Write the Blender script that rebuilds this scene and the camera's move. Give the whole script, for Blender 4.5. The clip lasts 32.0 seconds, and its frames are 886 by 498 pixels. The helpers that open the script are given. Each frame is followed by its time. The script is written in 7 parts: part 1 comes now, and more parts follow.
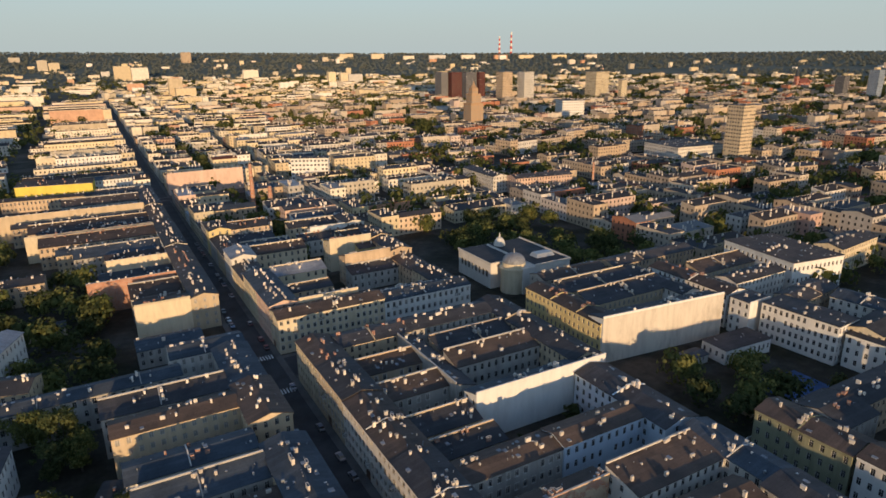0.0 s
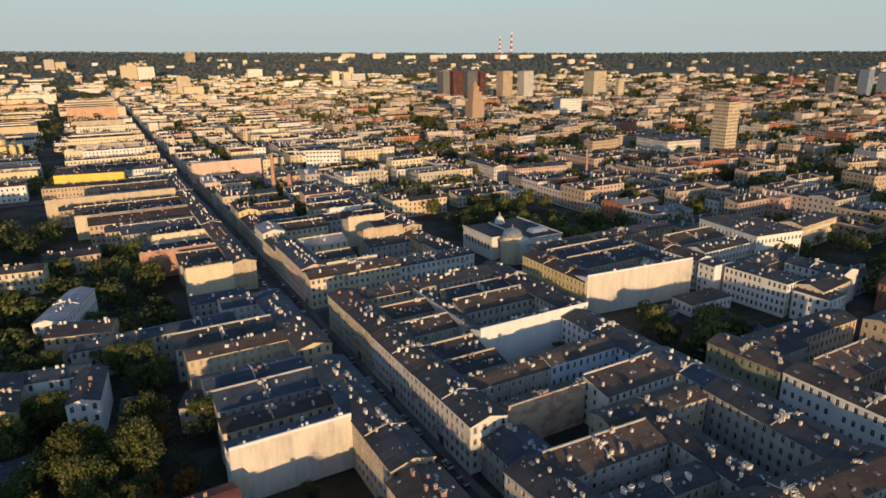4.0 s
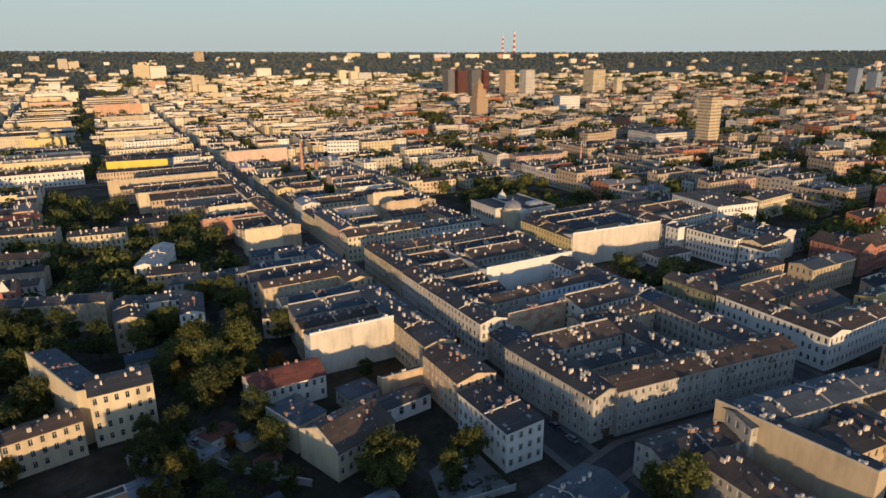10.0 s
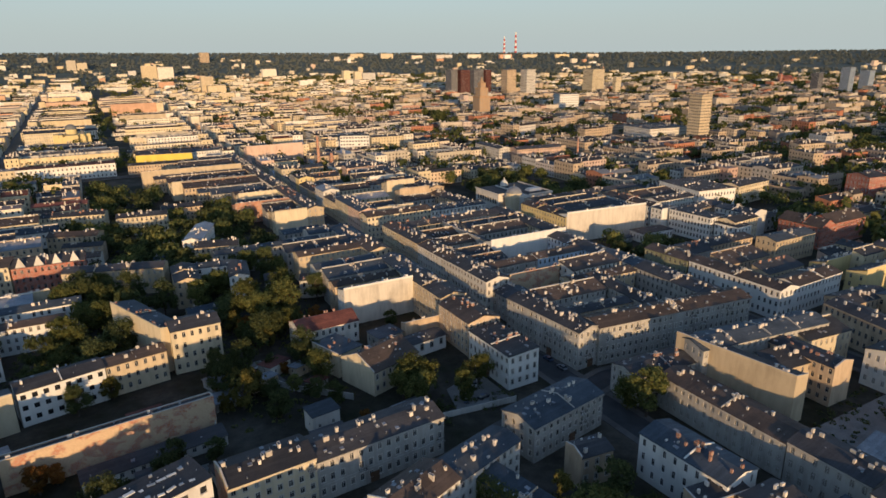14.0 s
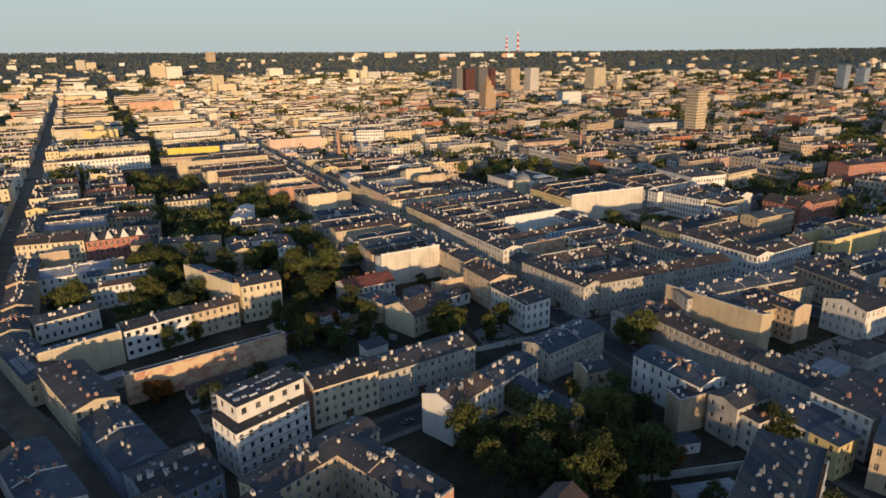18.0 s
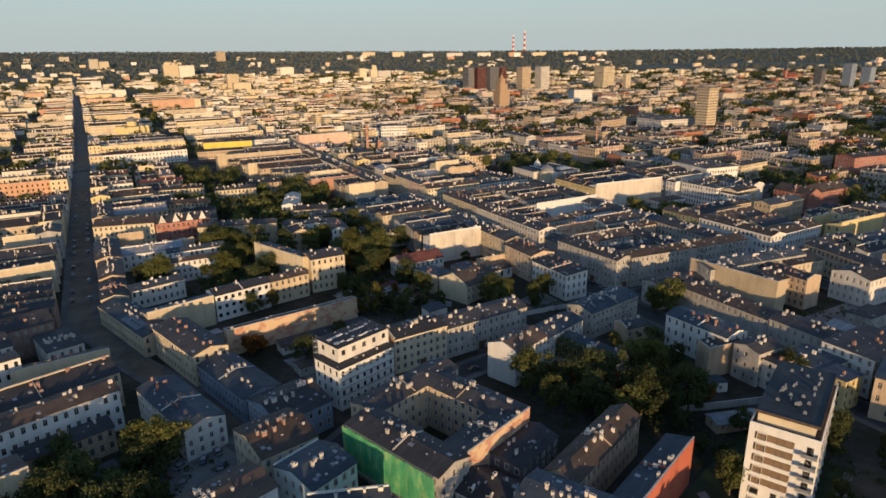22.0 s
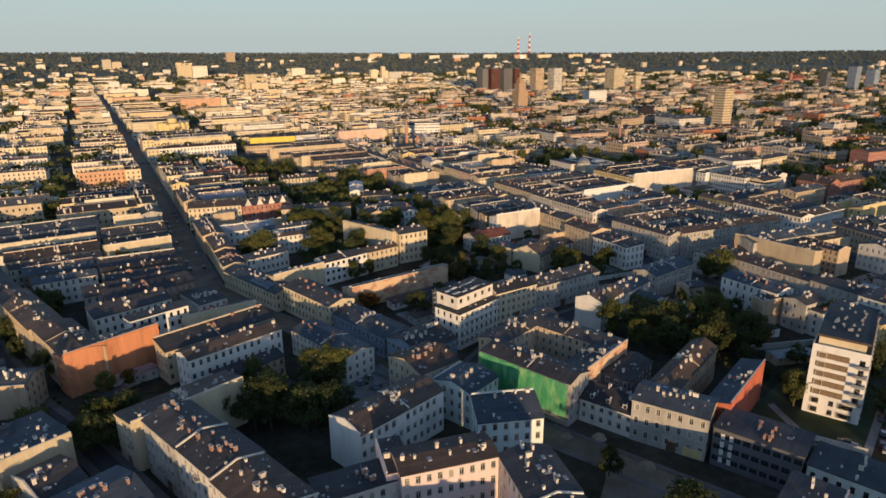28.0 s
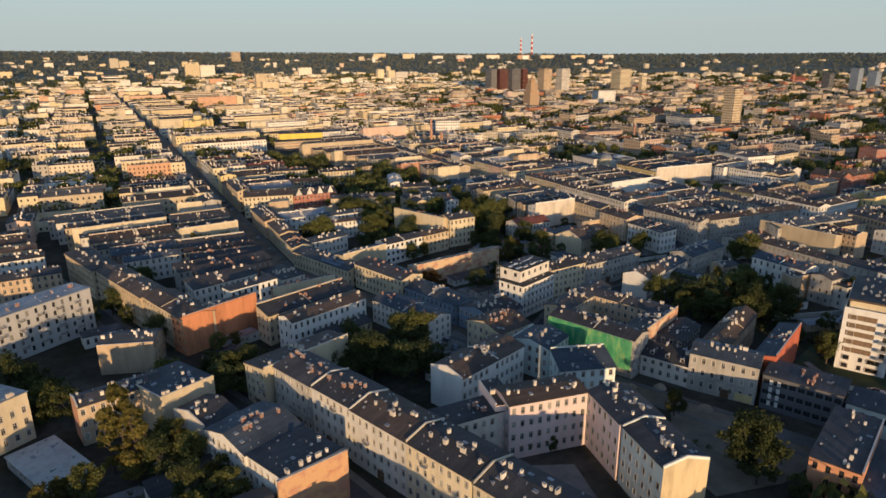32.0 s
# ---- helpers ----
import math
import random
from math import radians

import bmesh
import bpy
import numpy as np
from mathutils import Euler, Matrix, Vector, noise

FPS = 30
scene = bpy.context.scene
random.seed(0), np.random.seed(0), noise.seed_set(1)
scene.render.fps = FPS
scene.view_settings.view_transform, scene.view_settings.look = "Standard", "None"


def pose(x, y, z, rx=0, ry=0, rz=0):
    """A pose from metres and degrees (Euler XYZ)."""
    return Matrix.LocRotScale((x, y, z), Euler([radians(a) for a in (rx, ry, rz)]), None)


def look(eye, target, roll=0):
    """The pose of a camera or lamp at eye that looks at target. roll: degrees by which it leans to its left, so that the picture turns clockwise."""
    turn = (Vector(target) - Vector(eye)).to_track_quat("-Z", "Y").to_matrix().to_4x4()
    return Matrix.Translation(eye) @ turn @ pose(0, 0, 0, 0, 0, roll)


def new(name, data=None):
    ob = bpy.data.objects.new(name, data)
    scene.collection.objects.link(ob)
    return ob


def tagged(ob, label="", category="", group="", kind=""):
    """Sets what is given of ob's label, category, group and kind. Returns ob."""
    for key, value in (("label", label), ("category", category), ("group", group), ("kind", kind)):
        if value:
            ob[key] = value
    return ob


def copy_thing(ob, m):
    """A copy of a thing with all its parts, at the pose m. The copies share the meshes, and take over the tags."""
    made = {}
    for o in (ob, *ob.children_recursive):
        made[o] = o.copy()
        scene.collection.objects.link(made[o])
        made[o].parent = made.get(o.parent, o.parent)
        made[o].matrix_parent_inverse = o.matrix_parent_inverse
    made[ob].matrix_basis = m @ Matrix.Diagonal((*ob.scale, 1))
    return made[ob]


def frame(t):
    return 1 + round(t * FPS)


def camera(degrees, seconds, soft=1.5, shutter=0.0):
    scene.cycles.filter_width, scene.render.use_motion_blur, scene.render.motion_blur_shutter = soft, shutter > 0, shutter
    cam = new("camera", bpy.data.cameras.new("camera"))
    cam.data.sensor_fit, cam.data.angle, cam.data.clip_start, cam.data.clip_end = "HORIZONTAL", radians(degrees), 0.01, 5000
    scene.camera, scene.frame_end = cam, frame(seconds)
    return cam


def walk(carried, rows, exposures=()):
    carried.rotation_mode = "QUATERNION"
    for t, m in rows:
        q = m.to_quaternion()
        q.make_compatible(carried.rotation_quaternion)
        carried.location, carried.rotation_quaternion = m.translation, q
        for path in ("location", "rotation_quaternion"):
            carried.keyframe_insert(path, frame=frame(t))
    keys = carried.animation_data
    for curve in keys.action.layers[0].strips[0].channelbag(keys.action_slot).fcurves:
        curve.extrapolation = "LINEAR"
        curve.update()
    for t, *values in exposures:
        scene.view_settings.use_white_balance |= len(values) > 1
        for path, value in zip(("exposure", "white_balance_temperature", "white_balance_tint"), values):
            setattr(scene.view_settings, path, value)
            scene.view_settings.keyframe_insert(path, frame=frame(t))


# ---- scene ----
cam = camera(70.0, 32.0, 1.6)
PATH = [
    (0.0, look((-0.00, 0.00, 110.00), (140.25, 249.82, 21.01), -0.51)),
    (1.0, look((-6.01, -8.69, 109.76), (134.26, 241.13, 20.81), -0.45)),
    (2.0, look((-12.05, -17.48, 109.55), (128.26, 232.33, 20.61), -0.42)),
    (3.0, look((-18.13, -26.40, 109.49), (122.20, 223.39, 20.53), -0.43)),
    (4.5, look((-27.41, -40.29, 109.67), (112.68, 209.58, 20.56), -0.43)),
    (6.0, look((-36.71, -54.32, 109.81), (102.94, 195.73, 20.52), -0.41)),
    (7.0, look((-42.87, -63.47, 109.86), (96.53, 186.69, 20.49), -0.40)),
    (8.0, look((-49.15, -72.63, 109.97), (90.13, 177.58, 20.57), -0.41)),
    (9.0, look((-55.48, -81.88, 110.07), (83.67, 168.43, 20.70), -0.44)),
    (10.0, look((-61.82, -91.07, 110.06), (77.19, 159.34, 20.76), -0.46)),
    (11.0, look((-68.19, -100.28, 110.05), (70.68, 150.23, 20.85), -0.48)),
    (12.0, look((-74.54, -109.55, 110.07), (64.12, 141.11, 20.95), -0.53)),
    (13.0, look((-80.85, -118.77, 110.07), (57.60, 132.01, 20.99), -0.58)),
    (14.0, look((-87.28, -127.93, 110.10), (50.98, 122.96, 21.00), -0.64)),
    (15.5, look((-97.89, -141.56, 110.15), (40.07, 109.46, 20.95), -0.73)),
    (17.0, look((-109.55, -154.57, 110.19), (28.10, 96.56, 20.83), -0.78)),
    (18.0, look((-118.10, -161.87, 110.13), (19.35, 89.32, 20.63), -0.77)),
    (19.0, look((-126.94, -167.93, 110.06), (10.22, 83.38, 20.44), -0.77)),
    (20.0, look((-135.70, -173.07, 110.15), (1.01, 78.44, 20.42), -0.79)),
    (21.0, look((-144.18, -177.50, 110.24), (-7.97, 74.25, 20.42), -0.79)),
    (22.0, look((-152.48, -181.32, 110.19), (-16.67, 70.67, 20.41), -0.78)),
    (23.0, look((-160.94, -184.79, 110.06), (-25.40, 67.38, 20.40), -0.78)),
    (24.0, look((-169.66, -188.01, 109.87), (-34.20, 64.25, 20.33), -0.76)),
    (25.0, look((-178.62, -190.97, 109.66), (-43.02, 61.26, 20.26), -0.74)),
    (26.5, look((-192.87, -195.48, 109.55), (-57.02, 56.70, 20.39), -0.67)),
    (28.0, look((-207.39, -200.20, 109.56), (-71.34, 51.94, 20.59), -0.56)),
    (29.0, look((-216.93, -203.40, 109.51), (-80.71, 48.66, 20.60), -0.48)),
    (30.0, look((-226.60, -206.60, 109.46), (-90.13, 45.35, 20.60), -0.39)),
    (31.0, look((-236.45, -209.67, 109.39), (-99.76, 42.18, 20.56), -0.33)),
    (32.0, look((-246.35, -212.49, 109.30), (-109.61, 39.34, 20.52), -0.30)),
]
walk(cam, PATH, [(0.0, 0.90, 5620, 8), (32.0, 0.90, 5620, 8)])
import functools


# ---- light ----
SUN_FROM = (-0.30, -0.95)   # the low sun stands in the south-west
SUN_ELEV = 5.6
sun_az = math.atan2(SUN_FROM[0], SUN_FROM[1])
world = bpy.data.worlds.new("evening_sky")
scene.world = world
world.use_nodes = True
wn = world.node_tree.nodes
sky = wn.new("ShaderNodeTexSky")
sky.sky_type = 'NISHITA'
sky.sun_disc = False
sky.sun_elevation = radians(SUN_ELEV)
sky.sun_rotation = sun_az
sky.altitude = 200
sky.air_density, sky.dust_density, sky.ozone_density = 1.0, 0.4, 3.0
wn["Background"].inputs["Strength"].default_value = 0.15
# evening haze: a pale veil that is dense at the horizon and thins out upwards
tc = wn.new("ShaderNodeTexCoord")
sep = wn.new("ShaderNodeSeparateXYZ")
thin = wn.new("ShaderNodeMapRange")
thin.inputs["From Min"].default_value, thin.inputs["From Max"].default_value = 0.0, 0.55
thin.inputs["To Min"].default_value, thin.inputs["To Max"].default_value = 1.0, 0.0
veil = wn.new("ShaderNodeMixRGB")
veil.inputs["Color2"].default_value = (1.84, 1.88, 1.62, 1)
link = world.node_tree.links.new
link(tc.outputs["Generated"], sep.inputs["Vector"])
link(sep.outputs["Z"], thin.inputs["Value"])
link(thin.outputs["Result"], veil.inputs["Fac"])
grey = wn.new("ShaderNodeHueSaturation")
grey.inputs["Saturation"].default_value = 0.78
link(sky.outputs["Color"], grey.inputs["Color"])
link(grey.outputs["Color"], veil.inputs["Color1"])
link(veil.outputs["Color"], wn["Background"].inputs["Color"])
sun_data = bpy.data.lights.new("sun", 'SUN')
sun_data.energy, sun_data.angle, sun_data.color = 3.0, radians(0.6), (1.0, 0.618, 0.285)
sun = new("sun", sun_data)
se = radians(SUN_ELEV)
nrm = math.hypot(*SUN_FROM)
sun.matrix_world = look((SUN_FROM[0] / nrm * 900 * math.cos(se), SUN_FROM[1] / nrm * 900 * math.cos(se), 900 * math.sin(se)), (0, 0, 0))

# ---- materials ----
def shader(name, rough=0.85, metal=0.0, spec=0.3):
    m = bpy.data.materials.new(name)
    m.use_nodes = True
    b = m.node_tree.nodes["Principled BSDF"]
    b.inputs["Roughness"].default_value = rough
    b.inputs["Metallic"].default_value = metal
    b.inputs["Specular IOR Level"].default_value = spec
    return m, m.node_tree, b


def node(nt, kind, **values):
    n = nt.nodes.new(kind)
    for key, v in values.items():
        n.inputs[key.replace("_", " ")].default_value = v
    return n


def place_of(nt, sx=1.0, sy=1.0, sz=1.0):
    geo = nt.nodes.new("ShaderNodeNewGeometry")
    mp = nt.nodes.new("ShaderNodeMapping")
    mp.inputs["Scale"].default_value = (sx, sy, sz)
    nt.links.new(geo.outputs["Position"], mp.inputs["Vector"])
    return mp.outputs["Vector"]


def ramp(nt, fac, stops):
    r = nt.nodes.new("ShaderNodeValToRGB")
    e = r.color_ramp.elements
    while len(e) < len(stops):
        e.new(0.5)
    for el, (p, c) in zip(e, stops):
        el.position, el.color = p, (c[0], c[1], c[2], 1)
    nt.links.new(fac, r.inputs["Fac"])
    return r.outputs["Color"]


def mixed(nt, fac, a, b, how='MIX'):
    m = nt.nodes.new("ShaderNodeMix")
    m.data_type, m.blend_type = 'RGBA', how
    for sock, v in ((m.inputs[0], fac), (m.inputs[6], a), (m.inputs[7], b)):
        if isinstance(v, (int, float)):
            sock.default_value = v
        elif isinstance(v, tuple):
            sock.default_value = (*v, 1)
        else:
            nt.links.new(v, sock)
    return m.outputs[2]


def noise_at(nt, vec, scale, detail=4, rough=0.6):
    n = node(nt, "ShaderNodeTexNoise", Scale=scale, Detail=detail, Roughness=rough)
    nt.links.new(vec, n.inputs["Vector"])
    return n.outputs["Fac"]


def bumped(nt, b, height, strength=0.3, dist=0.05):
    bp = node(nt, "ShaderNodeBump", Strength=strength, Distance=dist)
    nt.links.new(height, bp.inputs["Height"])
    nt.links.new(bp.outputs["Normal"], b.inputs["Normal"])


def scaled(c, k):
    return tuple(min(1.0, v * k) for v in c)


def own_shift(nt, col, amount, island=False):
    """Shifts the value of a colour a little from object to object, or island to island."""
    src = nt.nodes.new("ShaderNodeNewGeometry" if island else "ShaderNodeObjectInfo")
    hs = nt.nodes.new("ShaderNodeHueSaturation")
    mr = node(nt, "ShaderNodeMapRange")
    mr.inputs["To Min"].default_value, mr.inputs["To Max"].default_value = 1 - amount, 1 + amount
    nt.links.new(src.outputs["Random Per Island" if island else "Random"], mr.inputs["Value"])
    nt.links.new(mr.outputs["Result"], hs.inputs["Value"])
    nt.links.new(col, hs.inputs["Color"])
    return hs.outputs["Color"]


def plaster(name, base, stain=0.35, shift=0.1):
    m, nt, b = shader(name, 0.9, spec=0.2)
    big = noise_at(nt, place_of(nt, 1, 1, 0.45), 0.16, 5, 0.65)
    streak = noise_at(nt, place_of(nt, 1.0, 1.0, 0.16), 0.45, 5, 0.62)
    fine = noise_at(nt, place_of(nt), 3.5, 4, 0.7)
    c = ramp(nt, big, ((0.3, scaled(base, 1 - 0.55 * stain)), (0.5, base), (0.72, scaled(base, 1.08))))
    dirt = ramp(nt, streak, ((0.45, (1, 1, 1)), (0.75, (1 - stain * 0.5, 1 - stain * 0.54, 1 - stain * 0.58))))
    c = mixed(nt, 1.0, c, dirt, 'MULTIPLY')
    speck = ramp(nt, fine, ((0.3, (0.86, 0.86, 0.86)), (0.65, (1, 1, 1))))
    c = mixed(nt, 0.6, c, speck, 'MULTIPLY')
    nt.links.new(own_shift(nt, c, shift), b.inputs["Base Color"])
    bumped(nt, b, fine, 0.25, 0.03)
    return m


def flaked(name, base, under):
    """Old plaster that has come off in places over brick."""
    m, nt, b = shader(name, 0.92, spec=0.15)
    big = noise_at(nt, place_of(nt, 1, 1, 1.4), 0.22, 7, 0.66)
    fine = noise_at(nt, place_of(nt), 2.6, 4, 0.7)
    br = node(nt, "ShaderNodeTexBrick", Scale=1.0, Mortar_Size=0.012, Brick_Width=0.27, Row_Height=0.08)
    br.inputs["Color1"].default_value = (*under, 1)
    br.inputs["Color2"].default_value = (*scaled(under, 0.75), 1)
    br.inputs["Mortar"].default_value = (0.42, 0.38, 0.33, 1)
    sep, comb, add = nt.nodes.new("ShaderNodeSeparateXYZ"), nt.nodes.new("ShaderNodeCombineXYZ"), nt.nodes.new("ShaderNodeMath")
    nt.links.new(place_of(nt), sep.inputs[0])
    nt.links.new(sep.outputs[0], add.inputs[0])
    nt.links.new(sep.outputs[1], add.inputs[1])
    nt.links.new(add.outputs[0], comb.inputs[0])
    nt.links.new(sep.outputs[2], comb.inputs[1])
    nt.links.new(comb.outputs[0], br.inputs["Vector"])
    mask = ramp(nt, big, ((0.50, (0, 0, 0)), (0.54, (1, 1, 1))))
    c = ramp(nt, fine, ((0.3, scaled(base, 0.78)), (0.6, base)))
    c = mixed(nt, mask, c, br.outputs["Color"])
    nt.links.new(own_shift(nt, c, 0.08), b.inputs["Base Color"])
    bumped(nt, b, big, 0.5, 0.06)
    return m


def brick(name, a, c2, mortar=(0.4, 0.36, 0.32)):
    m, nt, b = shader(name, 0.88, spec=0.2)
    vec = place_of(nt)
    br = node(nt, "ShaderNodeTexBrick", Scale=1.0, Mortar_Size=0.012, Brick_Width=0.27, Row_Height=0.085)
    # courses run along the walls whichever way they face
    sep, comb, add = nt.nodes.new("ShaderNodeSeparateXYZ"), nt.nodes.new("ShaderNodeCombineXYZ"), nt.nodes.new("ShaderNodeMath")
    nt.links.new(vec, sep.inputs[0])
    nt.links.new(sep.outputs[0], add.inputs[0])
    nt.links.new(sep.outputs[1], add.inputs[1])
    nt.links.new(add.outputs[0], comb.inputs[0])
    nt.links.new(sep.outputs[2], comb.inputs[1])
    nt.links.new(comb.outputs[0], br.inputs["Vector"])
    br.inputs["Color1"].default_value, br.inputs["Color2"].default_value = (*a, 1), (*c2, 1)
    br.inputs["Mortar"].default_value = (*mortar, 1)
    big = noise_at(nt, place_of(nt), 0.3, 5)
    col = mixed(nt, 0.8, br.outputs["Color"], ramp(nt, big, ((0.3, (0.62, 0.6, 0.6)), (0.65, (1.05, 1.03, 1)))), 'MULTIPLY')
    nt.links.new(own_shift(nt, col, 0.08), b.inputs["Base Color"])
    bumped(nt, b, br.outputs["Fac"], 0.3, -0.01)
    return m


def tar(name, base, rough=0.78, shift=0.25, seam=0.9):
    """Roofing felt in strips, patched and faded."""
    m, nt, b = shader(name, rough, spec=0.35)
    tc = nt.nodes.new("ShaderNodeTexCoord")
    br = node(nt, "ShaderNodeTexBrick", Scale=1.0, Mortar_Size=0.03, Brick_Width=7.0, Row_Height=1.0)
    br.offset = 0.37
    br.inputs["Color1"].default_value = (*scaled(base, 0.85), 1)
    br.inputs["Color2"].default_value = (*scaled(base, 1.15), 1)
    br.inputs["Mortar"].default_value = (*scaled(base, 1 - 0.4 * seam), 1)
    nt.links.new(tc.outputs["Object"], br.inputs["Vector"])
    big = noise_at(nt, place_of(nt), 0.12, 5, 0.6)
    fine = noise_at(nt, place_of(nt), 2.2, 4, 0.7)
    c = mixed(nt, 1.0, br.outputs["Color"], ramp(nt, big, ((0.3, (0.6, 0.62, 0.65)), (0.5, (1, 1, 1)), (0.75, (1.5, 1.42, 1.32)))), 'MULTIPLY')
    c = mixed(nt, 0.7, c, ramp(nt, fine, ((0.3, (0.7, 0.7, 0.7)), (0.7, (1.2, 1.2, 1.2)))), 'MULTIPLY')
    nt.links.new(own_shift(nt, c, shift), b.inputs["Base Color"])
    bumped(nt, b, fine, 0.3, 0.03)
    return m


def plain(name, base, rough=0.8, metal=0.0, spec=0.3, var=0.2, scale=1.2):
    m, nt, b = shader(name, rough, metal, spec)
    n = noise_at(nt, place_of(nt), scale, 4, 0.65)
    c = ramp(nt, n, ((0.3, scaled(base, 1 - var)), (0.65, scaled(base, 1 + var * 0.5))))
    nt.links.new(own_shift(nt, c, 0.08), b.inputs["Base Color"])
    bumped(nt, b, n, 0.15, 0.02)
    return m


CREAM = plaster("cream_plaster", (0.60, 0.51, 0.35))
SAND = plaster("sand_plaster", (0.52, 0.42, 0.28), 0.35)
GREY = plaster("grey_plaster", (0.42, 0.395, 0.35), 0.5)
TAN = plaster("tan_plaster", (0.50, 0.385, 0.26), 0.5)
WHITE = plaster("white_plaster", (0.70, 0.675, 0.62), 0.22, 0.05)
OFFW = plaster("offwhite_plaster", (0.63, 0.59, 0.52), 0.3)
YELLOW = plaster("yellow_plaster", (0.62, 0.50, 0.24), 0.3)
BRIGHTY = plaster("bright_yellow_plaster", (0.66, 0.52, 0.09), 0.2)
PINK = plaster("pink_plaster", (0.68, 0.55, 0.52), 0.18)
SALMON = plaster("salmon_plaster", (0.60, 0.43, 0.33), 0.3)
BLUEW = plaster("pale_blue_plaster", (0.55, 0.62, 0.70), 0.15)
BLUEG = plaster("blue_grey_plaster", (0.24, 0.29, 0.36), 0.3)
OLIVE = plaster("olive_plaster", (0.25, 0.25, 0.16), 0.5)
TEAL = plaster("pale_green_plaster", (0.60, 0.66, 0.62), 0.2)
DARKG = plaster("dark_grey_plaster", (0.14, 0.14, 0.15), 0.2)
CONCRETE = plaster("grey_concrete", (0.40, 0.39, 0.36), 0.4)
ORANGE = plaster("orange_plaster", (0.55, 0.235, 0.115), 0.5)
TERRA = plaster("terracotta_plaster", (0.62, 0.31, 0.17), 0.25)
REDW = plaster("red_painted_wall", (0.44, 0.13, 0.075), 0.35)
FLAKE = flaked("flaking_plaster", (0.60, 0.44, 0.28), (0.52, 0.20, 0.09))
WORN = flaked("worn_brick_fire_wall", (0.56, 0.34, 0.18), (0.50, 0.18, 0.07))
ENDW = plaster("weathered_cream_plaster", (0.58, 0.47, 0.29), 0.55)
LIMEW = plaster("weathered_limewash", (0.58, 0.52, 0.43), 0.5)
GREYW = plaster("grey_white_plaster", (0.47, 0.46, 0.44), 0.25)
RBRICK = brick("red_brick", (0.40, 0.10, 0.05), (0.31, 0.075, 0.04))
OBRICK = brick("orange_brick", (0.52, 0.24, 0.12), (0.42, 0.17, 0.09))
BBRICK = brick("brown_brick", (0.26, 0.15, 0.10), (0.20, 0.11, 0.08))
TARM = tar("roofing_felt", (0.047, 0.046, 0.049))
BROWNR = tar("brown_roofing_felt", (0.076, 0.056, 0.044))
BLUER = tar("blue_grey_roofing_felt", (0.050, 0.062, 0.077))
TILER = tar("red_tile_roof", (0.17, 0.062, 0.045), 0.85, 0.1)
MEMBRANE = tar("dark_roof_membrane", (0.028, 0.036, 0.042))
ZINC = tar("zinc_sheet_roof", (0.22, 0.23, 0.25), 0.5, 0.15)
COPE = plain("pale_coping", (0.52, 0.48, 0.42), 0.7)
METAL = plain("grey_sheet_metal", (0.36, 0.37, 0.38), 0.45, 0.6)
STACK = plaster("pale_chimney_plaster", (0.64, 0.57, 0.48), 0.3, 0.25)
STACKB = brick("chimney_brick", (0.38, 0.18, 0.115), (0.29, 0.13, 0.085))
CAP = plain("concrete_cap", (0.46, 0.43, 0.39))
FRAME = plain("white_window_frame", (0.48, 0.46, 0.43), 0.5, var=0.1)
DARKF = plain("dark_window_frame", (0.06, 0.055, 0.05), 0.5)
SILL = plain("sill_stone", (0.5, 0.47, 0.42))
WOOD = plain("brown_door_wood", (0.12, 0.07, 0.04), 0.6)


def glass():
    m, nt, b = shader("window_glass", 0.06, spec=0.6)
    oi = nt.nodes.new("ShaderNodeObjectInfo")
    c = ramp(nt, oi.outputs["Random"], ((0.0, (0.015, 0.017, 0.02)), (0.7, (0.04, 0.042, 0.045)), (0.86, (0.10, 0.095, 0.085)), (0.97, (0.30, 0.28, 0.24))))
    nt.links.new(c, b.inputs["Base Color"])
    return m


GLASS = glass()

# ---- builders ----
def mesh_of(name, verts, faces, mats=(), ids=None, smooth=False):
    me = bpy.data.meshes.new(name)
    me.from_pydata(verts, [], faces)
    for m in mats:
        me.materials.append(m)
    if ids:
        me.polygons.foreach_set("material_index", ids)
    if smooth:
        me.polygons.foreach_set("use_smooth", [True] * len(faces))
    me.update()
    return me


def part(name, me, parent, label="", m=None, kind=""):
    ob = new(name, me)
    ob.parent = parent
    if m is not None:
        ob.matrix_basis = m
    return tagged(ob, label=label, kind=kind)


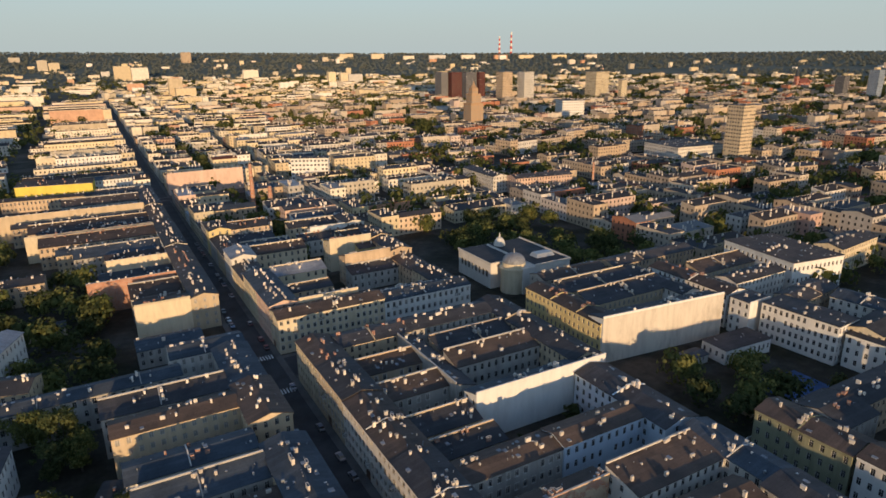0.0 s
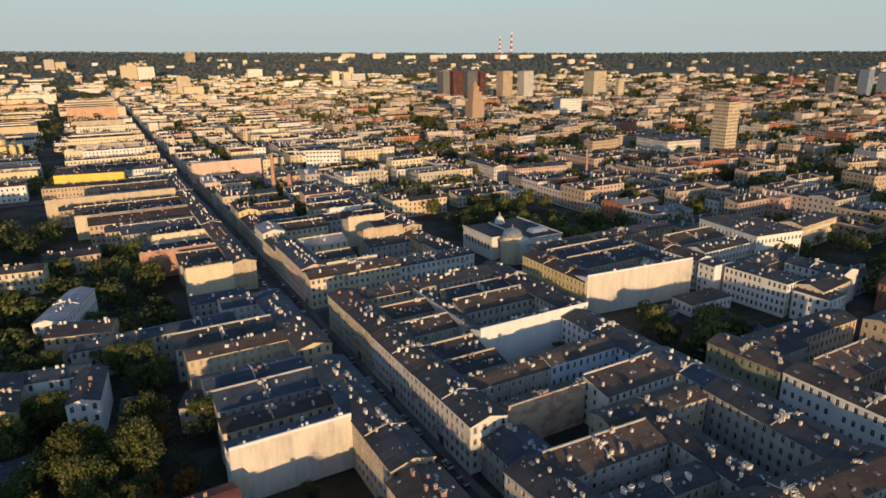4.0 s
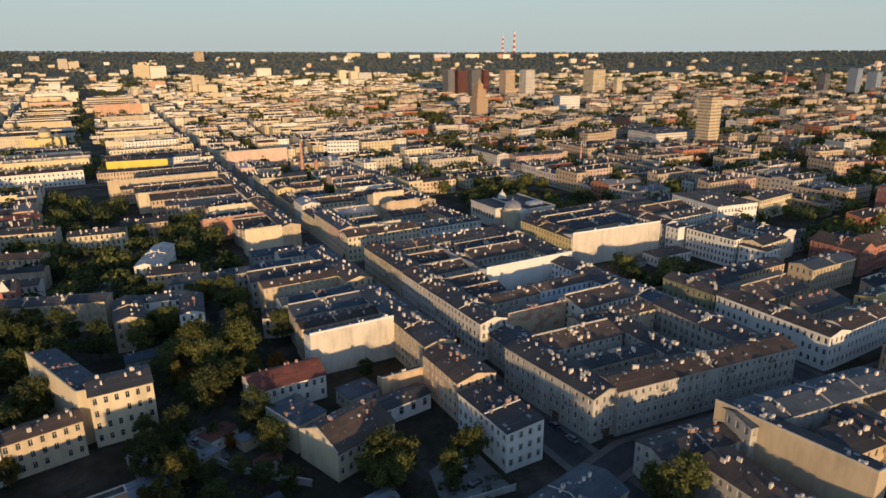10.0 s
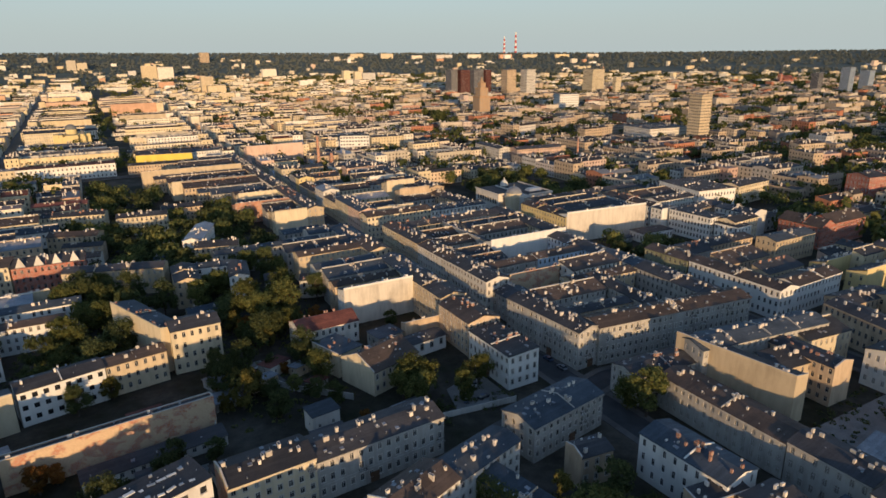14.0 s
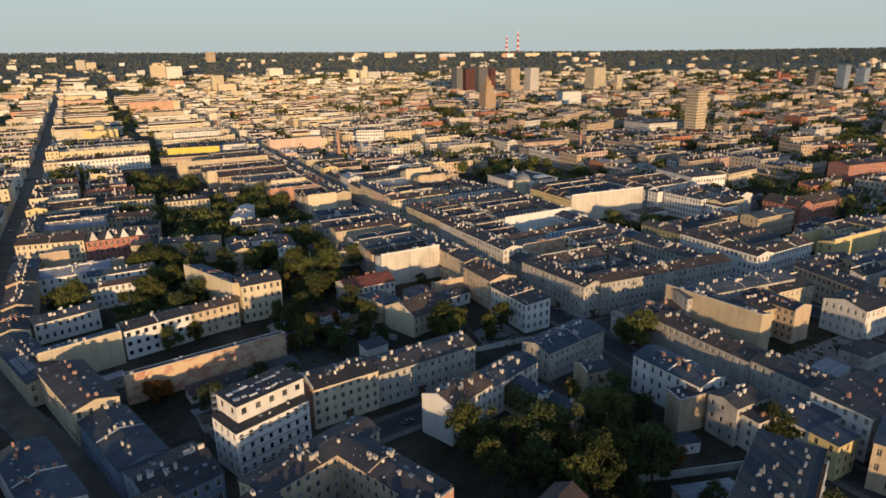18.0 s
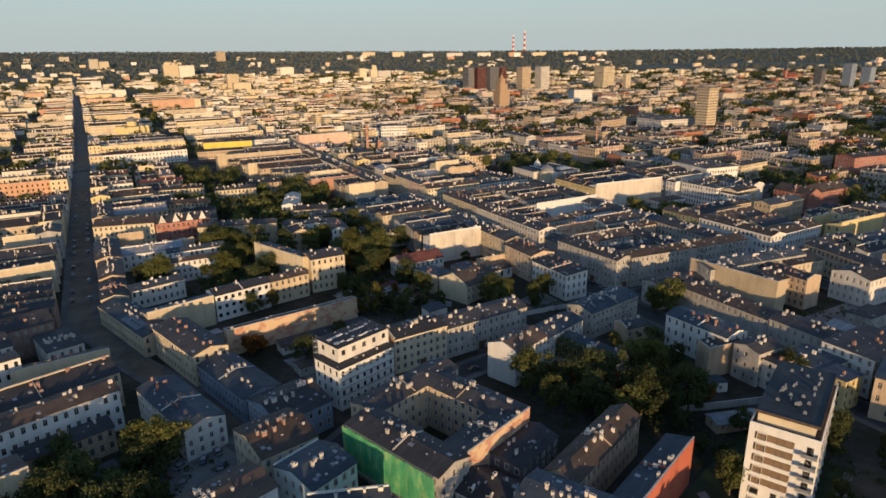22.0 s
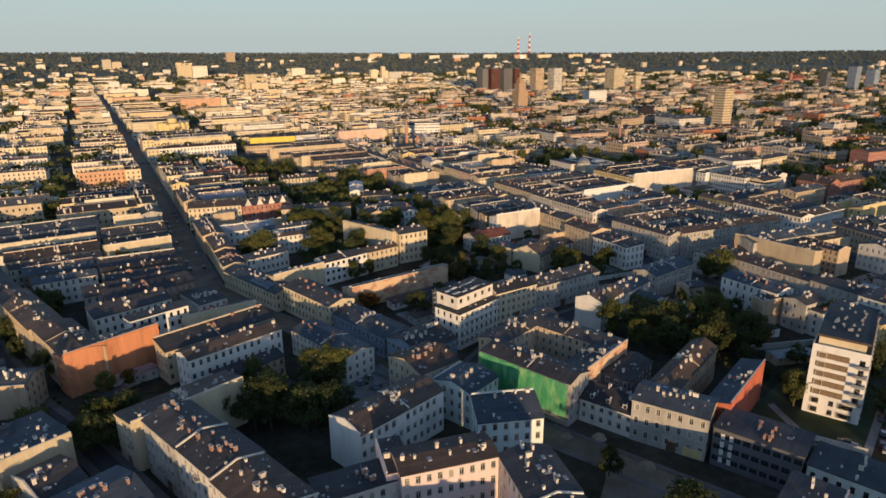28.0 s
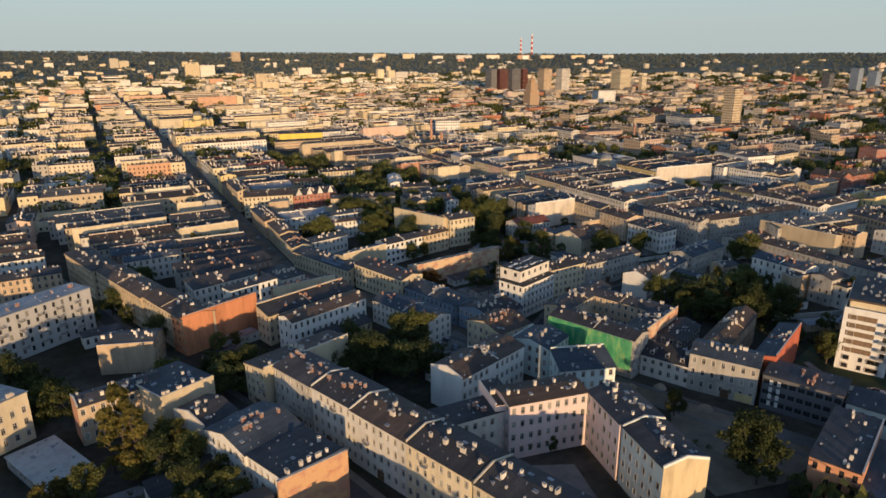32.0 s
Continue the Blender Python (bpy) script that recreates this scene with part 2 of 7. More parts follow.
class Geo:
    """Collects boxes and faces for one mesh."""

    def __init__(self):
        self.v, self.f, self.i = [], [], []

    def quad(self, a, b, c, d, mi=0):
        n = len(self.v)
        self.v += [a, b, c, d]
        self.f.append((n, n + 1, n + 2, n + 3))
        self.i.append(mi)

    def poly(self, pts, mi=0):
        n = len(self.v)
        self.v += pts
        self.f.append(tuple(range(n, n + len(pts))))
        self.i.append(mi)

    def box(self, x0, y0, z0, x1, y1, z1, mi=0, m=None, taper=0.0):
        n = len(self.v)
        t = taper
        p = [(x0, y0, z0), (x1, y0, z0), (x1, y1, z0), (x0, y1, z0),
             (x0 + t, y0 + t, z1), (x1 - t, y0 + t, z1), (x1 - t, y1 - t, z1), (x0 + t, y1 - t, z1)]
        if m is not None:
            p = [tuple(m @ Vector(q)) for q in p]
        self.v += p
        for f in ((0, 3, 2, 1), (4, 5, 6, 7), (0, 1, 5, 4), (1, 2, 6, 5), (2, 3, 7, 6), (3, 0, 4, 7)):
            self.f.append(tuple(n + k for k in f))
            self.i.append(mi)

    def slab(self, pts, thick, mi=0):
        """A solid plate under the points (in order, seen from above)."""
        n, k = len(self.v), len(pts)
        self.v += pts + [(x, y, z - thick) for x, y, z in pts]
        self.f.append(tuple(n + q for q in range(k)))
        self.f.append(tuple(n + k + q for q in reversed(range(k))))
        self.i += [mi, mi]
        for q in range(k):
            r = (q + 1) % k
            self.f.append((n + q, n + k + q, n + k + r, n + r))
            self.i.append(mi)

    def tube(self, x, y, z0, z1, r0, r1, k=8, mi=0):
        n = len(self.v)
        for z, r in ((z0, r0), (z1, r1)):
            self.v += [(x + r * math.cos(6.2832 * q / k), y + r * math.sin(6.2832 * q / k), z) for q in range(k)]
        for q in range(k):
            s = (q + 1) % k
            self.f.append((n + q, n + s, n + k + s, n + k + q))
            self.i.append(mi)
        self.f.append(tuple(n + k + q for q in range(k)))
        self.i.append(mi)

    def mesh(self, name, *mats, smooth=False):
        return mesh_of(name, self.v, self.f, mats, self.i, smooth)


def window_mesh(name, w, h, frame_mat, bars):
    """A window that fills an opening, all in one piece: frame, glazing bars, set-back panes and a sill. It looks along -y, its sill's middle lies at 0."""
    t, deep = 0.075, 0.05
    xs = [-w / 2, -w / 2 + t] + ([-0.04, 0.04] if bars else []) + [w / 2 - t, w / 2]
    zs = [0, t] + ([h * 0.66, h * 0.66 + 0.07] if bars else []) + [h - t, h]
    g = Geo()
    nx = len(xs)
    g.v = [(x, 0.0, z) for z in zs for x in xs]
    for j in range(len(zs) - 1):
        for i in range(nx - 1):
            q = [j * nx + i, j * nx + i + 1, (j + 1) * nx + i + 1, (j + 1) * nx + i]
            if i % 2 == 1 and j % 2 == 1:
                n = len(g.v)
                g.v += [(g.v[k][0], deep, g.v[k][2]) for k in q]
                for k in range(4):
                    r = (k + 1) % 4
                    g.f.append((q[k], q[r], n + r, n + k))
                    g.i.append(0)
                g.f.append((n, n + 1, n + 2, n + 3))
                g.i.append(1)
            else:
                g.f.append(tuple(q))
                g.i.append(0)
    if bars:
        # a plastered surround stands a little proud of the wall round the opening
        n = len(g.v)
        o, y0, y1 = 0.17, -0.2, -0.245
        ring = [(-w / 2, 0), (-w / 2, h), (w / 2, h), (w / 2, 0)]
        base = [0, (len(zs) - 1) * nx, len(zs) * nx - 1, nx - 1]
        wide = [(-w / 2 - o, 0), (-w / 2 - o, h + o * 1.5), (w / 2 + o, h + o * 1.5), (w / 2 + o, 0)]
        g.v += [(x, y1, z) for x, z in ring] + [(x, y1, z) for x, z in wide] + [(x, y0 - 0.002, z) for x, z in wide]
        for k in range(3):
            g.f += [(base[k], base[k + 1], n + k + 1, n + k), (n + k, n + k + 1, n + 5 + k, n + 4 + k), (n + 4 + k, n + 5 + k, n + 9 + k, n + 8 + k)]
            g.i += [3, 3, 3]
    n = len(g.v)
    e = 0.08
    g.v += [(-w / 2 - e, -0.26, -0.02), (w / 2 + e, -0.26, -0.02), (w / 2 + e, -0.26, -0.1), (-w / 2 - e, -0.26, -0.1), (w / 2 + e, 0, -0.1), (-w / 2 - e, 0, -0.1)]
    for f in ((n, n + 1, nx - 1, 0), (n + 3, n + 2, n + 1, n), (n + 5, n + 4, n + 2, n + 3), (n + 1, n + 2, n + 4, nx - 1), (0, n + 5, n + 3, n)):
        g.f.append(f)
        g.i.append(2)
    return g.mesh(name, frame_mat, GLASS, SILL, TRIM)


WIN = {}


TRIM = plaster("window_surround", (0.56, 0.51, 0.43), 0.2)


def win_mesh(w, h, dark, bars=True):
    key = (round(w, 2), round(h, 2), dark, bars)
    if key not in WIN:
        WIN[key] = window_mesh("window", key[0], key[1], DARKF if dark else FRAME, bars)
    return WIN[key]


def stack_mesh(name, w, d, h, mat, pots):
    """A chimney stack in one piece: shaft, corbelled cap and a sooty top."""
    g = Geo()
    prof = [(-0.9, 0.0), (h * 0.86, 0.0), (h * 0.88, 0.05), (h, 0.06), (h + 0.10, 0.06), (h + 0.12, 0.0), (h + 0.05, -0.12)]
    for z, o in prof:
        a, b = w / 2 + o, d / 2 + o
        g.v += [(-a, -b, z), (a, -b, z), (a, b, z), (-a, b, z)]
    for k in range(len(prof) - 1):
        for q in range(4):
            r = (q + 1) % 4
            g.f.append((4 * k + q, 4 * k + r, 4 * k + 4 + r, 4 * k + 4 + q))
            g.i.append(0 if k < 3 else 1)
    n = 4 * len(prof) - 4
    g.f.append((n, n + 1, n + 2, n + 3))
    g.i.append(2)
    return g.mesh(name, mat, CAP, DARKF)


STACKS = [stack_mesh("chimney", w, d, h, STACK, p) for w, d, h, p in
          ((0.65, 0.5, 1.15, 1), (0.95, 0.5, 1.3, 2), (1.5, 0.55, 1.35, 3), (0.55, 0.55, 0.95, 0), (0.8, 0.6, 1.6, 2), (1.15, 0.6, 1.0, 0))]
STACKSB = [stack_mesh("chimney", w, d, h, STACKB, p) for w, d, h, p in
           ((0.6, 0.5, 1.1, 1), (0.9, 0.5, 1.3, 2), (1.35, 0.55, 1.35, 3))]

NEAR_LINE = ((62, 130), (55, 30), (-60, 0), (-95, -60), (-165, -80), (-225, -55))


def close_by(px, py, reach):
    """Whether a place of the plan lies along the stretch of houses that is seen at close range."""
    p = Vector((px, py))
    for a, b in zip(NEAR_LINE, NEAR_LINE[1:]):
        a, b = Vector(a), Vector(b)
        k = min(1, max(0, (p - a).dot(b - a) / (b - a).length_squared))
        if (a + (b - a) * k - p).length < reach:
            return True
    return False


def balcony_mesh():
    """Slab, and a railing whose bars hang between two rails."""
    g = Geo()
    g.box(-1.1, -1.0, -0.18, 1.1, 0, 0)
    r = Geo()
    run = [(-1.08, 0), (-1.08, -0.97), (1.08, -0.97), (1.08, 0)]
    def at(u):
        k = min(2, int(u)) if u < 3 else 2
        return run[k][0] + (run[k + 1][0] - run[k][0]) * (u - k), run[k][1] + (run[k + 1][1] - run[k][1]) * (u - k)
    us = [q / 4 for q in range(4)] + [1 + q / 9 for q in range(9)] + [2 + q / 4 for q in range(5)]
    for u in us:
        x, y = at(u)
        r.v += [(x, y, 0.06), (x, y, 0.11), (x, y, 0.93), (x, y, 1.0)]
    for q in range(len(us) - 1):
        a, b = 4 * q, 4 * q + 4
        r.f += [(a, b, b + 1, a + 1), (a + 2, b + 2, b + 3, a + 3)]
        x0, y0, x1, y1 = *at(us[q]), *at(us[q + 1])
        n = len(r.v)
        r.v += [(x0 + (x1 - x0) * 0.3, y0 + (y1 - y0) * 0.3, 0.11), (x0 + (x1 - x0) * 0.3, y0 + (y1 - y0) * 0.3, 0.93)]
        r.f.append((a + 1, n, n + 1, a + 2))
        r.i += [0, 0, 0]
    return g.mesh("balcony", SILL), r.mesh("railing", DARKF)


BALCONY, RAILING = balcony_mesh()
HOUSES = []          # footprints, so that nothing is set into a building


def roof_z(kind, w, d, h, rise):
    def z(x, y):
        if kind == 's': return h + rise * (1 - y / d)
        if kind == 'n': return h + rise * y / d
        if kind == 'w': return h + rise * (1 - x / w)
        if kind == 'e': return h + rise * x / w
        if kind == 'gx': return h + rise * (1 - abs(2 * y / d - 1))
        if kind == 'gy': return h + rise * (1 - abs(2 * x / w - 1))
        return h + rise
    return z


SIDES = {'s': ((0, 0), (1, 0), 0), 'e': ((1, 0), (1, 1), 90), 'n': ((1, 1), (0, 1), 180), 'w': ((0, 1), (0, 0), 270)}


def house(x, y, w, d, h, rot=0, roof='gx', wall=None, blank='', rise=None, cover=None, chim=None, floors=None,
          near=None, label="", street='', dark=False, bricks=False, gap=2.5, wsize=(1.12, 2.0), cap=None, seed=None, ground=None, thing="house", group="tenement houses", fire=None):
    """A tenement on the plot whose south-west corner is (x, y), w along its own x, d along its own y, h to the eaves."""
    rnd = random.Random(seed if seed is not None else int(x * 7.3 + y * 13.1 + w * 3 + 1000))
    wall = wall or rnd.choice((CREAM, SAND, GREY, TAN, OFFW, SAND, GREY))
    cover = cover or rnd.choice((TARM, TARM, BROWNR, BLUER))
    span = {'s': d, 'n': d, 'gx': d / 2, 'w': w, 'e': w, 'gy': w / 2}.get(roof, 4)
    if rise is None:
        rise = 0.25 if roof == 'flat' else min(2.6, 0.24 * span + 0.2)
    z = roof_z(roof, w, d, h, rise)
    if near is None:
        near = close_by(x + w / 2, y + d / 2, 47)
    top = new(thing)
    top.matrix_basis = pose(x, y, 0, 0, 0, rot)
    HOUSES.append((top.matrix_basis.inverted(), w, d, h + rise))
    floors = floors or max(1, round((h - 0.6) / 3.7))
    storey = (h - 0.7) / floors
    ww, wh = wsize
    wh = min(wh, storey * 0.55)
    body, ends = Geo(), []
    wins = []
    for s, (a, b, turn) in SIDES.items():
        g = body
        if fire and s in blank:
            g = Geo()
            ends.append(g)
        p0, p1 = Vector((a[0] * w, a[1] * d)), Vector((b[0] * w, b[1] * d))
        run = (p1 - p0).length
        ux = (p1 - p0) / run
        nx = Vector((ux.y, -ux.x))

        def P(u, zz, deep=0.0):
            q = p0 + ux * u - nx * deep
            return (q.x, q.y, zz)
        cols = 0 if s in blank else int((run - 1.2) / gap)
        if cols <= 0:
            g.quad(P(0, 0), P(run, 0), P(run, h), P(0, h))
        else:
            step = run / cols
            us = [0.0]
            for c in range(cols):
                mid = (c + 0.5) * step
                us += [mid - ww / 2, mid + ww / 2]
            us.append(run)
            zs = [0.0]
            for fl in range(floors):
                base = 0.7 + fl * storey + storey * 0.27
                zs += [base, base + wh]
            zs.append(h)
            blind = set()
            for iu in range(len(us) - 1):
                if iu % 2 == 0:
                    g.quad(P(us[iu], 0), P(us[iu + 1], 0), P(us[iu + 1], h), P(us[iu], h))
                    continue
                for iz in range(len(zs) - 1):
                    u0, u1, z0, z1 = us[iu], us[iu + 1], zs[iz], zs[iz + 1]
                    hole = iz % 2 == 1 and rnd.random() > 0.03
                    if not hole:
                        g.quad(P(u0, z0), P(u1, z0), P(u1, z1), P(u0, z1))
                        continue
                    dp = 0.22
                    g.quad(P(u0, z0), P(u0, z0, dp), P(u0, z1, dp), P(u0, z1))
                    g.quad(P(u1, z0, dp), P(u1, z0), P(u1, z1), P(u1, z1, dp))
                    g.quad(P(u0, z0), P(u1, z0), P(u1, z0, dp), P(u0, z0, dp))
                    g.quad(P(u0, z1, dp), P(u1, z1, dp), P(u1, z1), P(u0, z1))
                    wins.append((s, P((u0 + u1) / 2, z0, 0.2), turn, u1 - u0, z1 - z0))
        # the wall between eaves and roof
        zt = [P(0, z(p0.x, p0.y)), P(run, z(p1.x, p1.y))]
        mid = (p0 + p1) / 2
        zm = z(mid.x, mid.y)
        pts = [P(0, h), P(run, h), zt[1]]
        if abs(zm - (zt[0][2] + zt[1][2]) / 2) > 0.05:
            pts.append(P(run / 2, zm))
        pts.append(zt[0])
        clean = []
        for q in pts:
            if not any((Vector(q) - Vector(k)).length < 0.02 for k in clean):
                clean.append(q)
        if len(clean) >= 3:
            g.poly(clean)
    part("wall", body.mesh("wall", wall), top)
    for g in ends:
        part("fire_wall", g.mesh("fire_wall", fire), top, "bare fire wall")
    # roof plate
    r = Geo()
    o = {s: (-0.06 if s in blank else 0.32) for s in 'senw'}
    x0, x1, y0, y1 = -o['w'], w + o['e'], -o['s'], d + o['n']

    def zx(px, py):
        cx, cy = min(max(px, 0), w), min(max(py, 0), d)
        k = 0.0
        if roof in 'sn' and roof != 'flat': k = rise / d * ((py - cy) * (-1 if roof == 's' else 1))
        if roof in 'ew' and roof != 'flat': k = rise / w * ((px - cx) * (-1 if roof == 'w' else 1))
        if roof == 'gx': k = -rise / (d / 2) * abs(py - cy)
        if roof == 'gy': k = -rise / (w / 2) * abs(px - cx)
        return (px, py, z(cx, cy) + k + 0.22)
    if roof == 'gx':
        r.slab([zx(x0, y0), zx(x1, y0), zx(x1, d / 2), zx(x0, d / 2)], 0.2)
        r.slab([zx(x0, d / 2), zx(x1, d / 2), zx(x1, y1), zx(x0, y1)], 0.2)
    elif roof == 'gy':
        r.slab([zx(x0, y0), zx(w / 2, y0), zx(w / 2, y1), zx(x0, y1)], 0.2)
        r.slab([zx(w / 2, y0), zx(x1, y0), zx(x1, y1), zx(w / 2, y1)], 0.2)
    else:
        r.slab([zx(x0, y0), zx(x1, y0), zx(x1, y1), zx(x0, y1)], 0.2)
    part("roof", r.mesh("roof", cover), top)
    # fire walls stand above the roof with a coping, eaves carry a gutter board
    c, crown = Geo(), Geo()
    parts_at = []
    lengthwise = roof in ('gx', 's', 'n')
    span_l = w if lengthwise else d
    if roof != 'flat' and span_l > 24 and thing == "house" and y < 240:
        rp = random.Random(int(x * 3.1 + y * 7.7 + 500))
        k = max(2, round(span_l / rp.uniform(15, 22)))
        for q in range(1, k):
            if rp.random() < 0.3:
                continue
            u = span_l * q / k + rp.uniform(-2, 2)
            parts_at.append(u)
            cuts = {'gx': (0.05, d / 2, d - 0.05), 'gy': (0.05, w / 2, w - 0.05)}.get(roof, (0.05, (d if lengthwise else w) - 0.05))
            up = 0.2 + rp.choice((0.22, 0.32, 0.42))
            pw = Geo()
            for v in cuts:
                zz = (z(u, v) if lengthwise else z(v, u)) + up
                for t, h0 in ((-0.16, -0.6), (0.16, -0.6), (0.16, 0.0), (-0.16, 0.0)):
                    pw.v.append((u + t, v, zz + h0) if lengthwise else (v, u - t, zz + h0))
            m = len(cuts)
            for e in range(m - 1):
                for t in range(4):
                    r2 = (t + 1) % 4
                    pw.f.append((4 * e + t, 4 * e + r2, 4 * e + 4 + r2, 4 * e + 4 + t))
            pw.f += [(3, 2, 1, 0), tuple(4 * (m - 1) + t for t in range(4))]
            pw.i = [0] * len(pw.f)
            part("party_wall", pw.mesh("party_wall", wall), top)
    for s in 'senw':
        a, b, turn = SIDES[s]
        p0, p1 = Vector((a[0] * w, a[1] * d)), Vector((b[0] * w, b[1] * d))
        run = (p1 - p0).length
        ux = (p1 - p0) / run
        nx = Vector((ux.y, -ux.x))
        marks = [0.0, run]
        mid = (p0 + p1) / 2
        if abs(z(mid.x, mid.y) - (z(*p0) + z(*p1)) / 2) > 0.05:
            marks = [0.0, run / 2, run]
        for u0, u1 in zip(marks, marks[1:]):
            q = []
            for u, off in ((u0, 0.0), (u1, 0.0), (u1, -0.3), (u0, -0.3)):
                v = p0 + ux * u + nx * (off + 0.003)
                e = p0 + ux * u
                q.append((v.x, v.y, z(e.x, e.y) + (0.62 if s in blank else 0.0)))
            if s in blank:
                c.slab(q, 0.75, 0)
                k = [(v[0] + nx.x * sg, v[1] + nx.y * sg, v[2] + 0.09) for v, sg in zip(q, (0.06, 0.06, -0.06, -0.06))]
                c.slab(k, 0.09, 1)
            elif s in street:
                k = []
                for u, off in ((u0, 0.38), (u1, 0.38), (u1, 0.004), (u0, 0.004)):
                    v = p0 + ux * u + nx * off
                    e = p0 + ux * u
                    k.append((v.x, v.y, z(e.x, e.y) - 0.02))
                crown.slab(k, 0.45, 0)
                k2 = [(v[0] - (nx.x * 0.16 if i < 2 else 0), v[1] - (nx.y * 0.16 if i < 2 else 0), v[2] - 0.45) for i, v in enumerate(k)]
                crown.slab(k2, 0.3, 0)
    if c.f:
        part("parapet", c.mesh("parapet", wall, cap or COPE), top)
    if crown.f:
        part("cornice", crown.mesh("cornice", wall), top)
    # chimney stacks in rows along ridges and fire walls
    n = chim if chim is not None else max(2, int(w * d / 22))
    bricks = bricks or rnd.random() < 0.16
    stacks = STACKSB if bricks else STACKS
    joined = Geo()
    for q in range(n):
        for attempt in range(6):
            if roof == 'gx' or roof == 'flat':
                px, py = rnd.uniform(0.9, w - 0.9), d / 2 + rnd.choice((-1.2, 1.2, -2.4, 0.9)) + rnd.uniform(-0.3, 0.3)
            elif roof == 'gy':
                px, py = w / 2 + rnd.choice((-1.2, 1.2, -2.2, 0.9)) + rnd.uniform(-0.3, 0.3), rnd.uniform(0.9, d - 0.9)
            elif roof in 'sn':
                base = (0.9 if roof == 's' else d - 0.9) if rnd.random() < 0.6 else rnd.uniform(1, d - 1)
                px, py = rnd.uniform(0.9, w - 0.9), base + rnd.uniform(-0.2, 0.2)
            else:
                base = (0.9 if roof == 'w' else w - 0.9) if rnd.random() < 0.6 else rnd.uniform(1, w - 1)
                px, py = base + rnd.uniform(-0.2, 0.2), rnd.uniform(0.9, d - 0.9)
            if parts_at and q % 2 == 0:
                side_u = rnd.choice(parts_at) + rnd.choice((-0.75, 0.75))
                if lengthwise:
                    px, py = side_u, rnd.uniform(0.15, 0.85) * d
                else:
                    px, py = rnd.uniform(0.15, 0.85) * w, side_u
            if 0.5 < px < w - 0.5 and 0.5 < py < d - 0.5:
                break
        px, py = min(max(px, 0.6), w - 0.6), min(max(py, 0.6), d - 0.6)
        along = 0 if roof in ('gx', 's', 'n', 'flat') else 90
        mm = pose(px, py, z(px, py) + 0.1, 0, 0, along + rnd.choice((0, 0, 90)) + rnd.uniform(-2, 2))
        if near:
            part("chimney", rnd.choice(stacks), top, m=mm)
        else:
            sw, sh = rnd.uniform(0.5, 1.3), rnd.uniform(0.9, 1.5)
            joined.box(-sw / 2, -0.27, -0.6, sw / 2, 0.27, sh, 0, mm)
    # vents, hatches and pipes on the felt
    vents = Geo()
    if cover is not TILER and w * d > 60:
        for q in range(int(w * d / (14 if near else 30))):
            px, py = rnd.uniform(0.8, w - 0.8), rnd.uniform(0.8, d - 0.8)
            pz, k, sh = z(px, py), rnd.random(), rnd.uniform(0.3, 0.9)
            if k < 0.45:
                vents.tube(px, py, pz - 0.2, pz + sh, 0.11, 0.11, 6, 0)
            elif k < 0.8:
                a = rnd.uniform(0.18, 0.4)
                vents.box(px - a, py - 0.22, pz - 0.2, px + a, py + 0.22, pz + sh, rnd.choice((0, 1)))
            elif min(px, w - px, py, d - py) > 1.2:
                vents.box(px - 0.5, py - 0.7, pz - 0.4, px + 0.5, py + 0.7, pz + 0.35, 2)
    if vents.f:
        part("roof_vents", vents.mesh("roof_vents", METAL, CAP, ZINC), top, kind="stuff")
    if joined.f:
        part("chimney_rest", joined.mesh("chimney_rest", STACKB if bricks else STACK), top, kind="stuff")
    if near and street and floors >= 3:
        for s in street:
            if s not in 'sw':
                continue
            sc = Geo()
            zb = 0.7 + storey + 0.1
            if s == 's':
                sc.box(0.01, -0.12, zb, w - 0.01, -0.003, zb + 0.28)
            else:
                sc.box(-0.12, 0.01, zb, -0.003, d - 0.01, zb + 0.28)
            part("string_course", sc.mesh("string_course", wall), top)
            a, b, turn = SIDES[s]
            run = w if s == 's' else d
            px = run * rnd.uniform(0.35, 0.65)
            base = pose(px, 0, 0) if s == 's' else pose(0, d - px, 0, 0, 0, 270)
            dg = Geo()
            dg.box(-1.35, -0.06, 0, 1.35, -0.003, 3.1)
            gate = part("gateway", dg.mesh("gateway", WOOD), top, "dark wooden carriage gate", base)
            for q in range(max(1, int(run / 14))):
                cols = max(1, int((run - 1.2) / gap))
                ux = (rnd.randrange(cols) + 0.5) * run / cols
                zz = 0.7 + rnd.randrange(1, floors) * storey + storey * 0.27 - 0.55
                bm_ = pose(ux, 0, zz) if s == 's' else pose(0, d - ux, zz, 0, 0, 270)
                part("railing", RAILING, part("balcony", BALCONY, top, "small balcony with an iron railing", bm_))
    rest = Geo()
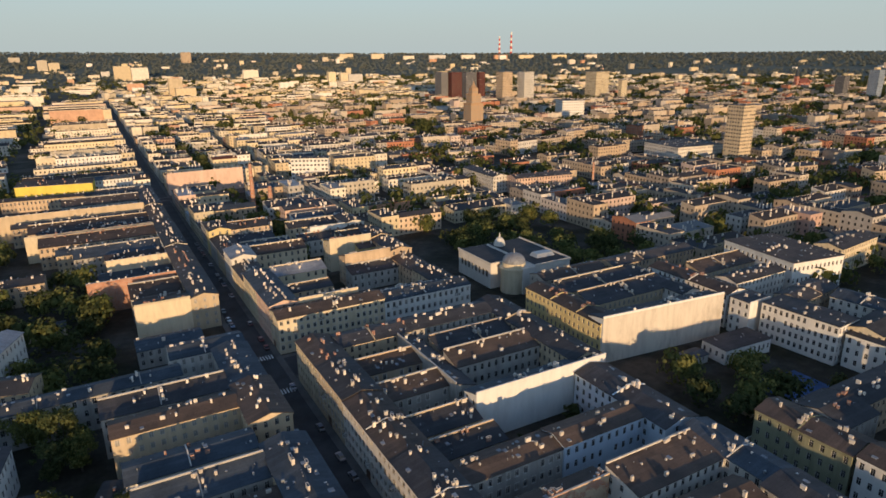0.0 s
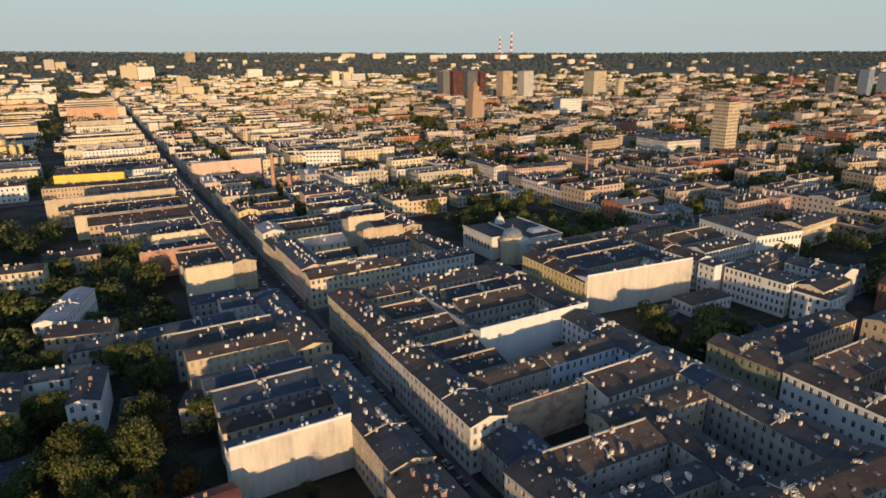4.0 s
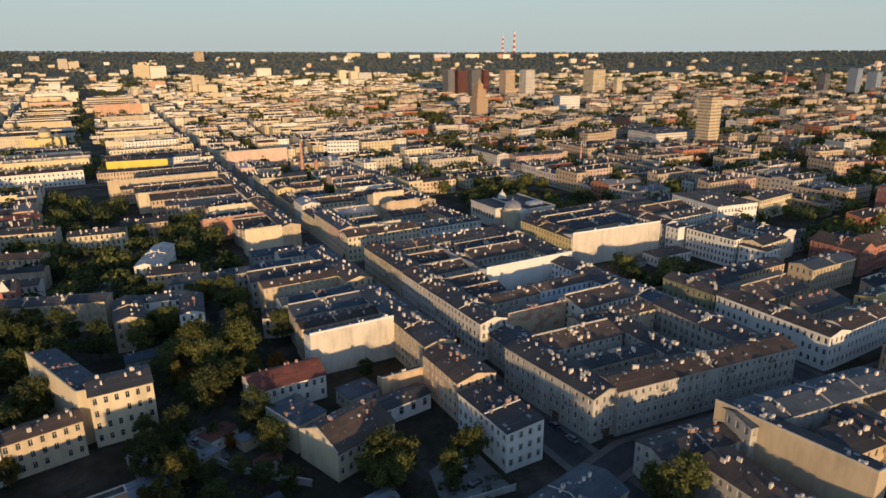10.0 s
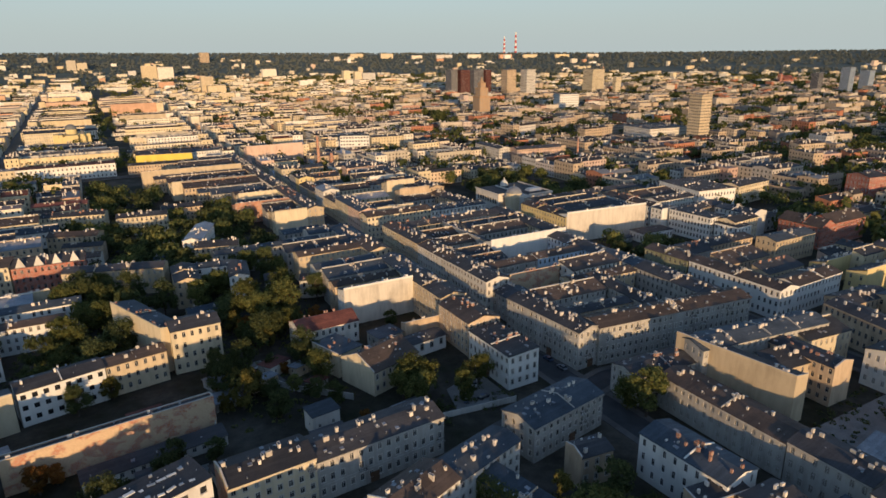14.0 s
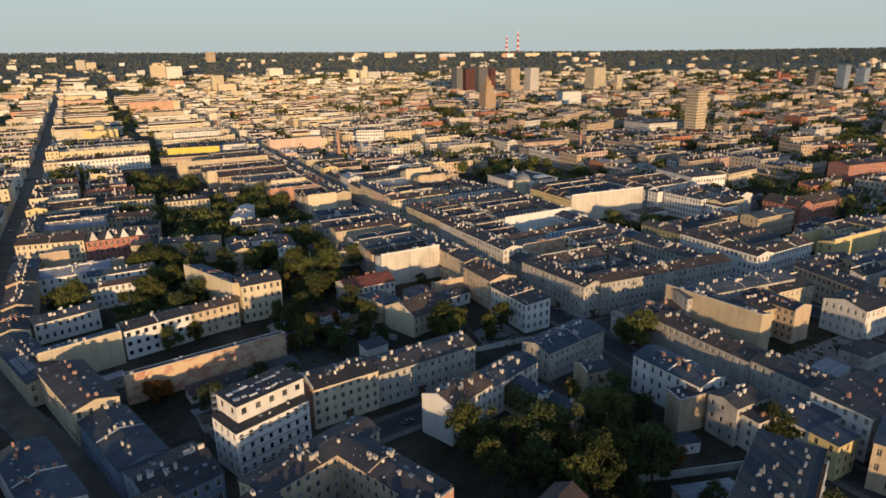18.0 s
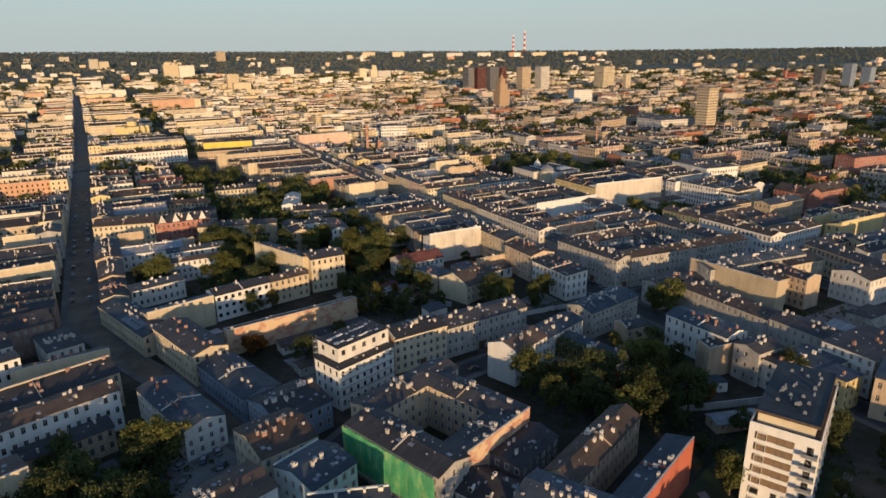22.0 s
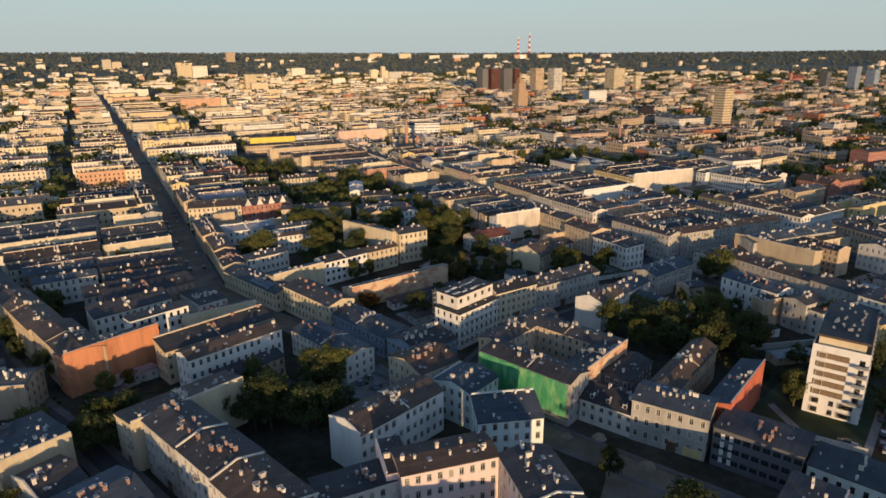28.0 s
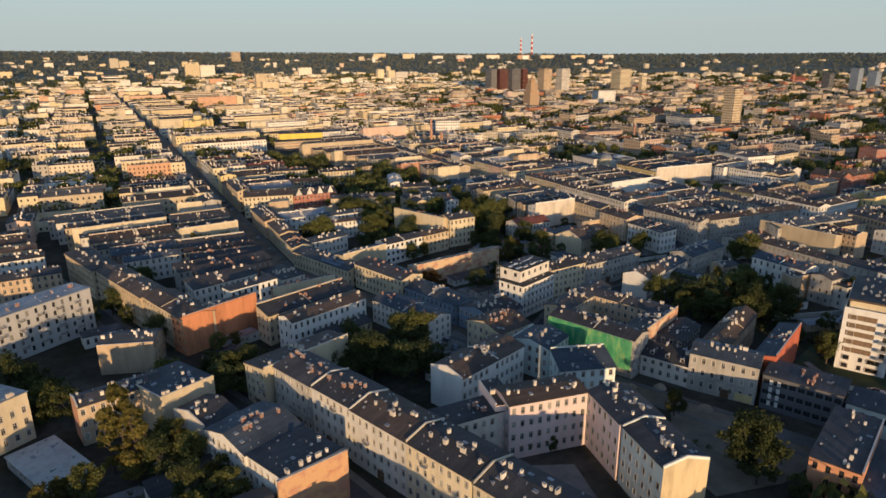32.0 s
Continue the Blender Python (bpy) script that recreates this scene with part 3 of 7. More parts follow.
    for s, p, turn, u, v in wins:
        m = pose(p[0], p[1], p[2], 0, 0, turn)
        if near and s in 'sw':
            part("window", win_mesh(u, v, dark, not dark), top, m=m)
        else:
            n0 = len(rest.v)
            rest.v += [tuple(m @ Vector(q)) for q in ((-u / 2, 0, 0), (u / 2, 0, 0), (u / 2, 0, v), (-u / 2, 0, v))]
            rest.f.append((n0, n0 + 1, n0 + 2, n0 + 3))
            rest.i.append(1)
            for bx0, bz0, bx1, bz1 in ((-0.04, 0, 0.04, v), (-u / 2, v * 0.64, u / 2, v * 0.64 + 0.08), (-u / 2, 0, -u / 2 + 0.08, v), (u / 2 - 0.08, 0, u / 2, v)):
                n0 = len(rest.v)
                rest.v += [tuple(m @ Vector(q)) for q in ((bx0, -0.03, bz0), (bx1, -0.03, bz0), (bx1, -0.03, bz1), (bx0, -0.03, bz1))]
                rest.f.append((n0, n0 + 1, n0 + 2, n0 + 3))
                rest.i.append(0)
    if rest.f:
        part("glazing", rest.mesh("glazing", DARKF if dark else FRAME, GLASS), top, kind="stuff")
    names = {CREAM: "cream", SAND: "sand-coloured", GREY: "grey", TAN: "tan", OFFW: "off-white", WHITE: "white", YELLOW: "yellow", BRIGHTY: "bright yellow",
             PINK: "pale pink", SALMON: "salmon", BLUEW: "pale blue", BLUEG: "blue-grey", OLIVE: "olive", TEAL: "pale green", DARKG: "dark grey",
             CONCRETE: "concrete", ORANGE: "orange", TERRA: "terracotta", REDW: "red", FLAKE: "flaking plaster", RBRICK: "red brick", OBRICK: "orange brick", BBRICK: "brown brick"}
    roofs = {TARM: "dark felt roof", BROWNR: "brown felt roof", BLUER: "blue-grey felt roof", TILER: "red tiled roof", ZINC: "zinc roof"}
    words = label or "%s %s-storey tenement, %s and %s" % (names.get(wall, "plastered"), ("one", "two", "three", "four", "five", "six", "seven", "eight", "nine")[min(floors, 9) - 1],
                                                                 roofs.get(cover, "flat roof"), "blank fire walls" if blank else "window rows")
    return tagged(top, words, "house", group)

# ---- houses of the blocks round the main street ----
# block east of the main street, between the two cross streets
house(53, 177, 12, 22, 15.0, roof='gy', wall=CREAM, street='wn', cover=BROWNR, chim=9)
house(53, 154, 12, 23, 15.2, roof='gy', wall=SAND, street='w', cover=TARM, chim=10)
house(53, 121, 12, 33, 14.8, roof='gy', wall=OFFW, street='w', cover=BROWNR, chim=14)
house(53, 88, 12, 33, 15.0, roof='gy', wall=OFFW, street='ws', cover=TARM, chim=12)
house(65, 187, 27, 12, 14.6, roof='gx', wall=SAND, street='n', chim=10)
house(92, 187, 35, 12, 14.8, roof='gx', wall=GREY, street='n', chim=14)
house(126, 140, 12, 59, 14.8, roof='gy', wall=SAND, street='e', chim=18)
house(86, 146, 7, 41, 12.8, roof='w', wall=GREY, blank='w', chim=8)
house(65, 168, 21, 8, 12.4, roof='n', wall=TAN, blank='n', chim=6)
house(65, 150, 21, 8, 12.6, roof='n', wall=GREY, blank='n', chim=6)
house(65, 130, 20, 8, 12.0, roof='n', wall=SAND, blank='n', chim=5)
house(93, 157, 33, 9, 13.4, roof='n', wall=GREY, blank='n', chim=9, cover=BROWNR)
house(95, 172, 31, 8, 12.6, roof='n', wall=TAN, blank='n', chim=9)
house(87, 136, 49.5, 7, 14.0, roof='s', wall=WHITE, blank='s', rise=2.0, chim=12, cap=WHITE, label="long white blank fire wall with a low felt-roofed wing behind")
house(66, 107, 29, 9.5, 12.6, roof='gx', wall=GREY, cover=BROWNR, chim=6)
house(95, 106.5, 28, 9.5, 13.4, roof='gx', wall=BLUEW, cover=BROWNR, chim=6)
house(123, 99, 13, 36, 13.6, roof='gy', wall=BLUEW, cover=TARM, chim=12)
house(65, 119, 21, 7, 11.5, roof='n', wall=TAN, blank='n', chim=4)
house(68, 92, 28.5, 6, 12.2, roof='s', wall=FLAKE, blank='s', rise=1.6, chim=7)
house(97, 83, 29, 11, 13.6, roof='n', wall=OFFW, blank='n', cover=BROWNR, rise=1.8, chim=8)
house(126, 70, 11, 27, 13.8, roof='gy', wall=OFFW, street='e', chim=8)
house(56, 72, 14, 15, 10.5, roof='gy', wall=GREY, cover=BLUER, chim=6)
# the large dark corner block with two courts
house(53.2, 28, 12, 40.5, 14.8, rot=4, roof='gy', wall=GREY, street='ws', cover=TARM, chim=16, label="long grey-brown four-storey corner tenement with a dark felt roof")
house(62, 27.2, 73, 12, 15.0, rot=-6.3, roof='gx', wall=GREY, street='s', cover=BROWNR, chim=22)
house(120.5, 30, 13, 41, 14.9, rot=-3, roof='gy', wall=GREY, street='e', chim=16)
house(86, 70, 35, 9, 14.0, rot=-3, roof='gx', wall=SAND, cover=BROWNR, chim=9)
house(94, 35, 9, 36, 14.3, rot=-3, roof='gy', wall=GREY, chim=14)
house(61, 60, 33, 8.5, 13.6, rot=-3, roof='n', wall=GREY, chim=12, blank='n')
house(64, 45, 30, 7, 13.2, rot=-4, roof='gx', wall=TAN, chim=12)
# across the second cross street
house(84.2, -32.2, 8, 40, 15.4, rot=8, roof='w', wall=SAND, blank='ws', rise=1.8, chim=10, label="tenement wing with a tall sand-coloured blank fire wall")
house(78, -4.5, 58, 12, 15.6, rot=-7, roof='gx', wall=GREY, street='n', chim=20)
house(106.5, -31, 10, 24, 13.6, roof='gy', wall=TAN, cover=TARM, chim=7, blank='s')
house(92, -22, 16, 9, 12.5, rot=-5, roof='n', wall=SAND, chim=6)
house(131, -44, 16, 17, 13.0, roof='gx', wall=OFFW, cover=TARM, chim=6)
house(120, -14, 22, 9, 13.0, rot=-6, roof='n', wall=CREAM, blank='n', chim=5)
house(53, 0, 30, 12, 10.2, rot=-4, roof='gx', wall=GREY, cover=TARM, chim=9)
house(60, -46, 12, 43, 11.0, rot=0, roof='gy', wall=GREY, street='w', cover=BROWNR, chim=12)
house(59.6, -67.5, 12, 21, 12.2, rot=0, roof='gy', wall=GREY, street='w', cover=TARM, chim=10)
house(54.6, -86.8, 26, 17.2, 13.6, rot=0, roof='flat', wall=WHITE, cover=TARM, chim=6, dark=True)
house(48, -104, 20, 12, 13.5, rot=20, roof='flat', wall=TAN, cover=BLUER, chim=6)
house(60, -120, 30, 20, 14, rot=20, roof='flat', wall=OFFW, cover=TARM, chim=4, blank='w')

# east of the parallel street
house(155, 20, 12, 47, 13.4, roof='gy', wall=WHITE, street='ws', cover=BROWNR, chim=14, label="white tenement with rich window surrounds on a street corner")
house(167, 20, 34, 12, 13.2, rot=2, roof='gx', wall=WHITE, street='s', cover=BROWNR, chim=9)
house(167, 54, 30, 11, 12.8, roof='n', wall=TAN, blank='n', chim=8)
house(172, 37, 26, 9, 12.4, roof='n', wall=SAND, chim=7)
house(155, 68, 12, 26, 12.8, rot=3, roof='gy', wall=OLIVE, cover=BROWNR, street='w', chim=10, label="ivy-dark olive tenement with a brown felt roof")
house(167, 76, 16, 16, 12.0, roof='gx', wall=GREY, cover=TARM, chim=7)
house(184, 80, 36, 11, 12.2, roof='gx', wall=TAN, chim=10)
house(220, 66, 34, 12, 13.0, roof='gx', wall=SAND, chim=8)
house(167, -3, 26, 12, 12.6, rot=-3, roof='gx', wall=TAN, street='n', chim=9)
house(149, -44, 12, 49, 12.8, rot=-12, roof='gy', wall=TAN, street='w', chim=9)
house(184, -12, 30, 12, 13.0, rot=-3, roof='gx', wall=SAND, chim=9)
# school grounds
house(152.5, 155.4, 12, 45, 15.2, roof='gy', wall=YELLOW, street='w', cover=BROWNR, blank='s', chim=12, label="long yellow school wing with arched street windows")
house(152.7, 154.5, 58.5, 9, 16.2, rot=-5.5, roof='s', wall=WHITE, blank='s', fire=LIMEW, rise=2.0, cap=WHITE, cover=TARM, chim=12, label="school wing with a tall white blank gable wall")
house(166, 174, 44, 10, 13.4, roof='n', wall=SAND, blank='n', chim=12)
house(166, 190, 40, 9, 13.4, roof='n', wall=CREAM, blank='n', chim=10)
house(205, 164, 11, 36, 13.8, roof='gy', wall=OFFW, chim=8)
house(219, 153, 12, 42, 14.6, roof='gy', wall=WHITE, chim=10)
house(191, 131, 24, 11, 5.4, rot=-3, roof='flat', wall=WHITE, cover=TARM, chim=0, gap=2.2, label="low white school hall with a flat dark roof", floors=1)
house(224.2, 111, 14, 29, 15.0, rot=4, roof='flat', wall=WHITE, cover=TARM, chim=3, gap=2.1, label="white school building with long rows of windows")
house(228, 95, 13, 15, 12.4, rot=4, roof='flat', wall=WHITE, cover=TARM, chim=2)
house(234, 160, 34, 11, 14.4, roof='gx', wall=OFFW, cover=TARM, chim=10)
house(234, 177, 36, 10, 13.6, roof='n', wall=SAND, cover=BROWNR, chim=9, blank='n')
house(206, 204, 54, 12, 14.2, roof='gx', wall=TAN, cover=TARM, chim=14)
house(167, 206, 36, 11, 13.6, roof='gx', wall=GREY, cover=BROWNR, chim=10)
house(218, 142, 13, 9, 14.5, roof='flat', wall=WHITE, cover=TARM, chim=2, blank='s')
house(257, 106, 14, 26, 14.0, rot=6, roof='gy', wall=OFFW, blank='s', chim=6)
house(232, 100, 24, 12, 14.0, rot=6, roof='gx', wall=CREAM, chim=6)
house(240, 134, 30, 12, 13.6, rot=6, roof='gx', wall=TAN, chim=8)
# west of the main street
house(24, 29, 12.5, 25, 12.4, rot=1, roof='e', wall=WHITE, rise=0.7, cover=TARM, chim=9, bricks=True, street='w', label="white four-storey house with small balconies and red brick chimneys")
house(25, 57, 14, 23, 13.6, roof='gy', wall=TAN, cover=BROWNR, chim=8, bricks=True)
house(27, 82, 12, 33, 14.8, roof='gy', wall=SAND, street='e', cover=TARM, chim=10)
house(27, 115, 12, 30, 14.6, roof='gy', wall=SAND, street='e', cover=BLUER, chim=10)
house(27, 156, 12, 24, 14.6, roof='gy', wall=SAND, street='e', cover=BROWNR, chim=9)
house(27, 180, 12, 32, 13.0, roof='gy', wall=GREY, street='e', cover=BLUER, chim=12)
house(-5, 107, 32, 8, 14.2, roof='s', wall=WHITE, blank='s', fire=LIMEW, rise=2.2, cap=WHITE, cover=BLUER, chim=8, label="white blank fire wall of a courtyard wing")
house(-4, 121, 31, 8, 13.0, roof='gx', wall=TAN, cover=BROWNR, chim=8)
house(-3, 133, 30, 8, 13.0, roof='n', wall=GREY, cover=BLUER, blank='n', chim=8)
house(-4, 146, 31, 10, 13.4, roof='gx', wall=OFFW, cover=BLUER, chim=6)
house(-6, 168, 33, 10, 13.8, roof='gx', wall=SAND, cover=BROWNR, chim=9)
house(-8, 182, 35, 8, 12.6, roof='n', wall=GREY, cover=TARM, blank='n', chim=8)
house(-40, 200, 56, 9, 11.4, rot=1, roof='gx', wall=GREY, cover=BLUER, chim=9)
house(14, 214, 25, 13, 11.2, roof='gx', wall=OFFW, cover=BLUER, street='e', chim=6)
house(5, 190, 22, 7, 12.0, roof='s', wall=OFFW, cover=BLUER, chim=6)
house(-29, 91, 24, 13.5, 8.6, rot=2, roof='gx', wall=OFFW, cover=TILER, rise=2.8, chim=5, bricks=True, label="white villa with a red tiled roof and round-topped dormers")
house(-17, 48, 21, 17, 8.6, rot=19, roof='gx', wall=CREAM, cover=BROWNR, rise=4.0, blank='w', chim=3, bricks=True, label="cream gabled house with a brown roof and roof windows")
house(-23, 66, 11, 15, 8.6, rot=19, roof='flat', wall=CREAM, cover=BLUER, blank='w', chim=3, bricks=True)
house(4, 66, 18, 8, 5.5, rot=8, roof='gx', wall=WHITE, cover=TARM, chim=0, label="low white workshop with tall windows", gap=3.4, wsize=(1.5, 2.6))
house(10, 80, 15, 4, 6.8, roof='s', wall=TAN, blank='sw', chim=2)
house(-2, 78, 11, 9, 5.0, rot=10, roof='flat', wall=GREY, cover=BLUER, chim=2)
house(-73, 98, 17, 13, 16.6, rot=2, roof='gx', wall=CREAM, cover=TARM, chim=6, label="tall cream tenement with balconies above the gardens")
house(-76, 101, 9, 40, 15.6, rot=21, roof='w', wall=CREAM, blank='ws', rise=1.6, cap=CREAM, cover=BLUER, chim=10)
house(-109, 204, 45, 11, 12.6, rot=-18, roof='gx', wall=SAND, cover=TARM, chim=9)
house(-64, 163, 11, 25, 12.8, rot=-2, roof='gy', wall=SAND, cover=TARM, chim=6)
house(-48, 216, 22, 13, 12.4, rot=-14, roof='gx', wall=SAND, cover=TARM, chim=7)
house(-52, 230, 10, 36, 13.4, rot=-20, roof='gy', wall=WHITE, cover=ZINC, chim=6)
house(-41, 160, 9, 22, 12.2, rot=-8, roof='gy', wall=WHITE, cover=TARM, chim=4)
house(-55, 182, 20, 9, 12.0, rot=-10, roof='gx', wall=WHITE, cover=BLUER, chim=4)
house(-12, 148, 8, 10, 8.5, rot=-20, roof='flat', wall=OFFW, cover=TARM, chim=2)
# the long flaking wall, the sheds before it and the houses behind
house(-121, 49.5, 55, 4.5, 9.4, rot=7, roof='s', wall=FLAKE, blank='sewn', rise=0.8, chim=4, cover=TARM, label="long flaking plaster fire wall with bare orange brick patches")
house(-103, 40, 38, 6, 3.2, rot=7, roof='n', wall=OFFW, cover=TARM, chim=0, rise=0.7, label="row of low garages with a dark felt roof", floors=1, thing="garage_row", group="sheds")
house(-119, 85.5, 25, 10, 11.8, rot=13, roof='gx', wall=WHITE, cover=TARM, dark=True, chim=3, gap=2.9, wsize=(1.5, 1.7), label="white four-storey house with large dark windows")
house(-146, 77, 27, 9, 11.0, rot=14, roof='s', wall=CREAM, blank='s', rise=1.6, chim=7)
house(-95, 92, 20, 9, 11.2, rot=10, roof='gx', wall=SAND, cover=BROWNR, chim=7)
house(-130, 161, 29, 9, 11.8, rot=1, roof='gx', wall=WHITE, cover=BLUER, chim=6)
house(-141, 147, 34, 8, 10.6, rot=0, roof='gx', wall=WHITE, cover=BROWNR, chim=5)
house(-150, 118, 24, 10, 9, rot=14, roof='gx', wall=OFFW, cover=BLUER, chim=8)
# houses along the second street
house(-149, 64, 12, 46, 8.6, rot=18, roof='gy', wall=CREAM, street='w', cover=BLUER, chim=12)
house(-135.5, 31, 13, 34, 11.8, rot=16.5, roof='gy', wall=CREAM, street='w', cover=TARM, chim=8)
house(-125.5, -1, 13, 32, 8.8, rot=16, roof='gy', wall=BLUEG, street='w', cover=BLUER, chim=9)
house(-119.5, -20, 18, 19, 9.0, rot=15, roof='gx', wall=BLUEG, street='ws', cover=TARM, chim=9, label="low blue-grey corner house with a dark roof and white chimneys")
house(-97, -8.5, 23, 13, 14.4, rot=18, roof='flat', wall=WHITE, cover=TARM, chim=0, dark=True, label="white apartment house under construction with a scaffolded end")
house(-72, 5, 22, 12, 13.6, rot=4, roof='gx', wall=CREAM, cover=TARM, street='s', blank='w', chim=8, label="ornate cream tenement with a brick end wall")
house(-50, 6.5, 38, 12.5, 12.0, rot=4, roof='gx', wall=GREY, cover=TARM, street='s', chim=10)
house(-40, -23.5, 19, 12, 12.4, rot=20, roof='gx', wall=WHITE, cover=BROWNR, blank='w', rise=2.2, chim=6, label="white house with a blank gable and brown roof")
house(-22, -16.5, 24, 10, 10.8, rot=17, roof='gx', wall=OFFW, cover=BLUER, chim=8)
house(7.2, -7.6, 30, 13, 11.0, rot=10, roof='gx', wall=GREY, cover=BLUER, street='s', chim=9)
house(11, -22.5, 10, 7.5, 9.4, rot=-6, roof='gx', wall=TAN, cover=TARM, blank='w', chim=2)
house(29.9, -51.1, 12, 25.8, 13.0, rot=3.5, roof='gy', wall=WHITE, cover=BLUER, chim=12, gap=2.9, wsize=(1.0, 2.1), label="white tenement with tall narrow windows and a blue-grey roof")
house(20.8, -51.6, 15, 5.8, 11.0, rot=-7, roof='n', wall=TAN, cover=TARM, blank='sw', rise=0.8, chim=3, label="tan house with a blank end wall beside an overgrown yard")
house(29.9, -63.9, 12, 9.8, 12.5, roof='gx', wall=GREY, cover=TARM, chim=4, gap=2.4, wsize=(1.0, 1.5), label="grey four-storey house with small windows over a dark gateway")
house(31.8, -69.6, 8, 5.6, 10.2, roof='flat', wall=OFFW, cover=TARM, chim=2)
house(39.6, -79, 14, 14, 10.4, roof='flat', wall=OFFW, cover=BLUER, chim=4)
house(39.2, -87.2, 9, 8, 10.6, roof='flat', wall=YELLOW, cover=BLUER, chim=1)
# the netted block
house(-94.5, -70, 11, 34, 14.6, rot=19, roof='gy', wall=GREY, cover=TARM, street='w', chim=10, label="four-storey tenement behind green scaffold netting")
house(-84, -66, 27, 9, 13.8, rot=20, roof='s', wall=FLAKE, blank='s', cover=TARM, rise=1.2, chim=9)
house(-67, -57, 10, 33, 14.0, rot=19, roof='gy', wall=TAN, cover=TARM, chim=8)
house(-97, -37, 36, 10, 14.2, rot=20, roof='gx', wall=SAND, cover=TARM, street='n', chim=9)
low_house = house(-82, -84, 13, 17, 7.6, rot=24, roof='gy', wall=OFFW, cover=TARM, street='w', rise=3.0, chim=4, label="low house with a steep dark roof and dormers")
house(-72, -72, 18, 12, 10, rot=22, roof='gx', wall=DARKG, cover=TARM, chim=3)
grey_house = house(-72.5, -102, 13, 21, 13.2, rot=29, roof='gy', wall=GREY, cover=BLUER, street='w', chim=9, label="grey four-storey tenement with window mouldings and a gateway")
house(-66, -85.5, 37, 8.8, 12.2, rot=22, roof='gx', wall=TAN, cover=BROWNR, rise=2.4, chim=14)
house(-61, -100, 34, 7, 12.2, rot=21, roof='s', wall=REDW, blank='s', rise=1.6, cover=BLUER, chim=7, label="wing with a red painted fire wall")
loggia_house = house(-63.5, -123.5, 13, 22, 11.4, rot=22, roof='flat', wall=DARKG, cover=TARM, dark=True, chim=9, gap=2.3, wsize=(1.9, 1.6), label="dark grey modern house with deep loggias")
house(-55.5, -146, 13, 23, 9.6, rot=19, roof='flat', wall=TEAL, cover=BLUER, chim=5, dark=True)
# south-western blocks
house(-211, -30, 33.5, 11.5, 13.8, rot=19, roof='s', wall=CREAM, blank='s', rise=1.6, cover=BROWNR, chim=8, street='w', label="corner tenement wing with a cream fire wall and roof terrace")
house(-202, -49, 13.5, 19, 16.2, rot=19, roof='gy', wall=GREY, street='w', cover=TARM, chim=10)
house(-196, -66.5, 14, 18, 16.5, rot=19, roof='gy', wall=OFFW, street='w', cover=TARM, chim=8, blank='n')
house(-189.5, -88, 14, 22.5, 16.4, rot=18, roof='gy', wall=OFFW, street='w', cover=BROWNR, chim=8, blank='n')
house(-183, -108.5, 14, 21.5, 16.6, rot=18, roof='gy', wall=CREAM, street='w', cover=TARM, chim=8, blank='n')
house(-176, -131, 14, 22.5, 16.4, rot=18, roof='gy', wall=CREAM, street='w', cover=TARM, chim=8, blank='n')
house(-168, -158, 14, 27, 16.4, rot=18, roof='gy', wall=SAND, street='w', cover=TARM, chim=8, near=False)
house(-176, -83, 19, 9.5, 13.4, rot=-3, roof='flat', wall=OFFW, cover=TARM, chim=6)
house(-160, -83.5, 6, 14, 15.6, rot=-12, roof='flat', wall=PINK, cover=TARM, chim=2, blank='w')
house(-158, -87.5, 24, 11, 17.2, rot=-11, roof='gx', wall=PINK, cover=BROWNR, chim=8, rise=1.0, label="pale pink five-storey tenement facing a courtyard")
house(-138, -108.5, 13, 17.5, 17.2, rot=-13, roof='gy', wall=PINK, cover=TARM, chim=7)
house(-142, -127, 12.5, 18, 17.0, rot=-13, roof='gy', wall=TEAL, cover=TARM, chim=7, blank='ns', fire=ENDW, label="pale green tenement with a cream end wall in the sun")
house(-158.5, -62.5, 32, 13.5, 13.4, rot=18, roof='gx', wall=WHITE, cover=BROWNR, chim=12, blank='w', label="long white tenement wing with a brown roof")
house(-128.5, -39, 16, 18, 12.2, rot=12, roof='gx', wall=CREAM, cover=BROWNR, chim=10)
house(-121, -57, 14, 15, 12.2, rot=22, roof='gx', wall=TEAL, cover=BLUER, chim=5, blank='n')
house(-127, -71, 18.5, 11, 12.0, rot=-20, roof='n', wall=TEAL, cover=BLUER, chim=5, blank='n')

house(-192, 5.8, 35, 10, 13.2, rot=17, roof='gx', wall=WHITE, cover=BROWNR, chim=10)
house(-144, -12.2, 12.3, 34, 10.0, rot=17, roof='gy', wall=OFFW, cover=BLUER, chim=12, label="low pale house with a blue-grey roof beside a dug-up street")
house(-184, -3, 24, 5, 8.0, rot=17, roof='n', wall=TAN, cover=TARM, chim=4)
house(-198, 18, 42, 9, 12.4, rot=17, roof='n', wall=SAND, cover=TARM, blank='n', chim=9)
house(-227.9, 24.4, 32, 9, 13.8, rot=22, roof='s', wall=ORANGE, blank='s', rise=2.0, cover=BROWNR, chim=8, label="courtyard wing with a long orange fire wall")
house(-240, 58, 12, 50, 14.4, rot=18, roof='gy', wall=SAND, street='w', cover=BROWNR, chim=14)
house(-228.2, 25.2, 13, 34.5, 14.6, rot=18, roof='gy', wall=SAND, street='w', cover=BROWNR, chim=8)
house(-257, 106, 12, 40, 14.2, rot=17, roof='gy', wall=SAND, street='w', cover=TARM, chim=10)
house(-213, 80, 36, 9, 12.2, rot=16, roof='n', wall=BBRICK, cover=TARM, chim=8, bricks=True)
house(-219, 62, 30, 9, 12.6, rot=17, roof='n', wall=OFFW, cover=TARM, chim=8)
house(-222, 91, 36, 8, 12.2, rot=8, roof='n', wall=GREY, cover=TARM, chim=8)
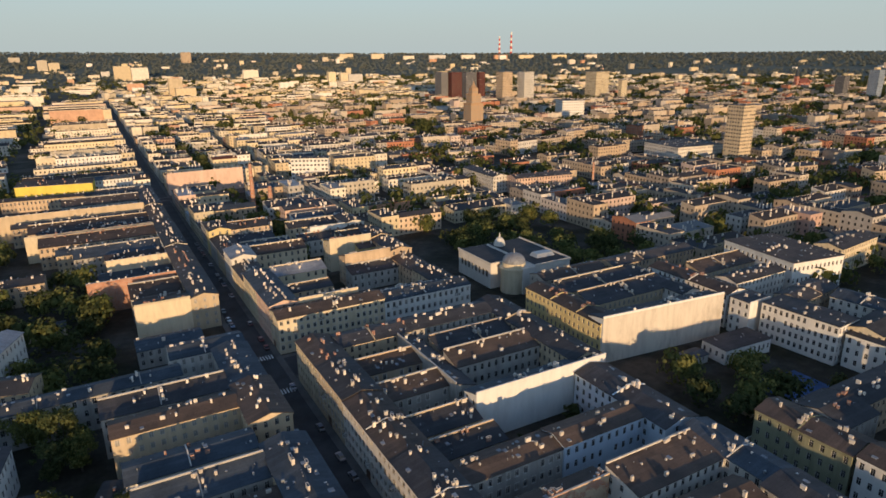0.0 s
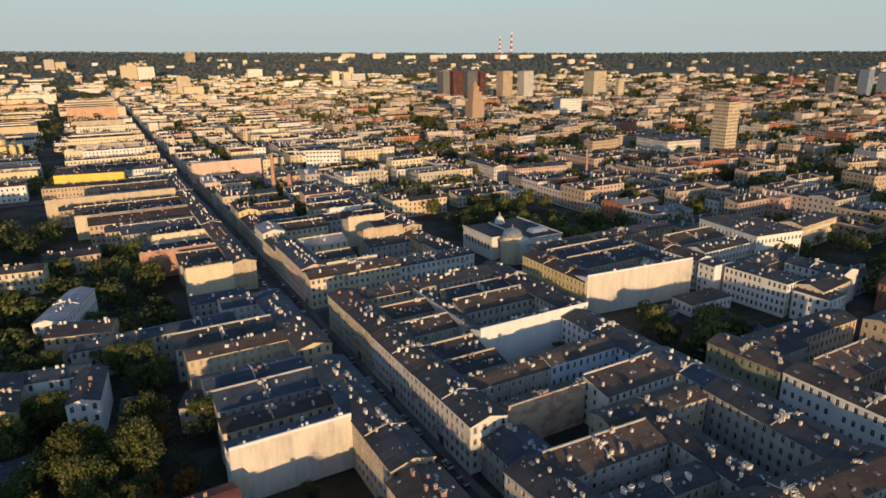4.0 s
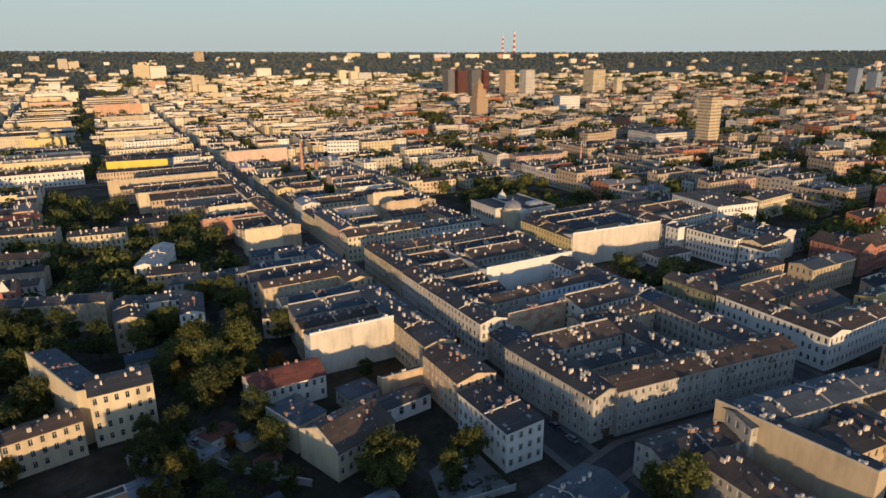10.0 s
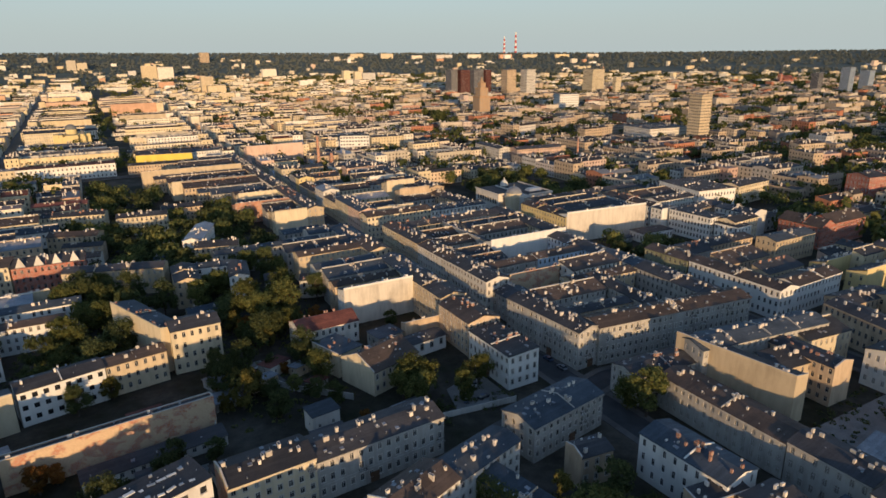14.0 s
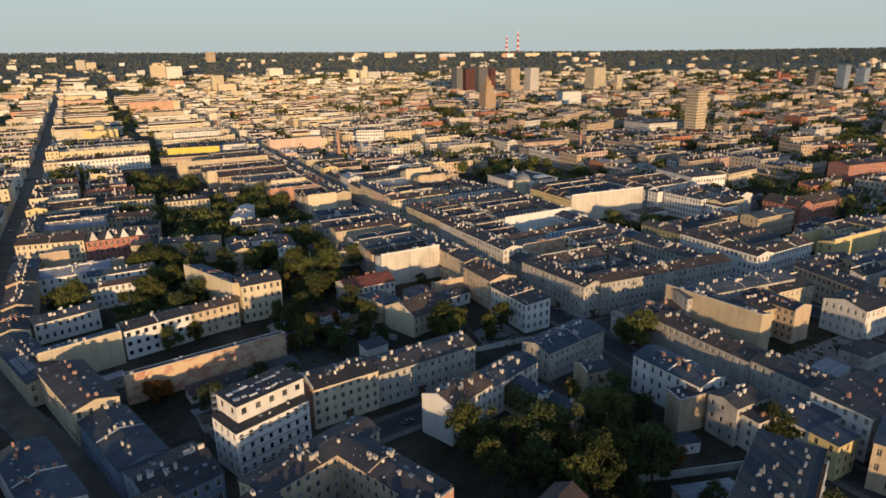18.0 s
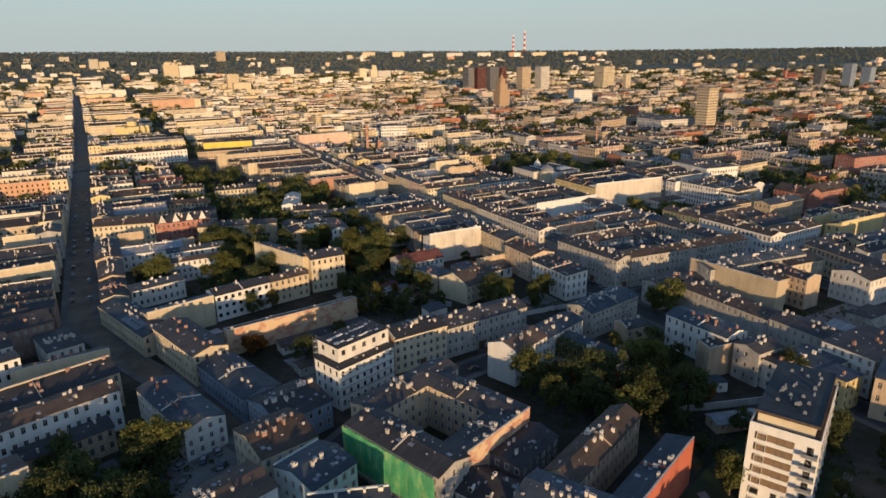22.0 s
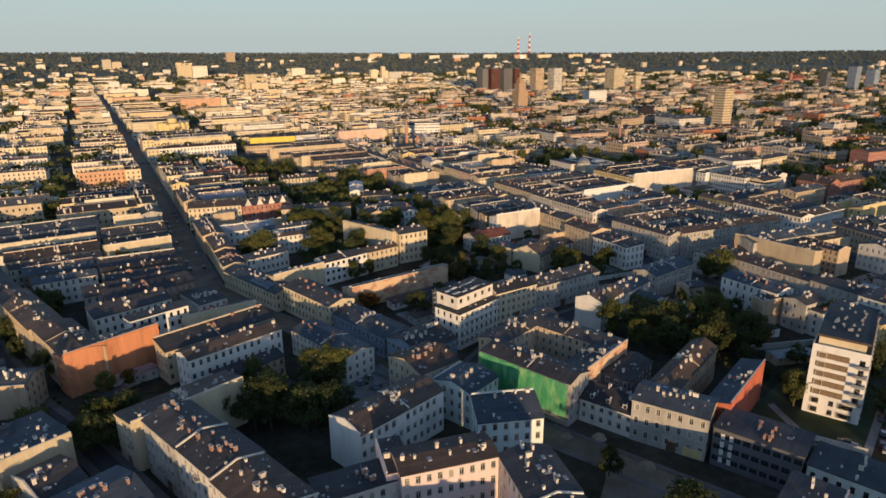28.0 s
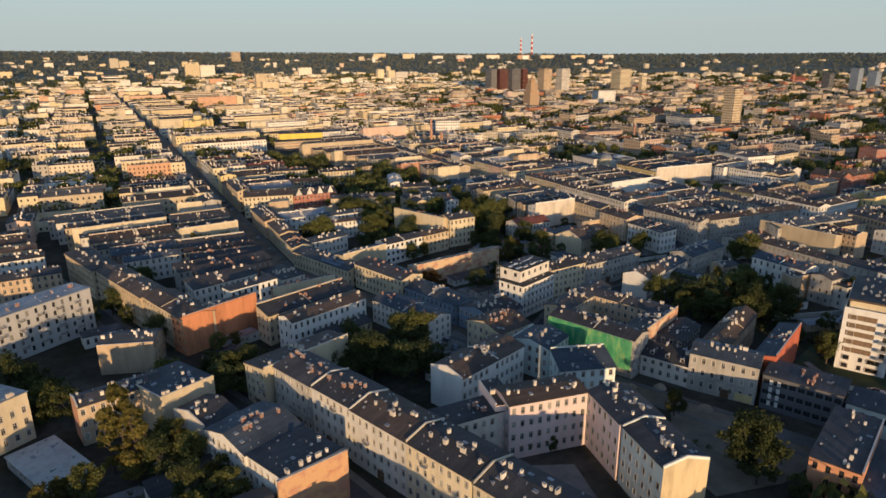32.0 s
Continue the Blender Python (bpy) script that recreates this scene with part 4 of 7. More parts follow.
house(-207, 44, 22, 7, 15.6, rot=17, roof='flat', wall=WHITE, cover=TARM, chim=3, dark=True)
house(-262.5, -22, 24, 9, 12.6, rot=12, roof='gx', wall=TAN, cover=TARM, blank='w', fire=OBRICK, chim=8, label="tan tenement wing with ornate window frames")
house(-241, -31, 17, 22, 12.2, rot=22, roof='s', wall=CREAM, blank='sw', rise=1.8, cover=BLUER, chim=10, label="tenement with a tall cream fire wall in the sun")
house(-232, -48, 11, 15, 11.4, rot=25, roof='gx', wall=OFFW, cover=TARM, chim=6, blank='w')
house(-225, -68, 18, 19, 12.4, rot=22, roof='gx', wall=WHITE, cover=BLUER, chim=8)
house(-219.5, -84, 17, 17, 12.6, rot=18, roof='s', wall=WHITE, cover=TARM, chim=8, rise=1.4)
house(-221, -84.9, 19, 0.6, 13.6, rot=12, roof='flat', wall=WORN, blank='sewn', cover=TARM, chim=0, label="free-standing fire wall of orange brick under flaking plaster")
house(-257, 24, 19, 13, 11.0, rot=-20, roof='gx', wall=TAN, cover=BLUER, blank='s', chim=10)
white_block = house(-297, 43, 47, 12.5, 18.4, rot=33, roof='flat', wall=GREYW, cover=ZINC, dark=True, chim=9, gap=3.2, near=True, label="white five-storey apartment block with balconies")
house(-288.6, -18.5, 16, 26, 12.2, rot=32, roof='s', rise=3.2, wall=CREAM, cover=ZINC, chim=4, near=True)
house(-271, -45, 12.5, 24, 3.2, rot=25, roof='flat', wall=CONCRETE, cover=CONCRETE, chim=0, label="low flat-roofed concrete workshop", floors=1)
house(-247, -63, 30, 7, 3.4, rot=14, roof='n', wall=OFFW, cover=TARM, chim=0, label="low garage row in a backyard", floors=1, thing="garage_row", group="sheds")
house(-262, 50, 14, 7, 4.5, rot=10, roof='flat', wall=OFFW, cover=BLUER, chim=0, floors=1)
house(-96.4, -147.3, 31, 11.6, 11.6, rot=20, roof='flat', wall=TERRA, cover=TARM, dark=True, chim=8, blank='s', label="terracotta flat-roofed house with pale parapets")
house(-96.2, -157, 30, 9.4, 8.0, rot=20, roof='flat', wall=CREAM, cover=BLUER, dark=True, chim=3)
# unseen houses added behind the camera; placed and kept low to shape shadows
house(-210, -130, 20, 24, 9, rot=18, roof='gx', wall=SAND, cover=TARM, chim=6, near=False)
house(-252, -92, 30, 12, 9, rot=4, roof='gx', wall=OFFW, cover=TARM, chim=5, near=False)
house(-296, -74, 30, 12, 9, rot=4, roof='gx', wall=TAN, cover=TARM, chim=5, near=False)
house(-290, -120, 30, 30, 9, rot=8, roof='gx', wall=SAND, cover=TARM, chim=5, near=False)
house(-246, -128, 30, 26, 9, rot=10, roof='gx', wall=GREY, cover=TARM, chim=5, near=False)
house(-134, -202, 52, 22, 9.5, rot=16, roof='gx', wall=GREY, cover=TARM, chim=5, near=False)
house(-22, -170, 50, 14, 13, rot=20, roof='gx', wall=TAN, cover=TARM, chim=5, near=False)
# north side of the first cross street
house(53, 222, 44, 11.9, 14.2, roof='gx', wall=CREAM, street='sw', cover=BROWNR, chim=12, near=True, label="cream corner tenement with a rich cornice")
house(97, 221.5, 41, 12, 12.8, roof='gx', wall=WHITE, street='s', cover=BLUER, chim=10, near=True)

# strips running back from the main street, north of the first cross street
house(28, 262, 11, 40, 14.4, roof='gy', wall=SAND, street='e', cover=TARM, near=False, chim=12)
house(28, 302, 11, 44, 14.0, roof='gy', wall=CREAM, street='e', cover=BROWNR, near=False, chim=12)
house(28, 346, 11, 50, 14.6, roof='gy', wall=OFFW, street='e', cover=TARM, near=False, chim=14)
house(28, 396, 11, 60, 13.6, roof='gy', wall=SAND, street='e', cover=BROWNR, near=False, chim=16)
house(28, 456, 11, 72, 14.2, roof='gy', wall=CREAM, street='e', cover=TARM, near=False, chim=18)
house(7, 262, 21, 8, 14.2, roof='s', wall=CREAM, blank='s', rise=0.8, cap=CREAM, near=False, chim=6, label="wing with a cream blank fire wall above a low house")
for sx, sy, sw, sd, sh, sr, sb, sc in (
        (8, 271, 20, 9, 13.4, 'gx', '', SAND), (7, 283, 21, 10, 13.2, 'n', 'n', GREY), (-9, 303, 37, 9, 13.6, 's', 's', OBRICK), (-4, 315, 32, 10, 13.0, 'gx', '', TAN),
        (-52, 330, 26, 10, 11.5, 'gx', '', TAN), (0, 335, 28, 8, 13.6, 's', 's', CREAM), (0, 346, 28, 10, 12.4, 'gx', '', SAND), (-14, 359, 42, 9, 13.0, 'n', 'n', GREY),
        (-22, 371, 50, 10, 12.8, 'gx', '', SAND), (-30, 385, 58, 9, 13.0, 'n', 'n', TAN), (-37, 402, 65, 10, 13.6, 's', 's', CREAM), (-32, 414, 60, 9, 12.4, 'gx', '', GREY),
        (-37, 427, 65, 10, 12.8, 'n', 'n', SAND), (-46, 441, 74, 9, 12.4, 'gx', '', TAN), (-54, 456, 82, 10, 13.4, 's', 's', SAND), (-50, 470, 78, 9, 12.4, 'gx', '', CREAM),
        (-20, 484, 48, 10, 13.0, 'n', 'n', GREY), (0, 500, 28, 10, 12.6, 'gx', '', SAND), (2, 516, 26, 10, 11.8, 'n', 'n', OFFW)):
    house(sx, sy, sw, sd + 3.0, sh - (int(sy) % 4) * 0.8, roof=sr, wall=sc, blank=sb, near=False, cover=(TARM, BROWNR, BLUER)[int(sy) % 3], chim=int(sw / 4))
house(5, 236, 23, 12, 7.0, roof='gx', wall=GREY, cover=BLUER, near=False, chim=3)
# houses scattered among the gardens west of the strips
house(-81, 312, 30, 12, 11.6, rot=-8, roof='gx', wall=CREAM, cover=TARM, near=False, chim=9)
house(-123, 338, 37, 12, 11.6, rot=-12, roof='gx', wall=CREAM, cover=TARM, near=False, chim=9)
house(-118, 284, 27, 12, 11.6, rot=-20, roof='gx', wall=SAND, cover=BROWNR, near=False, chim=7)
house(-116, 243, 24, 11, 8.6, rot=-8, roof='gx', wall=OFFW, cover=BROWNR, near=False, chim=5)
house(-110, 262, 20, 9, 10, rot=-15, roof='gx', wall=TAN, cover=TARM, near=False, chim=4)
house(-130, 376, 34, 11, 11.6, rot=-6, roof='gx', wall=SAND, cover=TILER, near=False, chim=6)
house(-62, 141, 13, 8, 5.0, rot=4, roof='gx', wall=GREY, cover=BLUER, near=False, chim=2)
house(-28, 146, 8, 9, 10.2, rot=-10, roof='n', wall=CREAM, cover=TARM, blank='s', near=False, chim=2)
house(-60, 280, 14, 8, 4.0, rot=-10, roof='gx', wall=OFFW, cover=TARM, near=False, chim=1)
house(-72, 232, 14, 7, 3.6, rot=12, roof='gx', wall=GREY, cover=BLUER, near=False, chim=1)
house(-34, 282, 16, 7, 4.4, rot=4, roof='gx', wall=TAN, cover=TARM, near=False, chim=1)

# where the second street bends: both sides of its upper part
house(-163, 229, 33, 19, 14.6, rot=-13, roof='gx', wall=CREAM, cover=BROWNR, street='sw', chim=8, near=False, gap=2.6, label="large cream corner palace with rows of windows")
house(-130, 222, 31, 14, 13.4, rot=-2, roof='gx', wall=RBRICK, cover=TARM, chim=8, near=False, rise=3.0, label="red brick house with pointed gables")
house(-162, 113, 11, 26, 9.2, roof='gy', wall=CREAM, cover=TARM, street='w', chim=10, near=False)
house(-162, 139, 11, 28, 10.4, roof='gy', wall=SAND, cover=BROWNR, street='w', chim=10, near=False)
house(-213, 160, 33, 10, 13.4, rot=5, roof='s', wall=CREAM, blank='s', rise=1.6, cover=TARM, chim=8, near=False, label="wing with a broad cream fire wall in the sun")
house(-211, 174, 31, 9, 12.4, rot=4, roof='gx', wall=OFFW, cover=BROWNR, chim=8, near=False)
house(-213, 188, 33, 10, 12.6, rot=3, roof='n', wall=SAND, cover=TARM, blank='n', chim=8, near=False)
house(-213, 203, 33, 9, 12.0, rot=2, roof='gx', wall=WHITE, cover=ZINC, chim=8, near=False)
house(-214, 111, 35, 9, 11.8, rot=-5, roof='gx', wall=BBRICK, cover=TARM, bricks=True, chim=10, near=False, label="brown brick tenement with an orange brick gable")
house(-180, 66, 12, 20, 8.8, rot=16, roof='flat', wall=OFFW, cover=TARM, chim=16)
house(-189, 46, 29, 7, 11.4, rot=6, roof='s', wall=CREAM, blank='s', rise=1.4, cover=BROWNR, chim=8)
house(-10, -40, 7, 27, 8.4, rot=13, roof='e', wall=TAN, cover=BLUER, rise=1.2, chim=5)
house(-215, 125, 35, 9, 11.4, rot=-3, roof='gx', wall=SAND, cover=BROWNR, chim=9, near=False)
house(-216, 138, 35, 8, 10.6, rot=-2, roof='n', wall=OFFW, cover=TARM, blank='n', chim=8, near=False)
for sx, sy, sw, sd, sh, sr, sb, sc in (
        (-254, 150, 40, 9, 12.0, 'gx', '', GREY), (-257, 163, 42, 9, 12.6, 'n', 'n', TAN), (-262, 176, 47, 9, 13.0, 'gx', '', OFFW), (-266, 190, 50, 10, 12.4, 's', 's', CREAM), (-270, 204, 54, 9, 12.8, 'gx', '', SAND),
        (-275, 218, 60, 10, 13.2, 'n', 'n', OFFW), (-280, 233, 66, 9, 12.2, 'gx', '', GREY), (-248, 140, 30, 8, 10.5, 'n', 'n', BBRICK), (-243, 122, 26, 10, 11.5, 'gx', '', OFFW), (-300, 150, 22, 10, 12.0, 'gx', '', WHITE),
        (-306, 166, 24, 10, 12.5, 'gx', '', SAND), (-310, 184, 22, 11, 12.0, 'n', 'n', CREAM), (-300, 120, 30, 12, 11.0, 'gx', '', TAN), (-316, 202, 24, 11, 12.5, 'gx', '', GREY)):
    house(sx, sy, sw, sd, sh, rot=4, roof=sr, wall=sc, blank=sb, near=False, cover=(TARM, BROWNR, BLUER)[int(sy) % 3], chim=int(sw / 3))

# ---- ground, streets ----
def ground_z(x, y):
    """Far out the land rises to a wooded ridge, higher in the north-west than in the east."""
    d = math.hypot(x, y)
    if d < 2400:
        return 0.0
    a = min(45.0, max(-45.0, math.degrees(math.atan2(x, y)) - 29.3)) if y > -abs(x) else 45.0
    crest = 96 - 0.8 * a if a < 0 else 96 - 8 * min(1.0, a / 16)
    k = min(1.0, (d - 2400) / 2100)
    return crest * k ** 1.5 + 2.5 * k * noise.noise(Vector((x * 0.004, y * 0.004, 1.7)))


def ground_mat():
    m, nt, b = shader("courtyard_ground", 0.95, spec=0.15)
    vec = place_of(nt)
    big = noise_at(nt, vec, 0.035, 5, 0.6)
    mid = noise_at(nt, vec, 0.3, 5, 0.65)
    fine = noise_at(nt, vec, 2.0, 4, 0.7)
    c = ramp(nt, big, ((0.38, (0.030, 0.030, 0.017)), (0.5, (0.048, 0.043, 0.033)), (0.62, (0.085, 0.075, 0.062))))
    c = mixed(nt, 0.8, c, ramp(nt, mid, ((0.3, (0.6, 0.62, 0.6)), (0.7, (1.3, 1.25, 1.15)))), 'MULTIPLY')
    c = mixed(nt, 0.6, c, ramp(nt, fine, ((0.3, (0.7, 0.7, 0.7)), (0.7, (1.2, 1.2, 1.2)))), 'MULTIPLY')
    # beyond the town lie woods, their colour lightened as painted haze
    ln = nt.nodes.new("ShaderNodeVectorMath")
    ln.operation = 'LENGTH'
    nt.links.new(vec, ln.inputs[0])
    far = node(nt, "ShaderNodeMapRange")
    far.inputs["From Min"].default_value, far.inputs["From Max"].default_value = 1800, 3000
    nt.links.new(ln.outputs["Value"], far.inputs["Value"])
    wood = ramp(nt, noise_at(nt, vec, 0.012, 6, 0.6), ((0.35, (0.09, 0.10, 0.08)), (0.6, (0.12, 0.13, 0.10)), (0.75, (0.12, 0.11, 0.06))))
    c = mixed(nt, far.outputs["Result"], c, wood)
    nt.links.new(c, b.inputs["Base Color"])
    bumped(nt, b, fine, 0.4, 0.05)
    return m


GROUND = ground_mat()
gv, gf = [], []
rings = [0, 60, 140, 260, 420, 700, 1100, 1700, 2300, 2500, 2700, 2900, 3100, 3300, 3500, 3700, 3900, 4100, 4300, 4500, 4700, 4900, 5200, 5600]
SEG = 144
gv.append((0, 0, 0))
for r_ in rings[1:]:
    for q in range(SEG):
        a = 6.28318530718 * q / SEG
        gv.append((r_ * math.cos(a), r_ * math.sin(a), ground_z(r_ * math.cos(a), r_ * math.sin(a))))
for q in range(SEG):
    gf.append((0, 1 + q, 1 + (q + 1) % SEG))
for k in range(len(rings) - 2):
    for q in range(SEG):
        a, b_ = 1 + k * SEG + q, 1 + k * SEG + (q + 1) % SEG
        gf.append((a, a + SEG, b_ + SEG, b_))
ground = new("ground", mesh_of("ground", gv, gf, (GROUND,), smooth=True))
tagged(ground, "earth and worn grass of the city ground reaching to wooded hills", "ground", kind="structure")


def paving(name, base, scale=3.0):
    m, nt, b = shader(name, 0.85, spec=0.3)
    vec = place_of(nt)
    big, fine = noise_at(nt, vec, 0.12, 5, 0.6), noise_at(nt, vec, scale, 4, 0.7)
    c = ramp(nt, big, ((0.3, scaled(base, 0.65)), (0.5, base), (0.7, scaled(base, 1.35))))
    c = mixed(nt, 0.7, c, ramp(nt, fine, ((0.3, (0.75, 0.75, 0.75)), (0.7, (1.15, 1.15, 1.15)))), 'MULTIPLY')
    nt.links.new(c, b.inputs["Base Color"])
    bumped(nt, b, fine, 0.3, 0.02)
    return m


ASPHALT = paving("asphalt", (0.050, 0.050, 0.052))
SETTS = paving("stone_setts", (0.14, 0.112, 0.08), 6.0)
SLABS = paving("pavement_slabs", (0.115, 0.107, 0.098), 4.0)
PAINT = plain("road_paint", (0.6, 0.6, 0.58), 0.7)
STREETS = []


def street(name, pts, width, mat=None, walk_w=2.4, label="dark asphalt street between tenement rows"):
    """A carriageway along points of the plan with a raised pavement on both sides."""
    road, pave = Geo(), [Geo(), Geo()]
    P = [Vector(p) for p in pts]
    nor = []
    for k in range(len(P)):
        t = ((P[min(k + 1, len(P) - 1)] - P[max(k - 1, 0)])).normalized()
        nor.append(Vector((-t.y, t.x)))
    hw = width / 2 - walk_w
    z0 = 0.02 + 0.012 * len(STREETS)
    for k in range(len(P) - 1):
        a, b, na, nb = P[k], P[k + 1], nor[k], nor[k + 1]
        road.slab([(*(a - na * hw), z0), (*(b - nb * hw), z0), (*(b + nb * hw), z0), (*(a + na * hw), z0)][::-1], 0.3)
        for side, sg in ((0, 1), (1, -1)):
            q = [(*(a + na * sg * hw), z0 + 0.14), (*(b + nb * sg * hw), z0 + 0.14), (*(b + nb * sg * (hw + walk_w)), z0 + 0.14), (*(a + na * sg * (hw + walk_w)), z0 + 0.14)]
            pave[side].slab(q if sg < 0 else q[::-1], 0.4)
        STREETS.append((a, b, width / 2))
    r = tagged(new(name, road.mesh(name, mat or ASPHALT)), label, "road", kind="structure")
    for g in pave:
        tagged(new("pavement", g.mesh("pavement", SLABS)), "grey slab pavement with a kerb along the street", "pavement", kind="structure")
    return r


street("road", [(46, -160), (46, -60), (46, 430), (49, 740), (52, 1100), (57, 1700), (64, 2400)], 14)
street("road", [(-200, 2300), (-180, 1400), (-171, 700), (-171, 112)], 16, SETTS, 3.0, "stone sett street running straight between tenement rows")
street("road", [(-171, 118), (-157, 70), (-139.6, 28), (-127.2, -10), (-113, -46), (-96, -84), (-80, -122), (-62, -170), (-40, -240)], 11.5, SETTS, 1.8, "dug-up stone sett street curving between houses")
street("road", [(145, -200), (146, 205), (146, 214)], 14)
street("road", [(53, 210.5), (138, 210)], 20)
street("road", [(-109, -30), (-75, -8), (-30, -3), (10, 8), (60, 19), (140, 10), (280, 4)], 13)
street("road", [(-330, 300), (-285, 170), (-258, 92), (-240, 28), (-222, -13), (-210, -46), (-200, -84), (-189, -130), (-172, -200)], 10)
street("road", [(-700, 538), (-171, 538), (46, 538), (420, 534)], 14)


def crossing(x, y, run, rot, n):
    top = new("zebra_crossing")
    top.matrix_basis = pose(x, y, 0.05, 0, 0, rot)
    g = Geo()
    g.box(-0.25, -run / 2, 0, 0.25, run / 2, 0.012)
    me = g.mesh("stripe", PAINT)
    for q in range(n):
        part("stripe", me, top, m=pose((q - (n - 1) / 2) * 1.05, 0, 0))
    tagged(top, "worn white zebra crossing on dark asphalt", "zebra crossing", "zebra crossings", kind="structure")


crossing(46, 194, 3.4, 0, 8)
crossing(46, 222, 3.4, 0, 8)
crossing(58, 210.5, 3.4, 90, 9)


def free(px, py, pad=0.0):
    for a, b, hw in STREETS:
        p = Vector((px, py))
        k = min(1, max(0, (p - a).dot(b - a) / (b - a).length_squared))
        if (a + (b - a) * k - p).length < hw + pad - 1.4:
            return False
    for inv, w, d, h in HOUSES:
        q = inv @ Vector((px, py, 0))
        if -pad < q.x < w + pad and -pad < q.y < d + pad:
            return False
    return True

# ---- the town around: plots with street houses and courtyard wings ----
rc = random.Random(11)
TREESPOTS = []
WALLS_MID = (CREAM, SAND, CREAM, OFFW, SAND, TAN, GREY, YELLOW, OFFW, CREAM, SAND, TAN, GREY, SALMON, WHITE)


def clear_rect(x, y, w, d, pad=-0.4):
    n, k = max(2, int(w / 4)), max(2, int(d / 4))
    return all(free(x + w * i / n, y + d * j / k, pad) for i in range(n + 1) for j in range(k + 1))


def mid_house(x, y, w, d, h, roof, blank='', street='', chim=None):
    if w < 4 or d < 4 or not clear_rect(x, y, w, d):
        return
    house(x, y, w, d, h, roof=roof, wall=rc.choice(WALLS_MID), blank=blank, street=street, near=False, chim=chim,
          cover=rc.choice((TARM, TARM, BROWNR, BLUER, TARM, ZINC)), gap=3.0)


def fill_block(x0, x1, y0, y1, west=True, east=True, deep=0.85, green=0.25):
    """One block: plots of 18 to 26 m, a house on each street front and wings along the plot's sides."""
    y = y0
    while y < y1 - 9:
        p = min(rc.uniform(17, 25), y1 - y)
        for side in (0, 1):
            if not (west, east)[side]:
                continue
            h = rc.choice((11, 13.5, 14.5, 15, 15.5, 12))
            fx = x0 if side == 0 else x1 - 12
            mid_house(fx, y, 12, p, h, 'gy', street='we'[side])
            room = ((x1 - x0) / 2 if west and east else x1 - x0) - 12
            ln = max(8, room * rc.uniform(deep - 0.15, 1.0))
            l2 = max(7, room * rc.uniform(0.3, 0.7))
            wd = rc.uniform(7.5, 11)
            if rc.random() < 0.6:
                mid_house(x0 + 12 if side == 0 else x1 - 12 - ln, y + p - wd - 0.05, ln, wd, h - rc.uniform(0.5, 3), 'n', 'n')
                if rc.random() < 0.6:
                    mid_house(x0 + 12 if side == 0 else x1 - 12 - l2, y + 0.05, l2, 6, h - rc.uniform(1, 4), 's', 's')
            else:
                mid_house(x0 + 12 if side == 0 else x1 - 12 - ln, y + 0.05, ln, wd, h - rc.uniform(0.5, 3), 's', 's')
                if rc.random() < 0.6:
                    mid_house(x0 + 12 if side == 0 else x1 - 12 - l2, y + p - 6.1, l2, 6, h - rc.uniform(1, 4), 'n', 'n')
            if rc.random() < green:
                TREESPOTS.append((x0 + 12 + ln + 4 if side == 0 else x1 - 16 - ln, y + p / 2 + rc.uniform(-4, 4)))
        y += p


fill_block(53, 138, 234, 372)
fill_block(-163, -112, 170, 330, east=False, green=0.2)
fill_block(-300, -179, 120, 250)
fill_block(200, 262, 14, 60, west=False)
fill_block(160, 262, -150, -12, green=0.3)
fill_block(76, 138, -190, -125)


def far_mat(name, stops, rough):
    m, nt, b = shader(name, rough, spec=0.2)
    geo = nt.nodes.new("ShaderNodeNewGeometry")
    c = ramp(nt, geo.outputs["Random Per Island"], stops)
    n = noise_at(nt, place_of(nt, 1, 1, 0.6), 0.25, 4, 0.6)
    c = mixed(nt, 0.7, c, ramp(nt, n, ((0.3, (0.72, 0.7, 0.68)), (0.65, (1.08, 1.06, 1.03)))), 'MULTIPLY')
    nt.links.new(c, b.inputs["Base Color"])
    return m


FARWALL = far_mat("town_plaster", ((0.0, (0.70, 0.60, 0.40)), (0.16, (0.60, 0.49, 0.31)), (0.30, (0.74, 0.69, 0.57)), (0.44, (0.48, 0.40, 0.28)), (0.54, (0.68, 0.56, 0.33)),
                                   (0.66, (0.40, 0.37, 0.32)), (0.72, (0.78, 0.75, 0.68)), (0.86, (0.62, 0.52, 0.38)), (0.90, (0.52, 0.29, 0.17)), (0.94, (0.70, 0.64, 0.54))), 0.9)
FARROOF = far_mat("town_roofs", ((0.0, (0.036, 0.037, 0.040)), (0.4, (0.066, 0.05, 0.04)), (0.6, (0.042, 0.05, 0.062)), (0.78, (0.08, 0.078, 0.08)), (0.89, (0.26, 0.26, 0.26)), (0.93, (0.16, 0.06, 0.036)), (0.97, (0.035, 0.035, 0.04))), 0.8)


FARWALLB = far_mat("old_quarter_walls", ((0.0, (0.50, 0.40, 0.28)), (0.18, (0.40, 0.33, 0.25)), (0.34, (0.55, 0.49, 0.40)), (0.48, (0.36, 0.29, 0.22)), (0.6, (0.46, 0.36, 0.25)),
                                         (0.72, (0.28, 0.25, 0.22)), (0.82, (0.60, 0.57, 0.52)), (0.89, (0.38, 0.17, 0.10))), 0.9)


